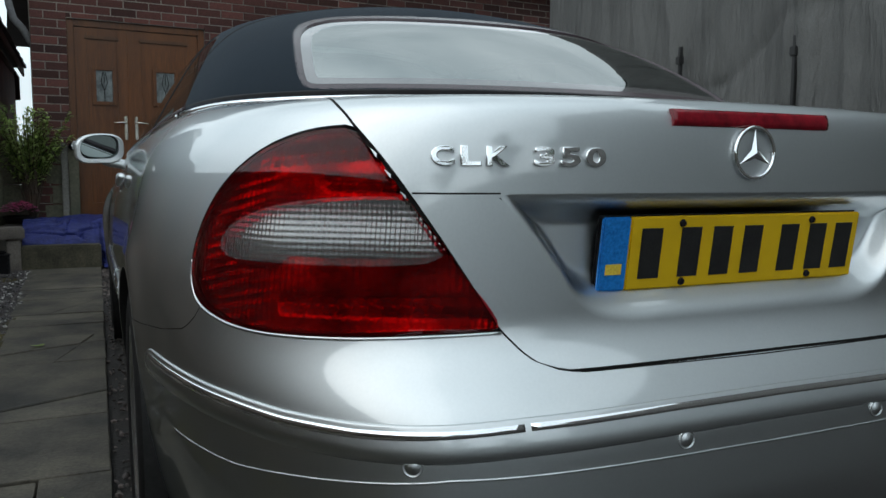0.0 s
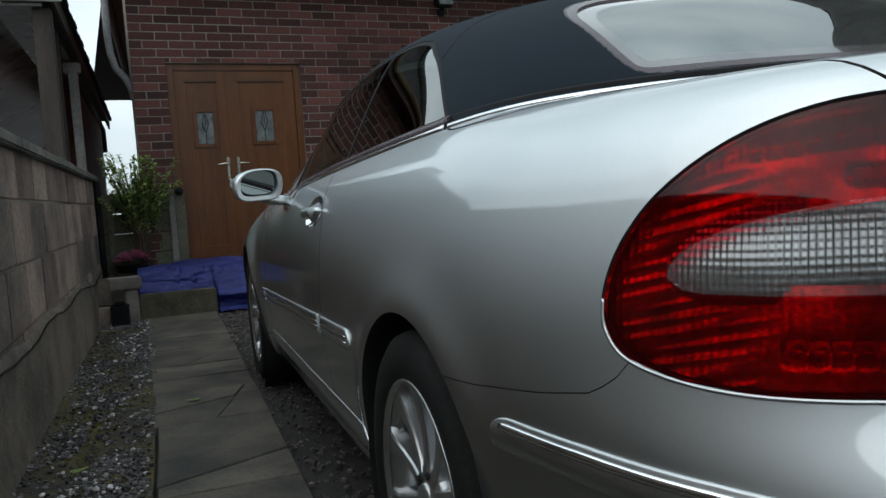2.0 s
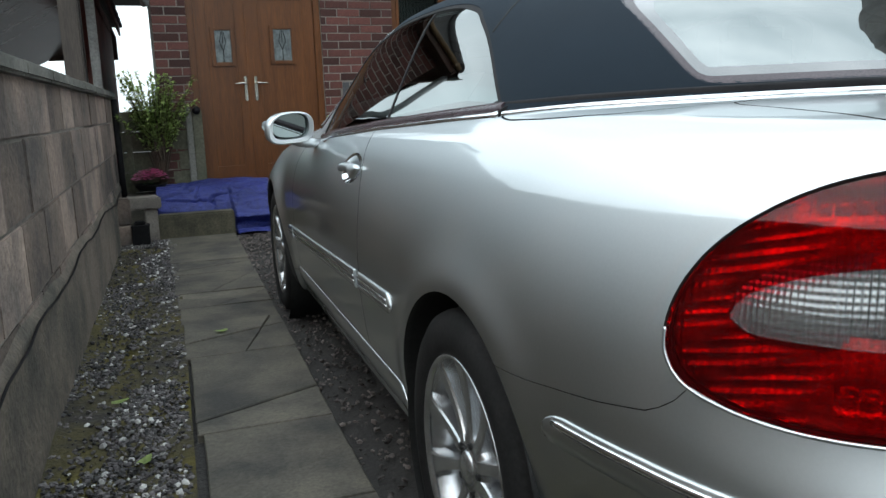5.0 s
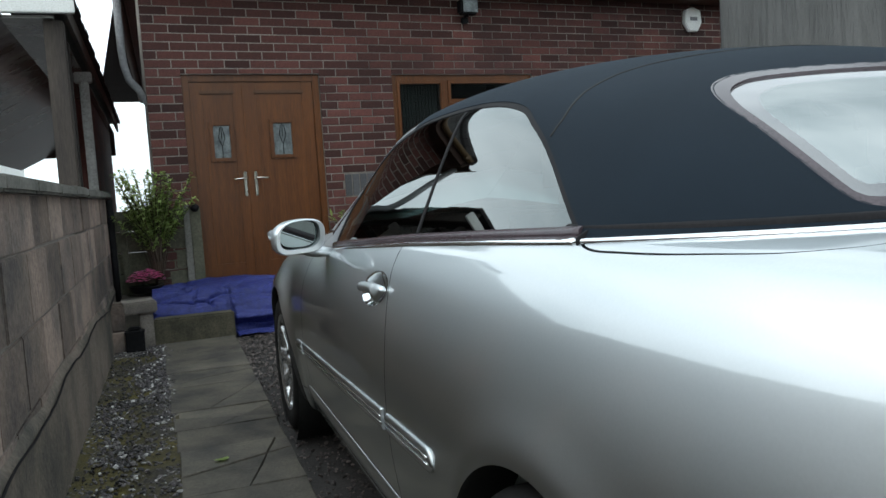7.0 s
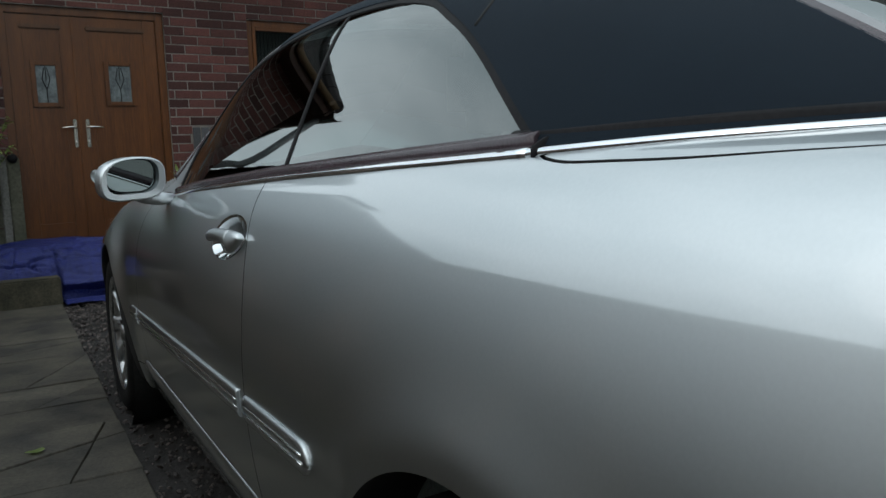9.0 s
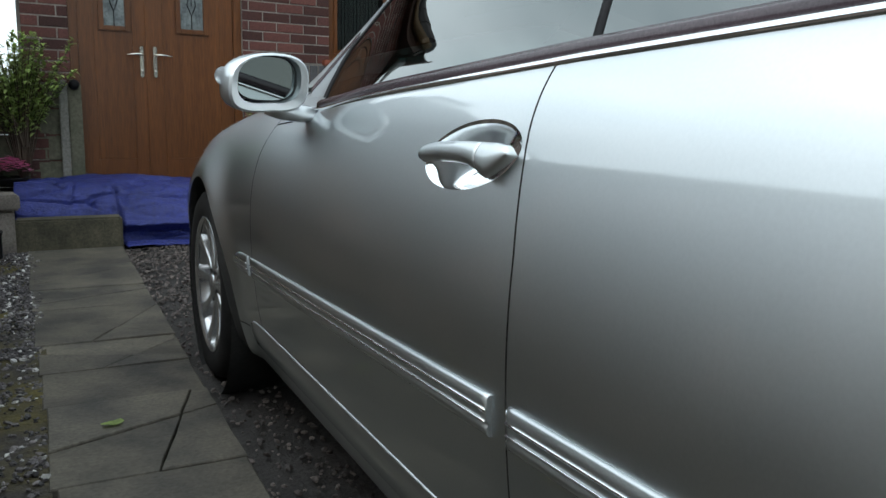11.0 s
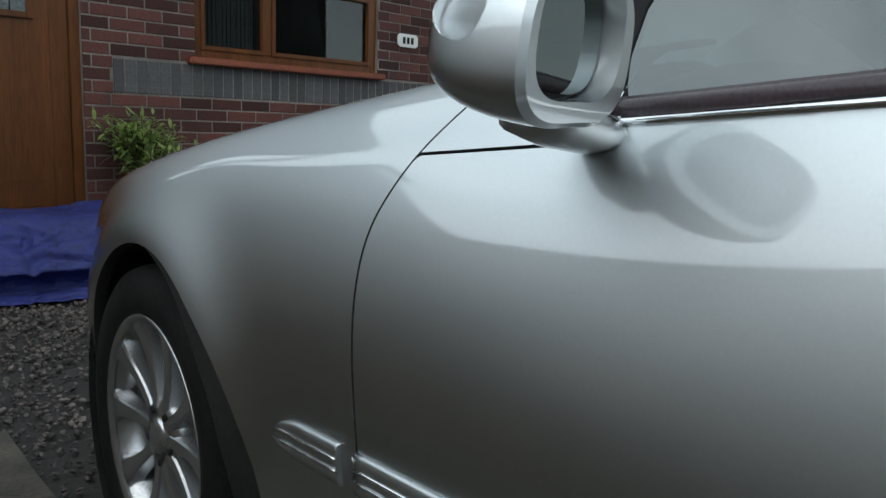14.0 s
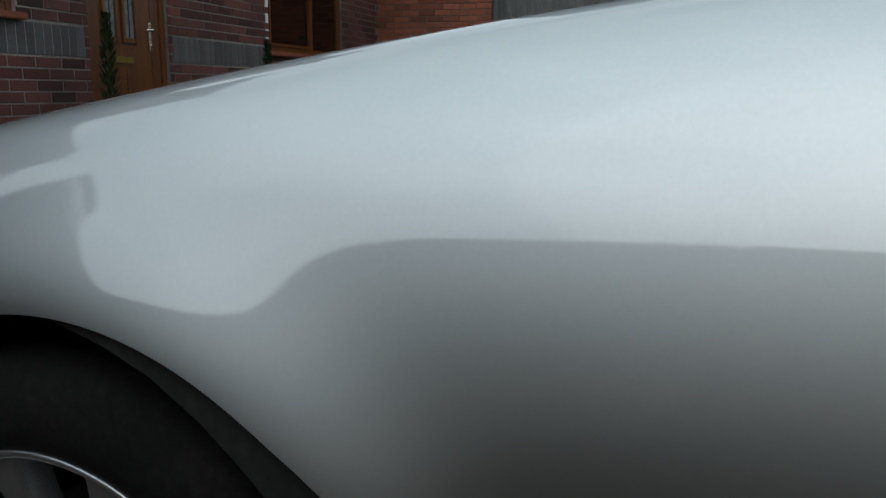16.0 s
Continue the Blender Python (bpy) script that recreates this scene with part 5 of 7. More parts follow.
# ---- inside the car ----
part("dashboard", boxes((-0.70, 0.70, 2.72, 3.02, 0.70, 0.915), bevel=0.05), DASH, car, smooth=True)
bm = bmesh.new()
bmesh.ops.create_uvsphere(bm, u_segments=24, v_segments=12, radius=1, matrix=Matrix.Translation((0.36, 2.74, 0.905)) @ Matrix.Diagonal((0.18, 0.10, 0.06, 1)))
part("instrument_hood", bm, DASH, car, smooth=True)
bm = bmesh.new()
tor = [(0.185 + 0.015 * math.cos(a), 0.015 * math.sin(a)) for a in np.linspace(0, 2 * math.pi, 13)[:-1]]
rings = [[bm.verts.new((r * math.cos(t), h, r * math.sin(t))) for r, h in tor] for t in np.linspace(0, 2 * math.pi, 49)[:-1]]
for i in range(48):
    for j in range(12):
        bm.faces.new((rings[i][j], rings[(i + 1) % 48][j], rings[(i + 1) % 48][(j + 1) % 12], rings[i][(j + 1) % 12]))
add_box(bm, -0.17, 0.17, -0.012, 0.012, -0.03, 0.03, 0.008)
bmesh.ops.transform(bm, matrix=pose(0.36, 2.52, 0.86, -22, 0, 0), verts=bm.verts)
part("steering_wheel", bm, DASH, car, smooth=True)
for x_ in (-0.36, 0.36):
    for y_, z_ in ((2.05, 0.42), (1.36, 0.46)):
        seat = new("car_seat")
        seat.parent = car
        seat.matrix_basis = pose(x_, y_, z_)
        part("cushion", boxes((-0.25, 0.25, -0.25, 0.25, -0.02, 0.14), bevel=0.05), SEAT, seat, smooth=True)
        bm = bmesh.new()
        add_box(bm, -0.25, 0.25, -0.34, -0.20, 0.05, 0.60 if y_ > 1.5 else 0.50, 0.055, turn=None)
        part("backrest", bm, SEAT, seat, smooth=True)
        if y_ > 1.5:
            part("headrest", boxes((-0.13, 0.13, -0.36, -0.27, 0.62, 0.80), bevel=0.04), SEAT, seat, smooth=True)
part("cabin_floor", boxes((-0.72, 0.72, 1.05, 3.0, 0.30, 0.34)), CARPET, car)
for sx in (-1, 1):
    part("door_lining", boxes((sx * 0.745 - 0.02, sx * 0.745 + 0.02, 1.25, 2.9, 0.40, 0.905), bevel=0.015), SEAT, car)
part("rear_shelf", boxes((-0.60, 0.60, 0.72, 1.12, 0.93, 0.965), bevel=0.012), DASH, car)
bm = bmesh.new()
add_box(bm, -0.10, 0.10, 2.36, 2.39, 1.255, 1.315, 0.012)
part("rear_view_mirror", bm, SEAL, car)

bm = bmesh.new()
bmesh.ops.create_uvsphere(bm, u_segments=28, v_segments=14, radius=1, matrix=Matrix.Translation((-0.64, 2.80, 0.895)) @ Matrix.Diagonal((0.075, 0.15, 0.068, 1)))
part("dash_end", bm, DASH, car, smooth=True)
bm = bmesh.new()
add_lathe(bm, [(0.0, 0.050), (-0.008, 0.050), (-0.010, 0.044), (-0.002, 0.040), (0.010, 0.036)], 32)
bmesh.ops.transform(bm, matrix=pose(-0.705, 2.70, 0.905, 0, 0, 35), verts=bm.verts)
part("air_vent", bm, DASH, car, "round dark air vent ring", smooth=True)

# ---- ground, path, gravel ----
rng = random.Random(7)
ground = raw("ground", [(-60, -60, -0.012), (60, -60, -0.012), (60, 90, -0.012), (-60, 90, -0.012)], [(0, 1, 2, 3)], ASPHALT)
tagged(ground, "dark worn drive surface with grit", "ground", kind="structure")
n_ = 60
bed_v, bed_f = [], []
for i in range(n_ + 1):
    for j in range(9):
        x, y = -1.80 + 0.44 * j / 8, -2.2 + 9.2 * i / n_
        bed_v.append((x, y, 0.004 + 0.014 * noise.noise((x * 6, y * 6, 0)) + 0.02 * abs(j / 8 - 0.5)))
for i in range(n_):
    for j in range(8):
        a = i * 9 + j
        bed_f.append((a, a + 1, a + 10, a + 9))
tagged(raw("gravel_bed", bed_v, bed_f, EARTH, smooth=True), "mossy grit bed along the wall", "ground", kind="structure")


def pebbles(name, count, spot, size, mat_, label, moss=0.0):
    """Loose stones, one joined mesh."""
    vs, fs = [], []
    base = [(0, 0, 1), (0.9, 0, 0.3), (0.28, 0.85, 0.3), (-0.72, 0.52, 0.3), (-0.72, -0.52, 0.3), (0.28, -0.85, 0.3), (0.6, 0.5, -0.6), (-0.6, 0.5, -0.6), (-0.5, -0.6, -0.6), (0.6, -0.5, -0.6)]
    tri = [(0, 1, 2), (0, 2, 3), (0, 3, 4), (0, 4, 5), (0, 5, 1), (1, 6, 2), (2, 6, 7), (2, 7, 3), (3, 7, 8), (3, 8, 4), (4, 8, 9), (4, 9, 5), (5, 9, 6), (5, 6, 1)]
    for _ in range(count):
        x, y, z = spot()
        r = size * rng.choice((0.6, 0.8, 1.0, 1.0, 1.3, 1.7))
        turn = Euler((rng.uniform(-0.6, 0.6), rng.uniform(-0.6, 0.6), rng.uniform(0, 6.3))).to_matrix()
        k = len(vs)
        sx, sy, sz = rng.uniform(0.8, 1.3), rng.uniform(0.7, 1.1), rng.uniform(0.45, 0.75)
        for p in base:
            q = turn @ Vector((p[0] * r * sx * rng.uniform(0.8, 1.2), p[1] * r * sy * rng.uniform(0.8, 1.2), p[2] * r * sz))
            vs.append((x + q.x, y + q.y, z + q.z + r * 0.25))
        fs += [(a + k, b + k, c + k) for a, b, c in tri]
    ob = raw(name, vs, fs, mat_)
    return tagged(ob, label, "gravel", kind="stuff")


def beside_wall():
    while True:
        x, y = -1.79 + 0.42 * rng.random() ** 0.9, -1.6 + 8.3 * rng.random()
        if noise.noise((x * 3.1, y * 2.3, 4.0)) > 0.02 or rng.random() < 0.20:
            return x, y, 0.012


def beside_car():
    return -0.90 + 0.22 * rng.random(), 0.3 + 5.0 * rng.random(), 0.0


def by_tarp():
    while True:
        x, y = -0.9 + 2.6 * rng.random(), 4.6 + 1.9 * rng.random()
        if rng.random() < (y - 4.3) / 2.0:
            return x, y, 0.0


pebbles("wall_gravel", 13000, beside_wall, 0.0072, STONE, "wet grey and white gravel beside the wall")
pebbles("white_gravel", 900, beside_wall, 0.0082, STONE_WHITE, "scattered white and pale grey stones among the gravel")
pebbles("path_gravel", 900, beside_car, 0.0075, STONE_DARK, "dark chippings between path and car")
pebbles("drive_gravel", 6500, by_tarp, 0.0085, STONE_DARK, "brown-grey chippings before the step")

path = thing("pavement", pose(0, 0, 0), "path of worn concrete paving slabs, damp and mossy", "pavement", kind="structure")


def slab(x0, x1, y0, y1, cuts=()):
    """A slab with uneven edges; cuts: a crack across it, as two pieces."""
    pieces = [[(x0, y0), (x1, y0), (x1, y1), (x0, y1)]]
    for (ax, ay), (bx, by) in cuts:
        nxt = []
        for poly in pieces:
            for sign in (1, -1):
                out = []
                for p, q in zip(poly, poly[1:] + poly[:1]):
                    dp = sign * ((p[0] - ax) * (by - ay) - (p[1] - ay) * (bx - ax))
                    dq = sign * ((q[0] - ax) * (by - ay) - (q[1] - ay) * (bx - ax))
                    if dp >= 0:
                        out.append(p)
                    if dp * dq < 0:
                        t = dp / (dp - dq)
                        out.append((p[0] + t * (q[0] - p[0]), p[1] + t * (q[1] - p[1])))
                if len(out) > 2:
                    nxt.append(out)
        pieces = nxt
    for poly in pieces:
        cx, cy = sum(p[0] for p in poly) / len(poly), sum(p[1] for p in poly) / len(poly)
        rim = []
        for p, q in zip(poly, poly[1:] + poly[:1]):
            k = max(1, int(math.hypot(q[0] - p[0], q[1] - p[1]) / 0.07))
            for i in range(k):
                x, y = p[0] + (q[0] - p[0]) * i / k, p[1] + (q[1] - p[1]) * i / k
                d = math.hypot(cx - x, cy - y)
                s = 0.0045 + 0.0025 * noise.noise((x * 14, y * 14, 1))
                rim.append((x + (cx - x) / d * s, y + (cy - y) / d * s))
        tilt, sink = (rng.uniform(-0.006, 0.006), rng.uniform(-0.005, 0.005)), rng.uniform(-0.004, 0.004)

        def height(x, y):
            return 0.020 + sink + tilt[0] * (x - cx) + tilt[1] * (y - cy)

        m = len(rim)
        inner = [(x + (cx - x) * 0.018, y + (cy - y) * 0.018) for x, y in rim]
        vs = [(x, y, height(x, y)) for x, y in inner] + [(x, y, height(x, y) - 0.004) for x, y in rim] + [(x, y, -0.02) for x, y in rim]
        fs = [tuple(range(m))]
        for j in range(m):
            jn = (j + 1) % m
            fs += [(j, m + j, m + jn, jn), (m + j, 2 * m + j, 2 * m + jn, m + jn)]
        bm = bmesh.new()
        vv = [bm.verts.new(v) for v in vs]
        for f in fs:
            bm.faces.new([vv[i] for i in f])
        bmesh.ops.recalc_face_normals(bm, faces=bm.faces)
        part("paving_slab", bm, SLAB, path)


def edge_l(y):
    return -1.335 - 0.026 * (y - 2.0)


def edge_r(y):
    return -0.905 + 0.002 * (y - 3.0)


rows_y = [-2.2, -1.55, -0.95, -0.35, 0.25, 0.85, 1.25, 1.63, 2.22, 3.06, 3.62, 3.95, 4.30, 4.88, 5.30, 5.92, 6.52]
for y0, y1 in zip(rows_y, rows_y[1:]):
    mid = (y0 + y1) / 2
    x0, x1 = edge_l(mid), edge_r(mid)
    cuts = []
    if y0 in (1.63, 2.22):
        cuts = [((x0, y0 + 0.10), (x1, y0 + 0.30))]
    if y0 in (3.95, 4.30):
        cuts = [((x0, y1 - 0.10), (x1 - 0.12, y0 + 0.1)), ((x0 + 0.2, y0), (x1, y1 - 0.05))]
    if y0 in (3.06, 0.85):
        cuts = [((x0, y0 + 0.22), (x1, y0 + 0.40)), ((x0 + 0.25, y0), (x1 - 0.05, y1))]
    if y0 in (4.88, 5.30):
        cuts = [((x0, y0 + 0.12), (x1, y1 - 0.10))]
    if y0 in (0.25, 1.25):
        slab(x0, x0 + 0.22, y0, y1)
        slab(x0 + 0.22, x1, y0, y1)
    else:
        slab(x0, x1, y0, y1, cuts)

# fallen leaves on the path
for lx, ly, la in ((-1.06, 1.42, 30), (-1.55, 1.7, 100), (-1.2, 3.4, 200), (-0.98, 0.9, 300), (-1.6, 2.6, 10), (-1.5, 2.05, 60)):
    bm = bmesh.new()
    ring = [bm.verts.new((0.030 * math.cos(t) * (1 + 0.25 * math.cos(3 * t)), 0.018 * math.sin(t), 0.004 + 0.006 * math.cos(t) ** 2)) for t in np.linspace(0, 2 * math.pi, 17)[:-1]]
    mid_v = bm.verts.new((0, 0, 0.001))
    for a, b in zip(ring, ring[1:] + ring[:1]):
        bm.faces.new((mid_v, a, b))
    lf = obj("fallen_leaf", bm, LEAF_YEL)
    lf.matrix_world = pose(lx, ly, 0.026 if lx > -1.33 else 0.03, 0, 0, la)
    tagged(lf, "small yellow-green fallen leaf on the ground", "leaf", "fallen leaves")

# ---- block wall beside the path ----
wall_left = thing("wall_left", pose(0, 0, 0), "low concrete block wall with rendered foot and coping", "wall", kind="structure")
wv, wf = [], []
ny, nz = 120, 16
for i in range(ny + 1):
    for j in range(nz + 1):
        y, z = -3.2 + 10.5 * i / ny, 0.50 * j / nz
        top = 0.455 + 0.055 * noise.noise((y * 0.9, 3.0, 0.0)) + 0.02 * noise.noise((y * 3, 7.0, 0))
        z = z * top / 0.5
        out = 0.012 + 0.007 * noise.noise((y * 2.2, z * 3.0, 5.0)) + 0.02 * max(0, 0.25 - z)
        wv.append((-1.80 + (out if j < nz else -0.004), y, z - 0.02))
for i in range(ny):
    for j in range(nz):
        a = i * (nz + 1) + j
        wf.append((a, a + nz + 1, a + nz + 2, a + 1))
raw("rendered_foot", wv, wf, RENDER, wall_left, "", True)
part("core", boxes((-1.99, -1.806, -3.2, 7.3, -0.02, 1.165)), MORTAR, wall_left)
for c, (z0, z1) in enumerate(((0.23, 0.452), (0.458, 0.706), (0.714, 0.962), (0.970, 1.165))):
    y = -3.2 - (0.225 if c % 2 else 0)
    while y < 7.3:
        y0, y1 = max(y, -3.2), min(y + 0.45, 7.3)
        if y1 - y0 > 0.05:
            dx = rng.uniform(-0.003, 0.004)
            part("block", boxes((-1.83, -1.800 + dx, y0 + 0.0022, y1 - 0.0022, z0 + rng.uniform(-0.002, 0.002), z1 + rng.uniform(-0.002, 0.003)), bevel=0.0045), BLOCK, wall_left)
        y += 0.45
y = -3.2
while y < 7.3:
    y1 = min(y + rng.uniform(0.55, 0.75), 7.32)
    dz = rng.uniform(-0.004, 0.004)
    part("coping_stone", boxes((-2.03, -1.765, y + 0.003, y1 - 0.003, 1.168 + dz, 1.222 + dz), bevel=0.010), COPING, wall_left)
    y = y1
# black hose along the wall's crack
bm = bmesh.new()
add_tube(bm, [(-1.775, yy, 0.40 + 0.07 * noise.noise((yy * 0.9, 3.0, 0.0)) + 0.016 * noise.noise((yy * 3.5, 1.0, 2.0)) + 0.006 * noise.noise((yy * 14.0, 5.0, 2.0))) for yy in np.linspace(-1.5, 6.9, 120)], 0.0042, 6)
hose = obj("wall_cable", bm, SEAL, smooth=True)
tagged(hose, "thin dark cable clipped along the wall", "cable")
bm = bmesh.new()
add_tube(bm, [(-1.775, 7.16, 0.0), (-1.775, 7.16, 1.16)], 0.028, 12)
tagged(obj("drain_pipe", bm, SEAL, smooth=True), "black upright pipe at the wall's end", "pipe")

# ---- kerb stone, bricks, box at the path's end ----
tagged(obj("kerb_stone", boxes((-1.50, -0.895, 6.47, 6.62, 0.0, 0.212), bevel=0.012), KERB), "mossy concrete kerb stone across the path's end", "kerb stone")
for nm, lab, b, m_, r in (("concrete_lump", "rough concrete block standing on end", (-0.055, 0.055, -0.07, 0.07, 0, 0.21), BLOCK, pose(-1.83 + 0.075, 6.46, 0.165, 0, 0, 6)),
                          ("concrete_lump", "rough concrete block lying by the wall", (-0.055, 0.055, -0.08, 0.08, 0, 0.155), BLOCK, pose(-1.745, 6.40, 0.005, 0, 0, -4)),
                          ("sandstone_slab", "buff stone slab laid on a stone post", (-0.125, 0.125, -0.10, 0.10, 0, 0.095), MORTAR, pose(-1.60, 6.52, 0.275, 0, 0, 10)),
                          ("stone_post", "short stone post under a slab", (-0.05, 0.05, -0.06, 0.06, 0, 0.270), MORTAR, pose(-1.55, 6.52, 0.004, 0, 0, 4))):
    o_ = obj(nm, boxes(b, bevel=0.012), m_)
    o_.matrix_world = r
    tagged(o_, lab, "stone")
blackbox = thing("black_planter_box", pose(-1.632, 6.33, 0.004), "small glossy black plastic tub on the gravel", "tub")
part("tub", boxes((-0.065, 0.065, -0.05, 0.05, 0.0, 0.16), bevel=0.008), SEAL, blackbox)
part("rim", boxes((-0.071, 0.071, -0.056, 0.056, 0.150, 0.166), bevel=0.004), SEAL, blackbox)
part("lid", boxes((-0.045, 0.045, -0.035, 0.035, 0.167, 0.195), bevel=0.010), SEAL, blackbox)

# ---- terrace and the blue tarpaulin over its step ----
tagged(obj("terrace", boxes((-1.75, 9.0, 6.86, 8.6, 0.0, 0.335), bevel=0.01), SLAB), "raised paved terrace before the house", "terrace", kind="structure")


def cloth(name, nu, nv, f, mat_, label, category, thick=0.002):
    vs = [f(i / nu, j / nv) for i in range(nu + 1) for j in range(nv + 1)]
    fs = [(i * (nv + 1) + j, (i + 1) * (nv + 1) + j, (i + 1) * (nv + 1) + j + 1, i * (nv + 1) + j + 1) for i in range(nu) for j in range(nv)]
    ob = raw(name, vs, fs, mat_, None, "", True)
    so_ = ob.modifiers.new("thickness", "SOLIDIFY")
    so_.thickness, so_.offset = thick, 0.0
    return tagged(ob, label, category)


def tarp_fold(x, s):
    """Sharp slanting creases between slack, gently swelling cloth."""
    h = 0.045 * noise.noise((x * 1.7, s * 2.2, 0)) + 0.016 * noise.noise((x * 5.2, s * 6.0, 4.0))
    for k, (ax, as_, w, d) in enumerate(((2.2, 4.6, 0.07, 0.046), (1.3, 7.0, 0.06, 0.036), (5.0, 3.0, 0.08, 0.028), (3.0, 11.0, 0.09, 0.018))):
        n_ = noise.noise((x * ax + s * 1.8, s * as_ - x * (1.6 - k * 0.5), 2.0 + 3 * k))
        gate = max(0.0, min(1.0, 0.5 + 2.2 * noise.noise((x * 1.9, s * 2.7, 11.0 + k))))
        h -= d * gate * math.exp(-(n_ / w) ** 2)
    return h


def tarp_point(u, v):
    x = -1.50 + 4.4 * u
    s = v * 1.26
    c = tarp_fold(x, s)
    front = 6.60 + 0.06 * noise.noise((x * 1.1, 0.3, 8.0)) + (0.10 if x < -0.9 else 0.0)
    if s < 0.50:
        y, z = 7.34 - s, 0.405 - 0.03 * s + max(-0.03, c)
    elif s < 0.86:
        k = (s - 0.50) / 0.36
        y, z = 6.84 + (front - 6.87) * k - 0.03 * math.sin(k * 3.14) - c * 0.7 * math.sin(k * 3.14), 0.39 - 0.25 * k ** 1.25 + c * 0.6
    elif s < 1.02:
        k = (s - 0.86) / 0.16
        y, z = front - 0.03 + 0.085 * math.sin(k * 2.2) - c * 0.8, 0.14 - 0.115 * k + c * 0.3
    else:
        k = (s - 1.02) / 0.24
        y, z = front + 0.04 - (0.20 + 0.10 * noise.noise((x * 2.5, 1.0, 6)) + 0.04 * noise.noise((x * 11, 1.0, 3))) * k, 0.022 + max(-0.012, 0.035 * math.sin(k * 3.14) * (0.4 + noise.noise((x * 3.2, 4.0, 1))) + c * 0.35)
    if x < -0.88:
        y = max(y, 6.66)
    return (x, y, max(z, 0.008))


cloth("blue_tarpaulin", 420, 130, tarp_point, BLUE_TARP, "creased blue tarpaulin spread over the terrace step", "tarpaulin")

# ---- fence panels behind the wall's end ----
fence = thing("garden_fence", pose(0, 0, 0), "weathered low board fence with concrete posts", "fence")
for k, z in enumerate((0.34, 0.52, 0.70, 0.88)):
    part("fence_board", boxes((-1.79, -1.19, 7.30 + 0.004 * (k % 2), 7.335 + 0.004 * (k % 2), z, z + 0.172), bevel=0.006), FENCE, fence)
part("fence_post", boxes((-1.20, -1.145, 7.25, 7.335, 0.335, 1.075), bevel=0.008), COPING, fence)
part("end_board", boxes((-1.142, -1.055, 7.29, 7.33, 0.335, 1.05), bevel=0.006), FENCE, fence)
part("fence_post", boxes((-1.72, -1.67, 7.25, 7.30, 0.335, 0.90), bevel=0.008), FENCE, fence)
bm = bmesh.new()
bmesh.ops.create_uvsphere(bm, u_segments=16, v_segments=10, radius=0.036, matrix=pose(-1.10, 7.275, 1.045))
part("round_cap", bm, SEAL, fence, smooth=True)


# ---- plants ----
def leafy(bm, at, length, width, direction, droop=0.35):
    """One bent leaf of four quads."""
    d = Vector(direction).normalized()
    side = d.cross(Vector((0, 0, 1)))
    side = side.normalized() if side.length > 1e-4 else Vector((1, 0, 0))
    rows_ = []
    p = Vector(at)
    for i, w in enumerate((0.25, 0.9, 1.0, 0.6, 0.08)):
        q = p + d * (length * i / 4) - Vector((0, 0, 1)) * droop * length * (i / 4) ** 2
        rows_.append((bm.verts.new(q - side * width * w / 2), bm.verts.new(q + side * width * w / 2)))
    for a, b in zip(rows_, rows_[1:]):
        bm.faces.new((a[0], a[1], b[1], b[0]))


def shrub(name, at, stems, height, spread, leaf, width, per, mat_, label, seed, parent_pot=None):
    r = random.Random(seed)
    root = thing(name, Matrix.Translation(at), label, "shrub")
    stem_bm, leaf_bm = bmesh.new(), bmesh.new()
    for _ in range(stems):
        a, lean = r.uniform(0, 6.28), r.uniform(0.1, 1.0) * spread
        h = height * r.uniform(0.6, 1.0)
        tip = Vector((math.cos(a) * lean, math.sin(a) * lean, h))
        pts = [Vector((math.cos(a) * 0.02, math.sin(a) * 0.02, 0)), Vector((tip.x * 0.35, tip.y * 0.35, h * 0.55)), tip]
        add_tube(stem_bm, pts, [0.006, 0.004, 0.002], 5)
        for _k in range(per):
            t = r.uniform(0.25 if height < 1.0 else 0.45, 1.0)
            p = pts[0].lerp(pts[1], t * 2) if t < 0.5 else pts[1].lerp(pts[2], t * 2 - 1)
            leafy(leaf_bm, p, leaf * r.uniform(0.7, 1.25), width * r.uniform(0.8, 1.2), (r.uniform(-1, 1), r.uniform(-1, 1), r.uniform(-0.1, 0.9)), r.uniform(0.1, 0.6))
    tagged(part("stem_tangle", stem_bm, BARK, root), kind="stuff")
    lv = part("leaves", leaf_bm, mat_, root)
    tagged(lv, kind="stuff")
    return root


shrub("garden_shrub", (-1.44, 7.20, 0.40), 70, 1.02, 0.38, 0.050, 0.021, 70, LEAF_YEL, "loose green garden shrub above the fence", 3)
shrub("climbing_plant", (-1.42, 7.16, 0.62), 26, 0.50, 0.24, 0.040, 0.016, 26, LEAF_YEL, "pale trailing plant hanging over the fence", 9)
shrub("bamboo_shrub", (0.38, 7.22, 0.335), 58, 0.60, 0.33, 0.095, 0.022, 26, LEAF_YEL, "bright green leafy shrub against the brick wall", 5)
pot = thing("flower_pot", pose(-1.545, 7.12, 0.365), "dark bowl of magenta flowers on the terrace", "flower pot")
bm = bmesh.new()
add_lathe(bm, [(0.0, 0.0), (0.0, 0.10), (0.05, 0.135), (0.058, 0.140), (0.058, 0.128), (0.045, 0.120), (0.04, 0.0)], 28, "z")
part("bowl", bm, SEAL, pot, smooth=True)
r_ = random.Random(4)
bm, bl = bmesh.new(), bmesh.new()
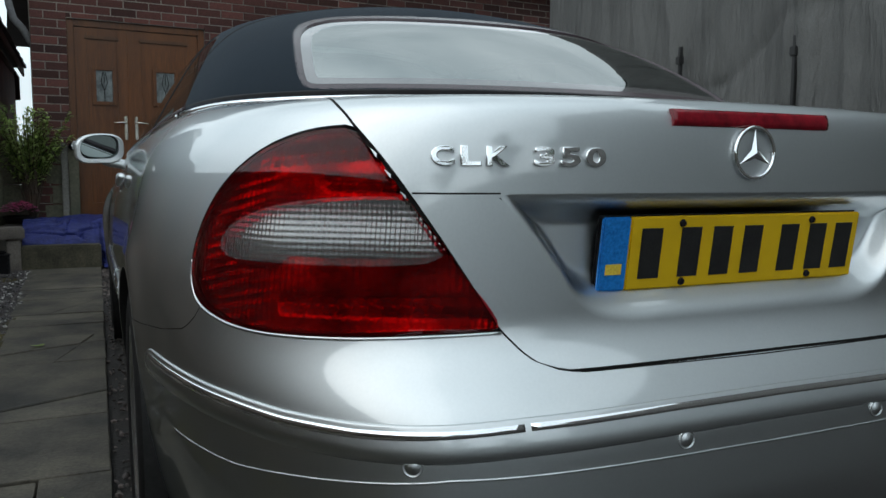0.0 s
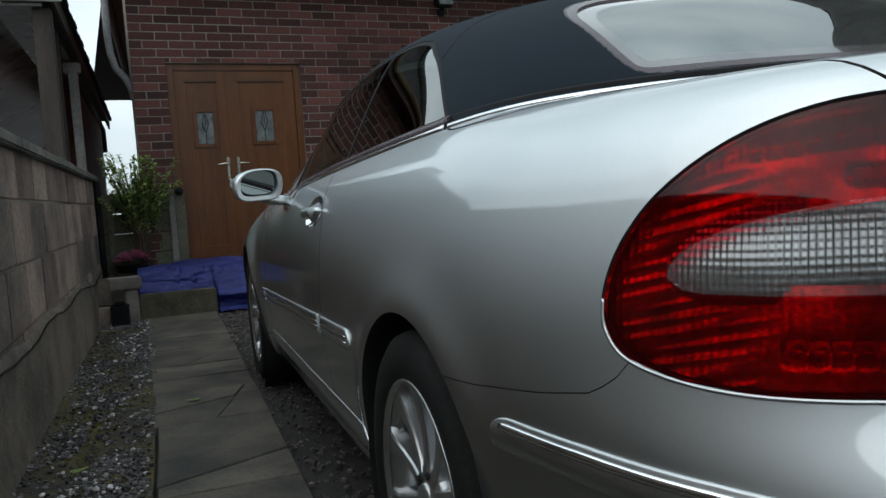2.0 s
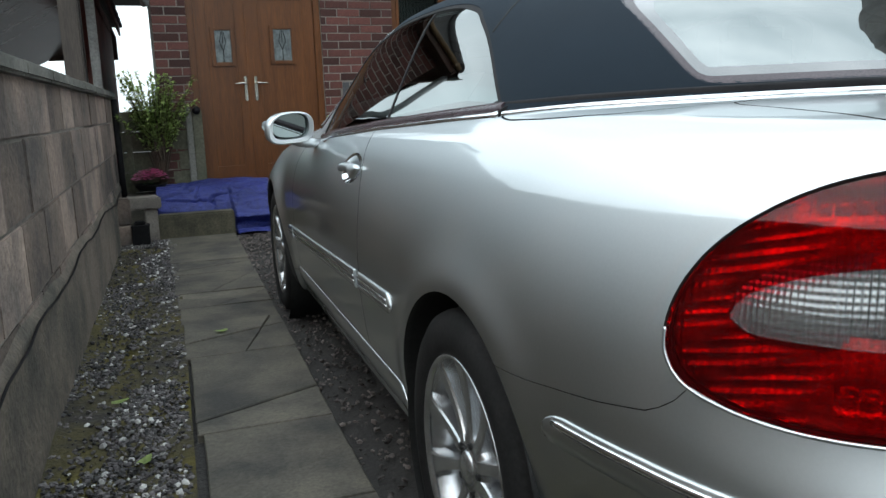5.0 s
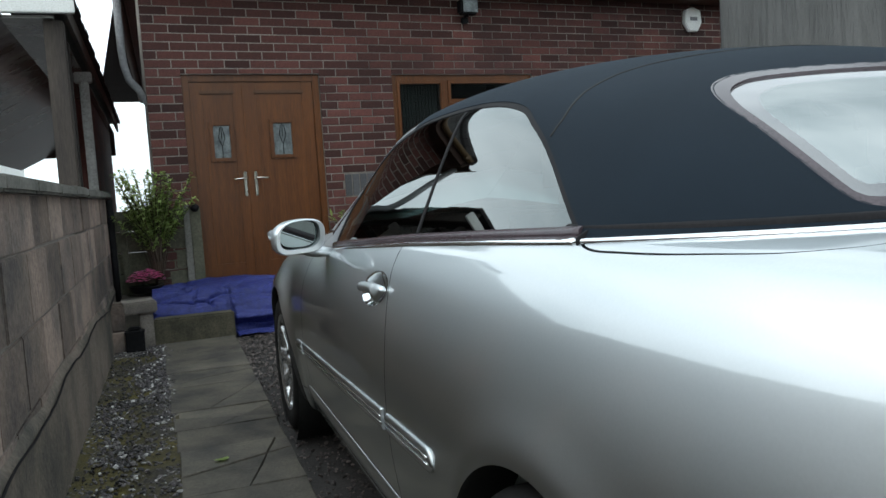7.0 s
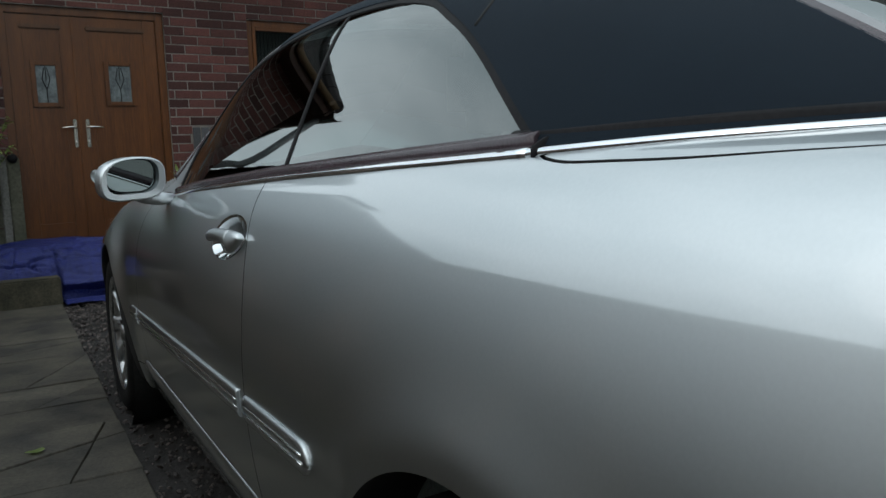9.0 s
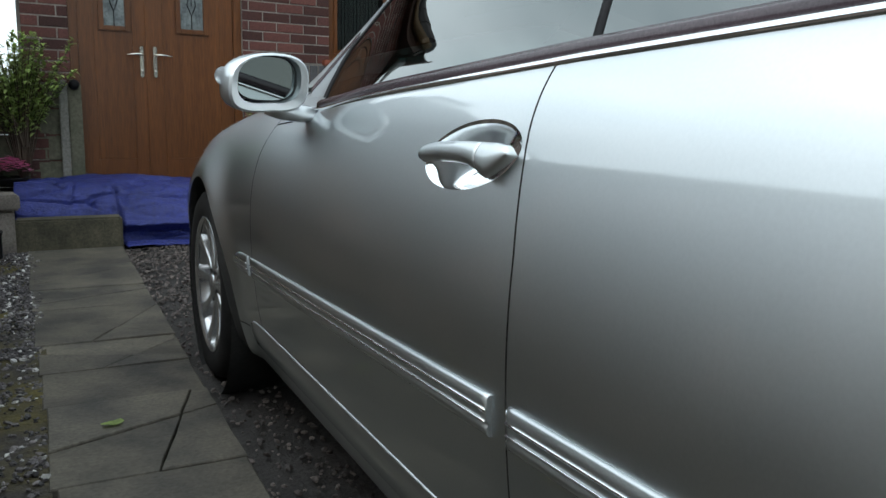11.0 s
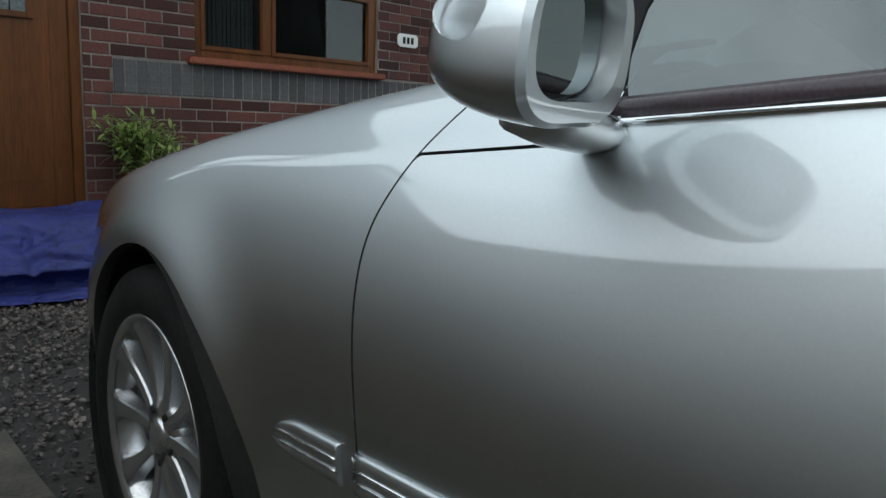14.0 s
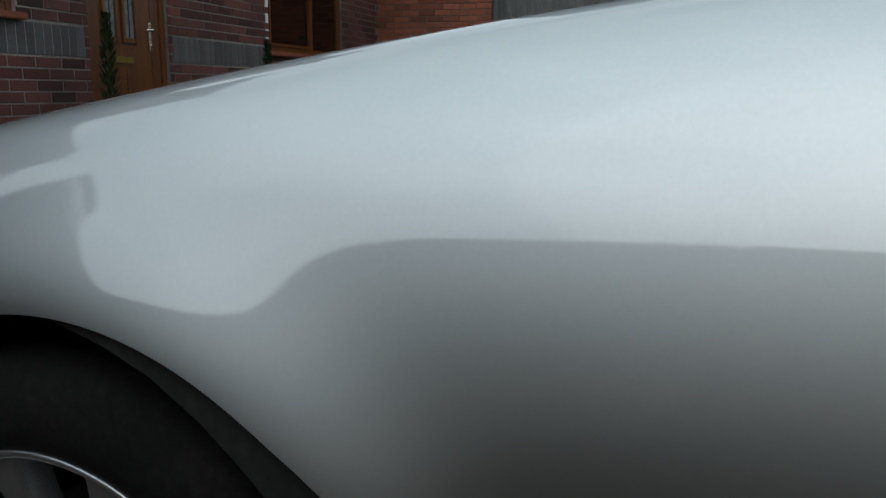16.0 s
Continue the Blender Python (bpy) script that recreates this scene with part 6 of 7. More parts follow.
for _ in range(230):
    a, rr = r_.uniform(0, 6.28), 0.15 * math.sqrt(r_.random())
    c = Vector((math.cos(a) * rr, math.sin(a) * rr, 0.07 + 0.13 * math.sqrt(max(0, 1 - (rr / 0.155) ** 2)) * r_.uniform(0.6, 1.0)))
    for k in range(5):
        t = k * 1.257 + r_.random()
        leafy(bm, c, 0.022, 0.018, (math.cos(t), math.sin(t), 0.4), 0.3)
    if r_.random() < 0.6:
        leafy(bl, c - Vector((0, 0, 0.03)), 0.04, 0.02, (math.cos(a), math.sin(a), 0.3), 0.4)
tagged(part("flowers", bm, PETAL, pot, "magenta flower heads"), kind="stuff")
tagged(part("leaves", bl, LEAF_DARK, pot), kind="stuff")

# ---- grey sheeted structure beside the car ----
sheeted = thing("sheeted_structure", pose(2.2, 0, 0), "tall structure wrapped in grey sheeting with black straps", "covered structure")


def peak(y):
    # the rise below y 2.72 is unseen, added to darken the rear window's reflection
    k = max(0.0, min(1.0, (2.72 - y) / 0.6))
    return 0.04 * max(0.0, 3.9 - y) + 0.75 * k * k * (3 - 2 * k)


def sheet_side(u, v):
    y, z = 4.45 - 10.5 * u, 2.78 * v
    lean = 0.0
    fold = 0.045 * noise.noise((y * 1.3, z * 0.6, 1.0)) + 0.08 * (0.3 - abs(noise.noise((y * 1.7 + z * 0.25, z * 0.35, 3.0)))) + 0.08 * (0.3 - abs(noise.noise((y * 2.3 - z * 0.35, z * 0.4, 9.0))))
    fold += 0.040 * (0.3 - abs(noise.noise((y * 6.0 + z * 1.5, z * 1.6, 5.0)))) + 0.010 * noise.noise((y * 9, z * 5, 2))
    fold -= 0.030 * math.exp(-(noise.noise((y * 2.6 + z * 0.12, z * 0.22, 14.0)) / 0.05) ** 2) + 0.022 * math.exp(-(noise.noise((y * 2.2 - z * 0.35, z * 0.25, 17.0)) / 0.04) ** 2)
    band = 0.014 * math.exp(-((z - 1.30 + 0.02 * math.sin(y * 4)) / 0.025) ** 2)
    top = max(0.0, z - 2.62)
    r_c = max(0.0, y - 4.33)
    return (lean + fold * min(1.0, (4.46 - y) * 0.45) + band + 1.6 * top * top + 1.6 * r_c * r_c, y, z + (0.05 * noise.noise((y * 1.1, 5.0, 0)) + 0.03 * noise.noise((y * 4.0, 2.0, 0)) + peak(y)) * v)


def sheet_mesh(name, nu, nv, f):
    vs = [f(i / nu, j / nv) for i in range(nu + 1) for j in range(nv + 1)]
    fs = [(i * (nv + 1) + j, (i + 1) * (nv + 1) + j, (i + 1) * (nv + 1) + j + 1, i * (nv + 1) + j + 1) for i in range(nu) for j in range(nv)]
    ob = raw(name, vs, fs, SHEET, sheeted, "", True)
    so_ = ob.modifiers.new("thickness", "SOLIDIFY")
    so_.thickness, so_.offset = 0.003, 0.0


sheet_mesh("side_sheet", 420, 90, sheet_side)
sheet_mesh("end_sheet", 40, 50, lambda u, v: (0.030 + 2.6 * u + (1.6 * max(0.0, 2.78 * v - 2.62) ** 2 if u < 0.02 else 0), 4.45 + 0.03 * noise.noise((u * 6, v * 5, 3)) * (u > 0.02), 2.78 * v))
sheet_mesh("top_sheet", 110, 24, lambda u, v: (0.065 + 2.6 * v, 4.45 - 10.5 * u, 2.78 + peak(4.45 - 10.5 * u) + 0.12 * math.sin(math.pi * v) + 0.02 * noise.noise((u * 9, v * 4, 2)) * (v > 0.03)))
for y_, z_ in ((2.93, 1.585), (2.11, 1.535), (1.30, 1.475), (0.5, 1.45), (-0.3, 1.44)):
    st = part("strap", boxes((-0.034, -0.014, y_ - 0.011, y_ + 0.011, 0.10, z_), bevel=0.003), STRAP, sheeted)
    part("buckle", boxes((-0.045, -0.012, y_ - 0.020, y_ + 0.020, z_ - 0.10, z_ - 0.055), bevel=0.004), STRAP, st)
bm = bmesh.new()
add_tube(bm, [(0.62, 4.485, 0.9), (0.80, 4.49, 1.33), (1.10, 4.49, 1.53), (1.35, 4.48, 1.9)], 0.016, 8)
part("end_strap", bm, STRAP, sheeted)

# ---- brick house ----
HOUSE = pose(0, 7.42, 0, 0, 0, 5.14)
HOLES = [(-1.12, 0.11, -0.05, 2.20), (0.83, 2.40, 1.265, 2.195), (3.02, 3.93, -0.05, 2.20), (5.54, 7.30, 1.18, 2.20)]
SOLDIER = (1.055, 1.265)
SOLDIER_RUNS = ((0.285, 2.985), (3.97, 5.50))
WALL_U = (-1.41, 8.40)
WALL_TOP = 3.0


def wall_grid(u0, u1, z0, z1, v0, v1, holes):
    """A thick wall with openings through it."""
    us = sorted({u0, u1, *[h[0] for h in holes], *[h[1] for h in holes]})
    zs = sorted({z0, z1, *[min(max(h[2], z0), z1) for h in holes], *[min(max(h[3], z0), z1) for h in holes]})
    bm = bmesh.new()
    for a, b in zip(us, us[1:]):
        for c, d in zip(zs, zs[1:]):
            if not any(h[0] <= a and b <= h[1] and h[2] <= c and d <= h[3] for h in holes):
                add_box(bm, a, b, v0, v1, c, d)
    bmesh.ops.remove_doubles(bm, verts=bm.verts, dist=1e-5)
    return bm


wall_north = thing("wall_north", HOUSE, "dark red brick house wall with pale mortar joints", "wall", kind="structure")
part("backing", wall_grid(*WALL_U, 0.0, WALL_TOP, 0.005, 0.30, HOLES), MORTAR, wall_north, "pale mortar")
SIDE = Matrix.Translation(HOUSE @ Vector((WALL_U[0], 0, 0)))
wall_side = thing("wall_side", SIDE, "dark red brick side wall of the house", "wall", kind="structure")
part("backing", boxes((0.0, 0.28, 0.34, 9.0, 0.0, WALL_TOP)), BRICK, wall_side)
tagged(obj("wall_back", boxes((-1.2, 12.0, 16.6, 16.9, 0, 2.9)), BRICK), "plain wall that closes the house behind", "wall", kind="structure")


def oak_door(at, u0, u1, z0, z1, name, label):
    """An outer frame of four rails at the given opening."""
    door = thing(name, at, label, "door", kind="structure")
    w = 0.062
    for b in ((u0, u0 + w, 0.035, 0.105, z0, z1), (u1 - w, u1, 0.035, 0.105, z0, z1), (u0 + w, u1 - w, 0.035, 0.105, z1 - w, z1)):
        part("door_frame", boxes(b, bevel=0.006), OAK, door)
    part("threshold", boxes((u0 + w, u1 - w, 0.02, 0.11, z0, z0 + 0.035), bevel=0.005), TERRACOTTA, door, "pale worn threshold")
    return door


def leaf(door, u0, u1, z0, z1, panes, meet):
    """One door leaf of upright boards with its trims; panes: leaded lights."""
    bm = bmesh.new()
    for a, b in ((u0, u0 + 0.105), (u1 - 0.105, u1)):
        add_box(bm, a, b, 0.050, 0.098, z0, z1, 0.004)
    add_box(bm, u0 + 0.105, u1 - 0.105, 0.050, 0.098, z1 - 0.10, z1, 0.004)
    add_box(bm, u0 + 0.105, u1 - 0.105, 0.050, 0.098, z0, z0 + 0.15, 0.004)
    add_box(bm, u0 + 0.1055, u1 - 0.1055, 0.0525, 0.095, z0 + 0.1505, z1 - 0.1005, 0.001)
    lf = part("door_leaf", bm, OAK, door)
    part("weather_bar", boxes((u0 + 0.085, u1 - 0.085, 0.036, 0.062, z1 - 0.105, z1 - 0.072), bevel=0.006), OAK_DARK, lf, "dark weather bar")
    for a, b, c, d in panes:
        fr = bmesh.new()
        a, b, c, d, t = a + 0.014, b - 0.014, c + 0.018, d - 0.018, 0.036
        for r in ((a - t, a, c - t, d + t), (b, b + t, c - t, d + t), (a, b, c - t, c), (a, b, d, d + t)):
            add_box(fr, r[0], r[1], 0.034, 0.062, r[2], r[3], 0.005)
        part("pane_trim", fr, OAK, lf)
        part("leaded_pane", boxes((a, b, 0.048, 0.056, c, d)), LEADED, lf, "grey leaded glass pane")
        lead = bmesh.new()
        mu, mz = (a + b) / 2, (c + d) / 2
        w_, h_ = (b - a) / 2, (d - c) / 2
        for pts in (((0, -1), (0, -0.3)), ((0, -0.3), (-0.55, 0.25)), ((0, -0.3), (0.55, 0.25)), ((-0.55, 0.25), (-0.2, 0.9)), ((0.55, 0.25), (0.2, 0.9)), ((0, 0.2), (0, 0.95))):
            add_tube(lead, [(mu + p[0] * w_ * 0.7, 0.0455, mz + p[1] * h_) for p in pts], 0.0035, 5)
        part("lead_came", lead, SEAL, lf)
    return lf


def lever(lf, u, z, way):
    """Lever handle on an upright plate, the lever pointing away from the meeting edge."""
    h = part("handle_plate", boxes((u - 0.015, u + 0.015, 0.036, 0.049, z - 0.13, z + 0.095), bevel=0.008), SATIN, lf, "bright metal handle plate")
    bm = bmesh.new()
    add_tube(bm, [(u, 0.040, z + 0.03), (u, -0.008, z + 0.03), (u + way * 0.03, -0.014, z + 0.032), (u + way * 0.11, -0.012, z + 0.026)], [0.010, 0.010, 0.009, 0.007], 10)
    part("handle", bm, SATIN, lf, "bright metal lever", True)
    bm = bmesh.new()
    add_tube(bm, [(u, 0.040, z - 0.085), (u, 0.030, z - 0.085)], 0.010, 12)
    part("lock_barrel", bm, SATIN, lf, "", True)


door_1 = oak_door(HOUSE, -1.12, 0.11, 0.335, 2.20, "door_1", "closed oak-coloured double door with small leaded panes")
l1 = leaf(door_1, -1.056, -0.588, 0.372, 2.136, ((-0.895, -0.725, 1.45, 1.77),), 1)
l2 = leaf(door_1, -0.583, 0.046, 0.372, 2.136, ((-0.36, -0.165, 1.46, 1.78),), -1)
lever(l1, -0.632, 1.245, -1)
lever(l2, -0.538, 1.245, 1)
part("meeting_strip", boxes((-0.606, -0.566, 0.040, 0.052, 0.372, 2.136), bevel=0.005), OAK, door_1)

door_2 = oak_door(HOUSE, 3.02, 3.93, 0.335, 2.20, "door_2", "closed oak-coloured front door with tall leaded panels")
l3 = leaf(door_2, 3.084, 3.866, 0.372, 2.136, ((3.235, 3.365, 1.20, 1.98), (3.445, 3.575, 1.20, 1.98)), 1)
for a, b in ((3.235, 3.365), (3.445, 3.575)):
    part("raised_panel", boxes((a, b, 0.045, 0.062, 0.55, 0.98), bevel=0.008), OAK, l3)
lb = part("letterbox", boxes((3.24, 3.53, 0.036, 0.050, 1.035, 1.085), bevel=0.006), BRASS, l3, "polished brass letterbox")
lever(l3, 3.745, 1.265, -1)


def house_window(name, u0, u1, z0, z1, mullions, tops, label, mat_=TERRACOTTA, sill_=True, white_edge=False):
    w = thing(name, HOUSE, label, "window", kind="structure")
    t = 0.055
    fr = part("window_frame", boxes((u0, u0 + t, 0.03, 0.10, z0, z1), (u1 - t, u1, 0.03, 0.10, z0, z1), (u0 + t, u1 - t, 0.03, 0.10, z0, z0 + t), (u0 + t, u1 - t, 0.03, 0.10, z1 - t, z1), bevel=0.005), mat_, w, "wood-brown plastic frame")
    edges = [u0 + t, *[m for m in mullions for _ in (0, 1)], u1 - t]
    bays = [(edges[i] + (0.024 if i else 0), edges[i + 1] - (0.024 if i + 2 < len(edges) else 0)) for i in range(0, len(edges), 2)]
    for m_ in mullions:
        part("mullion", boxes((m_ - 0.024, m_ + 0.024, 0.033, 0.10, z0 + t, z1 - t), bevel=0.004), mat_, fr)
    for k, (a, b) in enumerate(bays):
        parts_ = [(z0 + t, z1 - t)]
        if tops.get(k):
            part("transom", boxes((a, b, 0.034, 0.10, tops[k] - 0.024, tops[k] + 0.024), bevel=0.004), mat_, fr)
            parts_ = [(z0 + t, tops[k] - 0.024), (tops[k] + 0.024, z1 - t)]
        for c, d in parts_:
            if tops.get(k, 1) != 0:
                s = 0.032
                part("sash", boxes((a, a + s, 0.022, 0.06, c, d), (b - s, b, 0.022, 0.06, c, d), (a + s, b - s, 0.022, 0.06, c, c + s), (a + s, b - s, 0.022, 0.06, d - s, d), bevel=0.004), mat_, fr)
            g = part("pane", boxes((a, b, 0.060, 0.066, c, d)), HOUSE_GLASS, w)
            g.visible_shadow = False
    if sill_:
        part("window_sill", boxes((u0 - 0.06, u1 + 0.04, -0.055, 0.10, z0 - 0.045, z0), bevel=0.008), TERRACOTTA_SILL, w, "terracotta sill tiles")
    part("room", boxes((u0 - 0.3, u1 + 0.3, 1.6, 1.63, z0 - 0.4, z1 + 0.3), (u0 - 0.3, u1 + 0.3, 0.31, 1.6, z1 + 0.3, z1 + 0.33), (u0 - 0.3, u1 + 0.3, 0.31, 1.6, z0 - 0.43, z0 - 0.4),
                       (u0 - 0.33, u0 - 0.3, 0.31, 1.6, z0 - 0.4, z1 + 0.3), (u1 + 0.3, u1 + 0.33, 0.31, 1.6, z0 - 0.4, z1 + 0.3)), ROOM, w, "dim room behind the glass")
    return w


TERRACOTTA_SILL = surface("terracotta_tile", (0.26, 0.075, 0.040), (0.19, 0.055, 0.032), 4.0, 0.6, 70.0, 0.3, 0.002)
window_1 = house_window("window_1", 0.83, 2.40, 1.31, 2.195, (1.41,), {1: 1.90}, "brown-framed casement window with a terracotta sill", OAK)
window_2 = house_window("window_2", 5.54, 7.30, 1.225, 2.20, (6.55,), {0: 1.90, 1: 0}, "brown-framed window reflecting garden trees", OAK)
part("white_reveal", boxes((5.475, 5.538, 0.0, 0.10, 1.18, 2.20), bevel=0.004), WHITE, window_2, "white reveal strip")
bm = bmesh.new()
for k in range(40):
    a = 0.93 + 0.45 * k / 40
    add_box(bm, a, a + 0.0115, 0.20 + 0.010 * math.sin(k * 1.9), 0.202 + 0.010 * math.sin(k * 1.9), 1.34, 2.14)
tagged(part("net_curtain", bm, NET, window_1, "dim net curtain folds"), kind="stuff")

# number plate of the house, with plain bars
plate = thing("house_plate", HOUSE @ pose(2.71, 0, 1.597), "white plaque with dark bars on the brick wall", "plaque")
bm = bmesh.new()
ring_ = [(0.11 * sx * (1 - 0.22 * (abs(k) == 2)), 0.0, 0.052 * sz) for sx, sz, k in ((-1, -0.6, 0), (-1, 0.6, 0), (-1, 1, 2), (1, 1, 2), (1, 0.6, 0), (1, -0.6, 0), (1, -1, 2), (-1, -1, 2))]
f_ = bm.faces.new([bm.verts.new((p[0], -0.012, p[2])) for p in ring_])
ex = bmesh.ops.extrude_face_region(bm, geom=[f_])
bmesh.ops.translate(bm, verts=[g for g in ex["geom"] if isinstance(g, bmesh.types.BMVert)], vec=(0, 0.011, 0))
bmesh.ops.recalc_face_normals(bm, faces=bm.faces)
part("tablet", bm, WHITE, plate)
for k in (-1, 0, 1):
    part("bar", boxes((k * 0.045 - 0.013, k * 0.045 + 0.013, -0.015, -0.0125, -0.026, 0.026)), SEAL, plate, "dark bar")

# flood lamp and alarm box
flood = thing("flood_lamp", HOUSE @ pose(1.64, 0, 2.69), "black flood lamp on a bracket under the eaves", "flood lamp")
part("wall_box", boxes((-0.035, 0.035, -0.05, -0.001, 0.0, 0.06), bevel=0.008), SEAL, flood)
part("bracket", boxes((-0.012, 0.012, -0.10, -0.03, 0.05, 0.075), bevel=0.004), SEAL, flood)
bm = boxes((-0.095, 0.095, -0.17, -0.05, 0.07, 0.225), bevel=0.02)
part("housing", bm, SEAL, flood)
bm = boxes((-0.078, 0.078, -0.176, -0.171, 0.085, 0.20), bevel=0.002)
part("lamp_glass", bm, LEADED, flood, "pale ribbed lamp glass")
alarm = thing("alarm_box", HOUSE @ pose(4.55, 0, 2.67), "white hexagonal alarm box with a grey mark", "alarm box")
bm = bmesh.new()
f_ = bm.faces.new([bm.verts.new(p) for p in ((-0.06, -0.06, 0.0), (-0.125, -0.06, 0.10), (-0.11, -0.06, 0.235), (0.0, -0.06, 0.275), (0.11, -0.06, 0.235), (0.125, -0.06, 0.10), (0.06, -0.06, 0.0))])
ex = bmesh.ops.extrude_face_region(bm, geom=[f_])
bmesh.ops.translate(bm, verts=[g for g in ex["geom"] if isinstance(g, bmesh.types.BMVert)], vec=(0, 0.059, 0))
bmesh.ops.recalc_face_normals(bm, faces=bm.faces)
bmesh.ops.bevel(bm, geom=list(bm.edges), offset=0.010, segments=2, affect="EDGES", clamp_overlap=True)
part("cover", bm, WHITE, alarm)
part("mark", boxes((-0.05, 0.05, -0.066, -0.0605, 0.12, 0.16)), LEAD, alarm, "grey oblong mark")

# ---- eaves and roof ----
SL = 0.625
EV, EZ, EL = -0.35, 3.07, -1.54
HIP = 0.755
RIDGE_V = 5.4
RIDGE_Z = EZ + SL * (RIDGE_V - EV)
roof = thing("roof", HOUSE, "hipped roof of small charcoal tiles", "roof", kind="structure")
eaves = thing("eaves", HOUSE, "brown fascia and soffit boards under the roof edge", "eaves", kind="structure")
part("soffit", boxes((EL, 9.0, EV + 0.01, 0.0, 2.982, 2.998), bevel=0.002), SOFFIT, eaves)
side_eaves = thing("side_eaves", SIDE, "brown fascia and soffit along the house side", "eaves", kind="structure")
part("soffit", boxes((-0.11, 0.0, 0.004, 9.0, 2.982, 2.998), bevel=0.002), SOFFIT, side_eaves)
part("fascia", boxes((EL, 9.0, EV - 0.012, EV + 0.01, 2.965, 3.06), bevel=0.004), SOFFIT, eaves)
part("fascia", boxes((-0.13, -0.11, EV, 9.0, 2.965, 3.06), bevel=0.004), SOFFIT, side_eaves)


def trough(p0, p1, out):
    """A half-round gutter between two points; out: the way it stands off."""
    bm = bmesh.new()
    rings = []
    for p in (p0, p1):
        ring = []
        for r in (0.055, 0.049):
            for k in range(9):
                a = math.pi * k / 8 if r > 0.05 else math.pi * (8 - k) / 8
                ring.append(bm.verts.new(Vector(p) + Vector(out) * (-math.cos(a) * r) + Vector((0, 0, -math.sin(a) * r))))
        rings.append(ring)
    m = len(rings[0])
    for k in range(m):
        bm.faces.new((rings[0][k], rings[0][(k + 1) % m], rings[1][(k + 1) % m], rings[1][k]))
    bm.faces.new(rings[0])
    bm.faces.new(list(reversed(rings[1])))
    bmesh.ops.recalc_face_normals(bm, faces=bm.faces)
    return bm


gut = thing("gutter", HOUSE, "tan half-round plastic gutter along the eaves", "gutter")
part("trough", trough((EL - 0.02, EV - 0.068, 3.085), (9.0, EV - 0.068, 3.085), (0, -1, 0)), GUTTER, gut)
part("trough", trough((-0.19, EV - 0.03, 3.075), (-0.19, 9.0, 3.075), (-1, 0, 0)), SOFFIT, side_eaves)
for k in range(11):
    part("bracket", boxes((-1.5 + k * 0.95, -1.47 + k * 0.95, EV - 0.13, EV - 0.012, 3.02, 3.092), bevel=0.006), GUTTER, gut)
bm = bmesh.new()
add_tube(bm, [(-0.17, 0.02, 3.03), (-0.17, 0.02, 2.42), (-0.16, 0.03, 2.28), (-0.13, 0.05, 2.16), (-0.06, 0.08, 2.08), (-0.02, 0.12, 2.0), (0.03, 0.14, 1.93)], 0.032, 12)
part("downpipe", bm, LEAD, side_eaves, "grey swan-neck downpipe", True)

course = 0.098
n_course = int((RIDGE_V - EV) / course)
tv, tf = [], []
rt = random.Random(12)


def add_tile(corners, thick=0.014):
    k = len(tv)
    up = Vector((0, -0.53, 0.85))
    for p in corners:
        tv.append(tuple(p))
    for p in corners:
        tv.append(tuple(Vector(p) - Vector((0, 0, thick))))
    tf.append((k, k + 1, k + 2, k + 3))
    tf.append((k + 4, k + 5, k + 1, k))
    tf.append((k + 5, k + 6, k + 2, k + 1))
    tf.append((k + 7, k + 4, k, k + 3))


def roof_z(v):
    return EZ + SL * (v - EV)


DORMERS = ((0.80, 2.30), (4.38, 5.88))
for c in range(n_course):
    v0, v1 = EV - 0.03 + c * course, EV - 0.03 + (c + 1.25) * course
    hip = EL + HIP * (v0 - EV)
    u = hip - (0.083 if c % 2 else 0.0)
    wide = 0.165 if c < 26 else 0.66
    while u < 9.0:
        a, b = max(u, hip), min(u + wide, 9.0)
        if b - a > 0.02 and not any(d0 - 0.02 < a and b < d1 + 0.02 and v0 > 0.45 and roof_z(v0) < 4.6 for d0, d1 in DORMERS):
            dz = rt.uniform(-0.002, 0.003)
            add_tile([(a + 0.0015, v0, roof_z(v0) + 0.020 + dz), (b - 0.0015, v0, roof_z(v0) + 0.020 + dz), (b - 0.0015, v1, roof_z(v1) + 0.004), (a + 0.0015, v1, roof_z(v1) + 0.004)])
        u += wide
tagged(raw("tile_courses", tv, tf, ROOF_TILE, roof), kind="stuff")
rb = [(EL, EV, EZ), (9.0, EV, EZ), (9.0, RIDGE_V, RIDGE_Z), (EL + HIP * (RIDGE_V - EV), RIDGE_V, RIDGE_Z), (EL, 9.2, EZ), (9.0, 9.2, EZ), (EL + HIP * (RIDGE_V - EV), RIDGE_V + 0.02, RIDGE_Z), (9.0, RIDGE_V + 0.02, RIDGE_Z)]
raw("roof_base", rb, [(0, 1, 2, 3), (0, 3, 6, 4), (4, 6, 7, 5), (0, 4, 5, 1)], ROOF_TILE, roof)
bm = bmesh.new()
hp0, hp1 = Vector((EL, EV, EZ + 0.03)), Vector((EL + HIP * (RIDGE_V - EV), RIDGE_V, RIDGE_Z + 0.03))
nh = 30
for k in range(nh):
    a, b = hp0.lerp(hp1, k / nh), hp0.lerp(hp1, (k + 1.08) / nh)
    add_tube(bm, [a, b], [0.085, 0.075], 10)
tagged(part("hip_tiles", bm, ROOF_TILE, roof, "round hip tiles"), kind="stuff")
bm = bmesh.new()
for k in range(16):
    add_tube(bm, [(hp1.x + k * 0.45, RIDGE_V, RIDGE_Z + 0.02), (hp1.x + k * 0.45 + 0.46, RIDGE_V, RIDGE_Z + 0.02)], [0.095, 0.09], 10)
tagged(part("ridge_tiles", bm, ROOF_TILE, roof, "round ridge tiles"), kind="stuff")

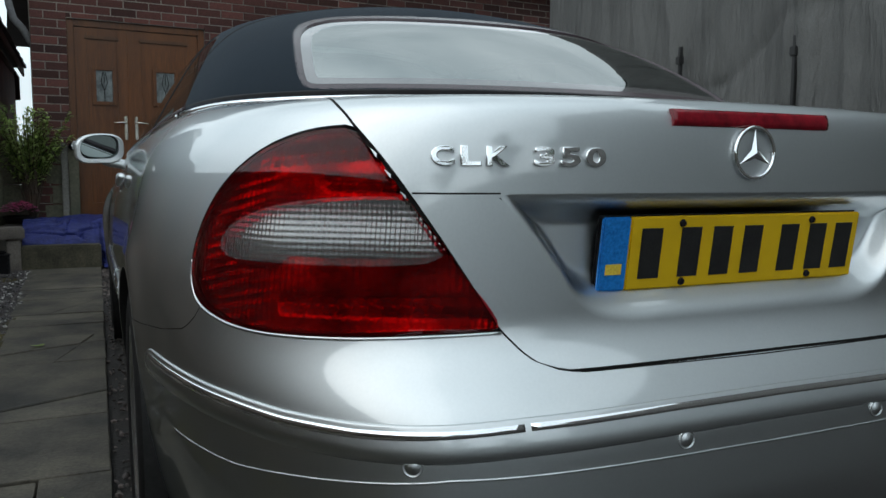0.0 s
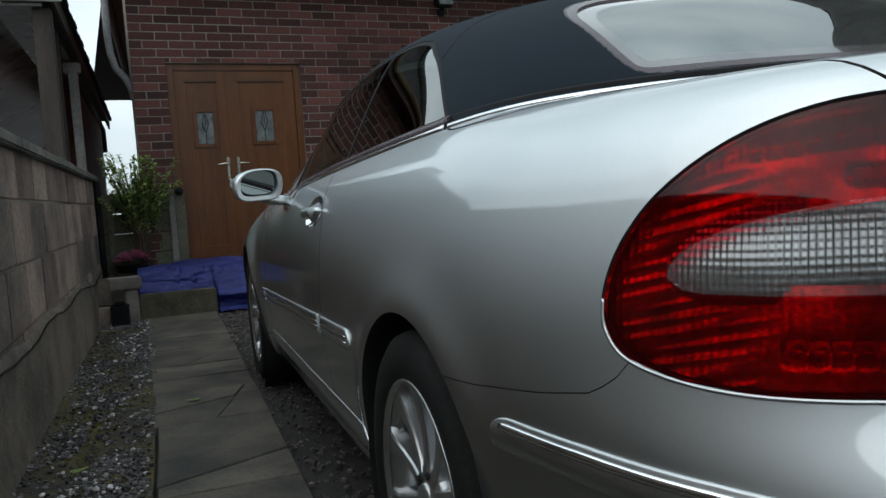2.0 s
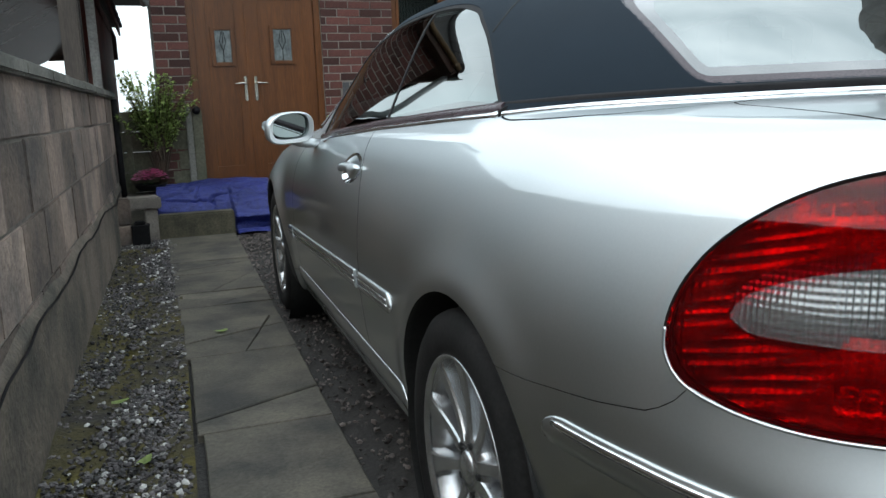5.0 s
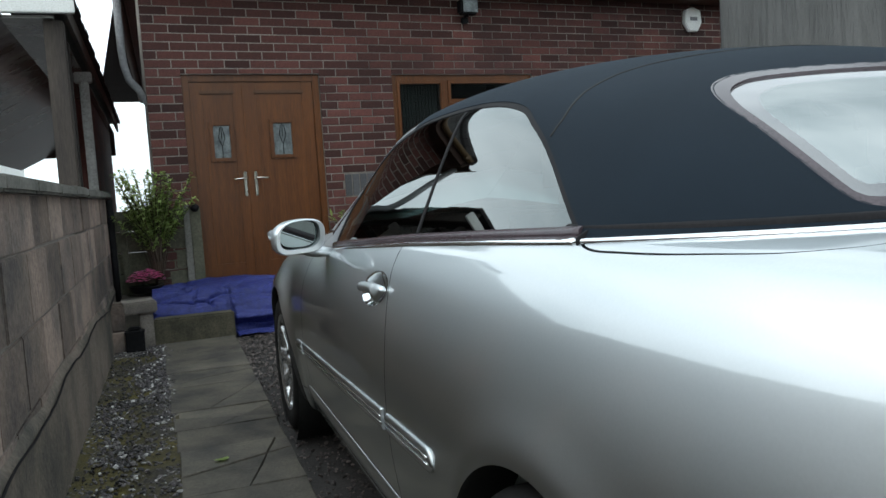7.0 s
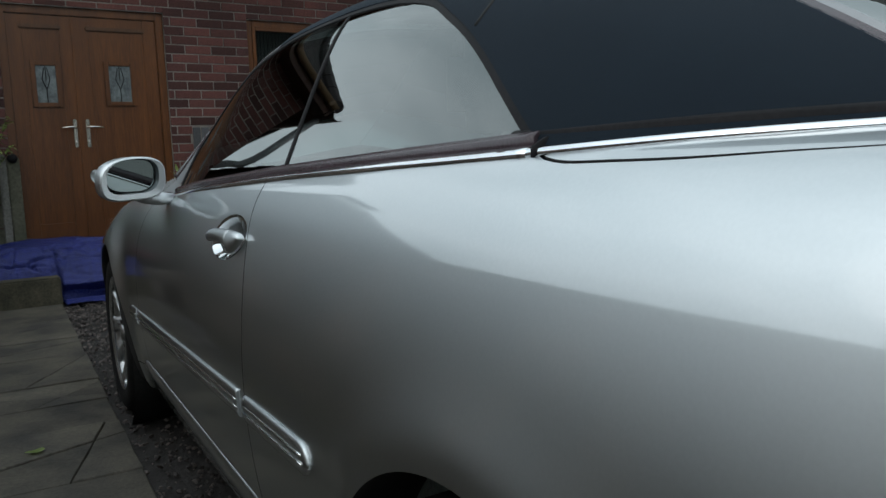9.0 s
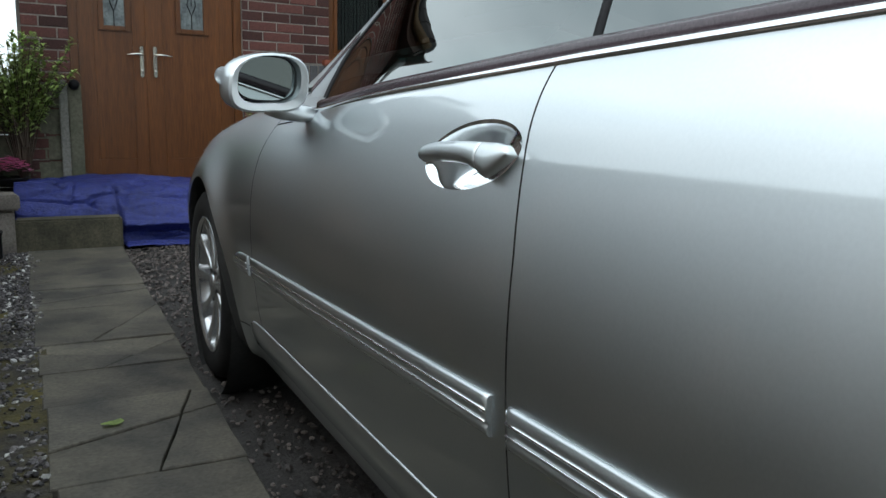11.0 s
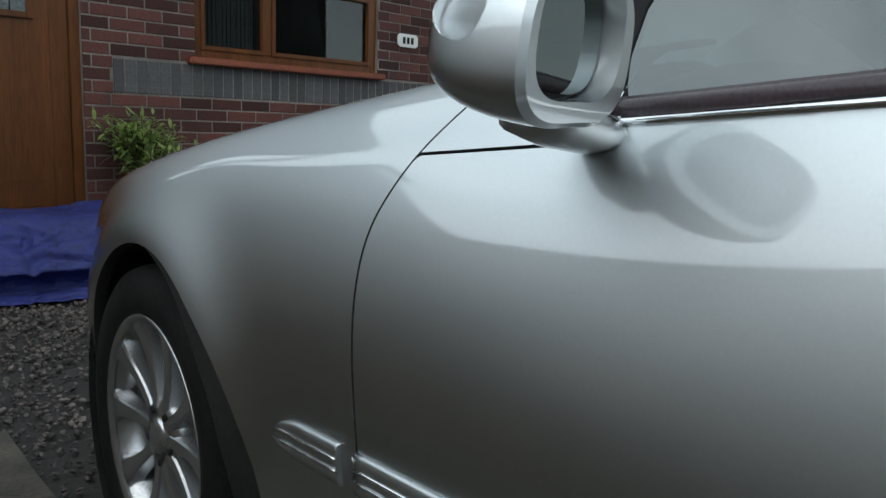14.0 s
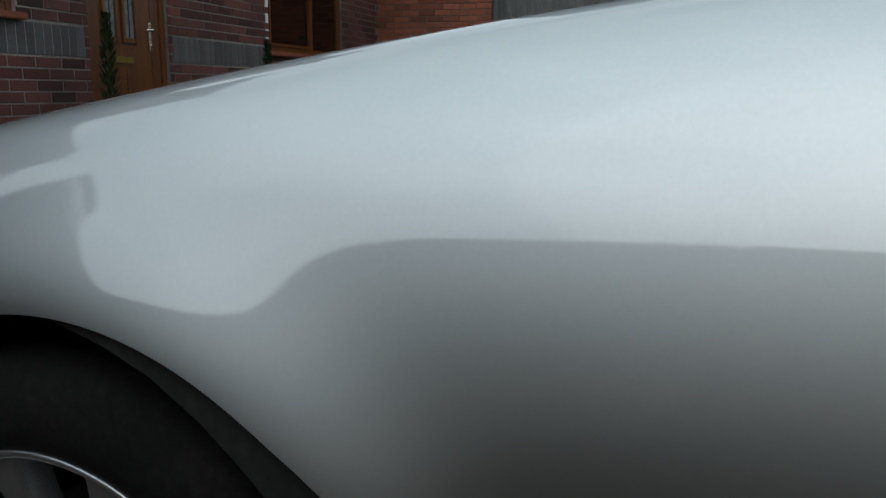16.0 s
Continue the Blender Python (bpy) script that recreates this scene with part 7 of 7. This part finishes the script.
CLAD = surface("brown_cladding", (0.22, 0.068, 0.026), (0.16, 0.048, 0.02), 3.0, 0.5, 50.0, 0.2, 0.001, stretch=(1, 1, 4))


def dormer(u0, u1):
    d = thing("dormer", HOUSE, "brown clad dormer window with dark hipped roof", "dormer", "dormers on the roof")
    f, zb, ze = 0.45, 3.60, 4.62
    w0, w1 = u0 + 0.37, u1 - 0.40
    vb = EV + (ze - EZ) / SL + 0.1
    for k in range(8):
        z0, z1 = zb + k * 0.13, min(zb + (k + 1) * 0.13 - 0.003, ze)
        for a, b in (((u0, w0), (w1, u1)) if 3.76 <= z0 + 0.05 < 4.52 else ((u0, u1),)):
            part("board", boxes((a, b, f, f + 0.05, z0, z1), bevel=0.004), CLAD, d)
    for a in (u0, u1 - 0.05):
        v = [(a, f + 0.05, zb), (a, f + 0.05, ze), (a, vb, ze)]
        bm = bmesh.new()
        fa = bm.faces.new([bm.verts.new(p) for p in v])
        ex_ = bmesh.ops.extrude_face_region(bm, geom=[fa])
        bmesh.ops.translate(bm, verts=[g for g in ex_["geom"] if isinstance(g, bmesh.types.BMVert)], vec=(0.05, 0, 0))
        bmesh.ops.recalc_face_normals(bm, faces=bm.faces)
        part("cheek", bm, CLAD, d)
    fr = bmesh.new()
    t = 0.06
    for r in ((w0, w0 + t, 3.78, 4.53), (w1 - t, w1, 3.78, 4.53), (w0 + t, w1 - t, 3.78, 3.78 + t), (w0 + t, w1 - t, 4.53 - t, 4.53)):
        add_box(fr, r[0], r[1], f - 0.02, f + 0.06, r[2], r[3], 0.006)
    wf_ = part("window_frame", fr, CLAD, d)
    part("pane", boxes((w0 + t, w1 - t, f + 0.02, f + 0.026, 3.84, 4.47)), HOUSE_GLASS, wf_).visible_shadow = False
    cur = bmesh.new()
    for k in range(26):
        a = w0 + t + (w1 - w0 - 2 * t) * 0.62 * k / 26
        add_box(cur, a, a + 0.016, f + 0.045 + 0.010 * math.sin(k * 2.1), f + 0.049 + 0.010 * math.sin(k * 2.1), 3.82, 4.5)
    part("net_curtain", cur, NET, wf_, "white net curtain")
    part("dark_room", boxes((w0, w1, f + 0.5, f + 0.52, 3.75, 4.56)), ROOM, d)
    part("window_sill", boxes((w0 - 0.08, w1 + 0.08, f - 0.06, f + 0.02, 3.735, 3.778), bevel=0.006), CLAD, d)
    part("lead_apron", boxes((u0 - 0.02, u1 + 0.02, f - 0.10, f - 0.004, zb - 0.035, zb + 0.075), bevel=0.012), LEAD, d, "grey lead apron")
    o = 0.26
    part("soffit", boxes((u0 - o, u1 + o, f - o, vb, ze, ze + 0.03), bevel=0.003), SOFFIT, d)
    part("fascia", boxes((u0 - o - 0.015, u1 + o + 0.015, f - o - 0.02, f - o, ze - 0.015, ze + 0.10), (u0 - o - 0.02, u0 - o, f - o, vb, ze - 0.015, ze + 0.10), (u1 + o, u1 + o + 0.02, f - o, vb, ze - 0.015, ze + 0.10), bevel=0.005), SOFFIT, d)
    o += 0.05
    c_ = (u0 + u1) / 2
    half = (u1 - u0) / 2 + o
    z0, z1 = ze + 0.09, ze + 0.09 + 0.58 * half
    bk = EV + (z1 - EZ) / SL + 0.2
    rv = [(u0 - o, f - o, z0), (u1 + o, f - o, z0), (c_, f - o + half, z1), (c_, bk, z1), (u0 - o, vb + 0.3, z0), (u1 + o, vb + 0.3, z0)]
    raw("dormer_roof", rv, [(0, 1, 2), (0, 2, 3, 4), (1, 5, 3, 2), (0, 4, 5, 1)], ROOF_TILE, d, "dark tiled hipped roof")
    tb = bmesh.new()
    nrow = 10
    for k in range(nrow):
        s0, s1 = k / nrow, (k + 1.1) / nrow
        for A, B, C, D in ((rv[0], rv[1], rv[2], rv[2]), (rv[4], rv[0], rv[2], rv[3])):
            A, B, C, D = map(Vector, (A, B, C, D))
            nrm = (B - A).cross(D - A).normalized()
            nrm = nrm if nrm.z > 0 else -nrm
            q = [A.lerp(D, s0) + nrm * 0.026, B.lerp(C, s0) + nrm * 0.026, B.lerp(C, s1) + nrm * 0.006, A.lerp(D, s1) + nrm * 0.006]
            q2 = [A.lerp(D, s0) + nrm * 0.004, B.lerp(C, s0) + nrm * 0.004]
            vv = [tb.verts.new(p) for p in q + q2]
            tb.faces.new(vv[:4])
            tb.faces.new((vv[4], vv[5], vv[1], vv[0]))
    tagged(part("roof_tiling", tb, ROOF_TILE, d), kind="stuff")
    hb = bmesh.new()
    for e in (rv[0], rv[1]):
        for k in range(5):
            add_tube(hb, [Vector(e).lerp(Vector(rv[2]), k / 5) + Vector((0, 0, 0.03)), Vector(e).lerp(Vector(rv[2]), (k + 1.1) / 5) + Vector((0, 0, 0.03))], [0.07, 0.062], 8)
    add_tube(hb, [Vector(rv[2]) + Vector((0, 0, 0.03)), Vector(rv[3]) + Vector((0, 0, 0.03))], 0.07, 8)
    tagged(part("hip_capping", hb, ROOF_TILE, d), kind="stuff")
    return d


for d0, d1 in DORMERS:
    dormer(d0, d1)

# lighter wing of the house
wing = thing("wall_wing", HOUSE, "lighter orange-red brick wing of the house", "wall", kind="structure")
part("backing", boxes((8.42, 8.70, -2.6, 0.29, 0.0, 2.94)), MORTAR, wing)
bv, bf = [], []


def add_brick(store_v, store_f, a, b, c, d, axis, at, depth=0.012, way=-1):
    """A brick face standing proud: five sides. axis u: on a wall along u; axis v: on a wall along v."""
    k = len(store_v)
    ch = 0.003
    for off_, s in ((0.0, 0.0), (depth * 0.75, 0.0), (depth, ch)):
        for p, q in ((a + s, c + s), (b - s, c + s), (b - s, d - s), (a + s, d - s)):
            store_v.append((p, at + way * off_, q) if axis == "u" else (at + way * off_, p, q))
    for r in (0, 4):
        for j in range(4):
            jn = (j + 1) % 4
            store_f.append((k + r + j, k + r + jn, k + r + 4 + jn, k + r + 4 + j))
    store_f.append((k + 8, k + 9, k + 10, k + 11))


for c in range(39):
    v = -2.6 - (0.1125 if c % 2 else 0)
    while v < 0.29:
        a, b = max(v, -2.6), min(v + 0.215, 0.29)
        if b - a > 0.03:
            add_brick(bv, bf, a, b, c * 0.075 + 0.005, c * 0.075 + 0.07, "v", 8.422)
        v += 0.225
tagged(raw("brick_courses", bv, bf, BRICK_LIGHT, wing), kind="stuff")

# small plants against the wall
def conifer(u, h, r, seed):
    m = HOUSE @ pose(u, -0.28, 0.335)
    c_ = thing("conifer_shrub", m, "small dark upright conifer by the front door", "shrub", "conifers by the door")
    rr = random.Random(seed)
    bm = bmesh.new()
    add_tube(bm, [(0, 0, 0), (0, 0, h * 0.9)], [0.014, 0.004], 6)
    part("stem", bm, BARK, c_)
    bm = bmesh.new()
    for _ in range(420):
        z = h * rr.random() ** 0.8
        rad = r * (1 - (z / h) ** 1.6) * rr.uniform(0.5, 1.0) + 0.01
        a = rr.uniform(0, 6.28)
        leafy(bm, (math.cos(a) * rad * 0.6, math.sin(a) * rad * 0.6, z), 0.06, 0.018, (math.cos(a), math.sin(a), 1.4), 0.0)
    tagged(part("leaves", bm, LEAF_DARK, c_), kind="stuff")


conifer(2.86, 0.98, 0.11, 1)
conifer(5.0, 0.92, 0.11, 2)
shrub("fern", (1.28, 7.26, 0.335), 16, 0.50, 0.22, 0.085, 0.016, 22, LEAF, "upright green fern against the brick wall", 15)

# ---- neighbour's carport beyond the block wall ----
PORT = pose(-1.85, 6.2, 0, 0, 0, 1.0) @ pose(1.85, -6.2, 0)
port = thing("carport", PORT, "neighbour's dark timber carport with a tiled roof edge", "carport")
part("ceiling_panel", boxes((-2.30, -1.95, 6.20, 15.7, 2.425, 2.445)), CARPORT, port, "dark glossy ceiling panels")
part("front_fascia", boxes((-2.30, -1.81, 6.12, 6.165, 2.447, 2.535), bevel=0.006), WHITE, port, "pale painted front fascia")
part("side_fascia", boxes((-1.90, -1.87, 6.17, 15.8, 2.447, 2.60), bevel=0.006), TIMBER, port)
part("back_beam", boxes((-3.5, -1.95, 15.70, 15.80, 2.02, 2.44), bevel=0.01), TIMBER, port)
for k in range(34):
    part("verge_tile", boxes((-2.05, -1.83 + 0.006 * (k % 3), 6.14 + k * 0.285, 6.14 + k * 0.285 + 0.278, 2.60 + 0.003 * (k % 2), 2.625 + 0.003 * (k % 2)), bevel=0.004), ROOF_TILE, port)
for x, y, w, m_, top in ((-1.965, 6.32, 0.13, TIMBER, 2.424), (-1.985, 7.10, 0.10, DARK_TIMBER, 2.424), (-1.935, 8.45, 0.085, PALE_POST, 2.30), (-3.45, 6.3, 0.11, TIMBER, 1.95)):
    part("post", boxes((x - w / 2, x + w / 2, y - w / 2, y + w / 2, 0.0, top), bevel=0.008), m_, port)
part("bracket", boxes((-2.02, -1.86, 8.40, 8.50, 2.30, 2.40), bevel=0.01), PALE_POST, port)
part("roof_deck", boxes((-2.30, -1.84, 6.15, 15.8, 2.601, 2.64)), ROOF_TILE, port, "dark felted flat roof")
back_slope = part("back_slope", boxes((-1.40, 0.0, 6.15, 15.8, -0.05, 0.0)), ROOF_TILE, port, "felted roof slope")
back_slope.matrix_basis = pose(-2.302, 0, 2.50, 0, -26, 0)
slope_lining = part("slope_lining", boxes((-1.38, 0.0, 6.16, 15.7, -0.075, -0.055)), CARPORT, port, "dark glossy ceiling panels")
slope_lining.matrix_basis = pose(-2.302, 0, 2.50, 0, -26, 0)
store = thing("timber_store", PORT, "dark red brick outhouse wall under the carport roof", "outhouse", kind="structure")
part("wall", boxes((-2.30, -2.02, 10.6, 15.6, 0.0, 2.42)), BRICK, store)
tagged(obj("wall_far_left", boxes((-9.2, -9.0, -8, 30, 0, 1.2), bevel=0.02), FENCE), "long low fence beyond the neighbour's yard", "fence", kind="structure")

far = thing("white_house", pose(-9.6, 26, 0), "distant white house with a grey roof", "house")
part("wall", boxes((-4, 4, -3, 3, 0, 4.6)), WHITE, far)
raw("roof", [(-4.3, -3.3, 4.5), (4.3, -3.3, 4.5), (4.3, 3.3, 4.5), (-4.3, 3.3, 4.5), (-4.3, 0, 6.6), (4.3, 0, 6.6)], [(0, 1, 5, 4), (2, 3, 4, 5), (0, 4, 3), (1, 2, 5), (0, 3, 2, 1)], ROOF_TILE, far)
for u in (-2.4, 0, 2.4):
    wn_ = part("window", boxes((u - 0.55, u + 0.55, -3.03, -3.001, 2.9, 4.0), bevel=0.01), TERRACOTTA, far)
    part("pane", boxes((u - 0.48, u + 0.48, -3.045, -3.032, 2.97, 3.93)), ROOM, wn_)


# ---- trees beyond, seen over the wall and in the panes ----
def tree(x, y, h, seed, mat_=LEAF_DARK):
    rr = random.Random(seed)
    t = thing("garden_tree", pose(x, y, -0.01), "broad leafy tree beyond the gardens", "tree", "trees beyond the yard")
    bm = bmesh.new()
    add_tube(bm, [(0, 0, 0), (0.1, 0, h * 0.3), (0, 0.1, h * 0.6), (0.1, 0, h * 0.85)], [h * 0.03, h * 0.022, h * 0.014, h * 0.004], 8)
    limbs = []
    for k in range(11):
        a, z = rr.uniform(0, 6.28), h * rr.uniform(0.28, 0.75)
        reach = h * rr.uniform(0.16, 0.34) * (1.1 - z / h * 0.6)
        tip = Vector((math.cos(a) * reach, math.sin(a) * reach, z + h * rr.uniform(0.08, 0.2)))
        add_tube(bm, [(0, 0, z), tip * 0.5 + Vector((0, 0, z * 0.5 + 0.1)), tip], [h * 0.011, h * 0.007, h * 0.003], 6)
        limbs += [tip, tip * 0.7 + Vector((0, 0, z * 0.3))]
    limbs.append(Vector((0, 0, h * 0.9)))
    part("trunk", bm, BARK, t)
    vs, fs = [], []
    for c in limbs:
        for _ in range(170):
            d = Vector((rr.gauss(0, 1), rr.gauss(0, 1), rr.gauss(0, 0.8))) * h * 0.055
            p, s = c + d, h * rr.uniform(0.010, 0.020)
            a1, a2 = Vector((rr.uniform(-1, 1), rr.uniform(-1, 1), rr.uniform(-1, 1))).normalized(), Vector((rr.uniform(-1, 1), rr.uniform(-1, 1), rr.uniform(-1, 1))).normalized()
            k = len(vs)
            vs += [tuple(p + a1 * s), tuple(p + a2 * s), tuple(p - a1 * s), tuple(p - a2 * s * 0.6)]
            fs.append((k, k + 1, k + 2, k + 3))
    tagged(raw("crown", vs, fs, mat_, t), kind="stuff")


for x, y, h, s in ((-16, 36, 7.5, 2), (3, -24, 8.0, 3), (9, -21, 7.0, 4), (-6, -26, 8.5, 5), (15, -18, 6.5, 6)):
    tree(x, y, h, s)
tagged(obj("wall_behind", boxes((-20, 20, -12.2, -12.0, 0, 1.6), bevel=0.02), FENCE), "plain garden fence across the drive's far end", "fence", kind="structure")
tagged(obj("wall_right", boxes((9.9, 10.1, -12, 8, 0, 2.2), bevel=0.02), FENCE), "plain fence beyond the covered structure", "fence", kind="structure")

# ---- bricks of the house wall, course by course ----
rbk = random.Random(31)
shared = {}
rest_v, rest_f = [], []
for c in range(4, 40):
    z0, z1 = c * 0.075 + 0.005, c * 0.075 + 0.070
    u = WALL_U[0] - (0.1125 if c % 2 else 0.0)
    while u < WALL_U[1]:
        spans = [(max(u, WALL_U[0]), min(u + 0.215, WALL_U[1]), z0, z1)]
        for h0, h1, h2, h3 in [*HOLES, *[(*r, *SOLDIER) for r in SOLDIER_RUNS]]:
            if z1 > h2 and z0 < h3:
                spans = [s for a, b, c0, c1 in spans for s in (((a, min(b, h0), c0, c1), (max(a, h1), b, c0, c1), (max(a, h0), min(b, h1), c0, min(c1, h2 - 0.006)), (max(a, h0), min(b, h1), max(c0, h3 + 0.006), c1)))
                         if s[1] - s[0] > 0.025 and s[3] - s[2] > 0.012]
        for a, b, c0, c1 in spans:
            wiggle = rbk.uniform(-0.001, 0.0015)
            if u < 1.05 and z0 > 0.95 and b - a > 0.20 and c1 - c0 > 0.06:
                if "v" not in shared:
                    shared["v"], shared["f"] = [], []
                    add_brick(shared["v"], shared["f"], 0.0, 0.215, 0.0, 0.065, "u", 0.012)
                    me_ = bpy.data.meshes.new("brick")
                    me_.from_pydata(shared["v"], [], shared["f"])
                    me_.materials.append(BRICK_OB)
                    shared["me"] = me_
                bo = new("brick", shared["me"])
                bo.parent = wall_north
                bo.matrix_parent_inverse = Matrix.Identity(4)
                bo.matrix_basis = Matrix.Translation((a + (b - a - 0.215) / 2, wiggle, z0))
            else:
                add_brick(rest_v, rest_f, a, b, c0, c1, "u", 0.012 + wiggle)
        u += 0.225
tagged(raw("brick_courses", rest_v, rest_f, BRICK, wall_north), kind="stuff")
for s0, s1 in SOLDIER_RUNS:
    k = 0
    while s0 + (k + 1) * 0.075 <= s1 + 0.01:
        a = s0 + k * 0.075
        v_, f_ = [], []
        if "s" not in shared:
            add_brick(v_, f_, 0.0, 0.065, 0.0, SOLDIER[1] - SOLDIER[0] - 0.008, "u", 0.012)
            shared["s"] = bpy.data.meshes.new("soldier_brick")
            shared["s"].from_pydata(v_, [], f_)
            shared["s"].materials.append(BRICK_BLUE)
        so2 = new("soldier_brick", shared["s"])
        so2.parent = wall_north
        so2.matrix_parent_inverse = Matrix.Identity(4)
        so2.matrix_basis = Matrix.Translation((a + 0.005, rbk.uniform(-0.001, 0.001), SOLDIER[0] + 0.004))
        k += 1
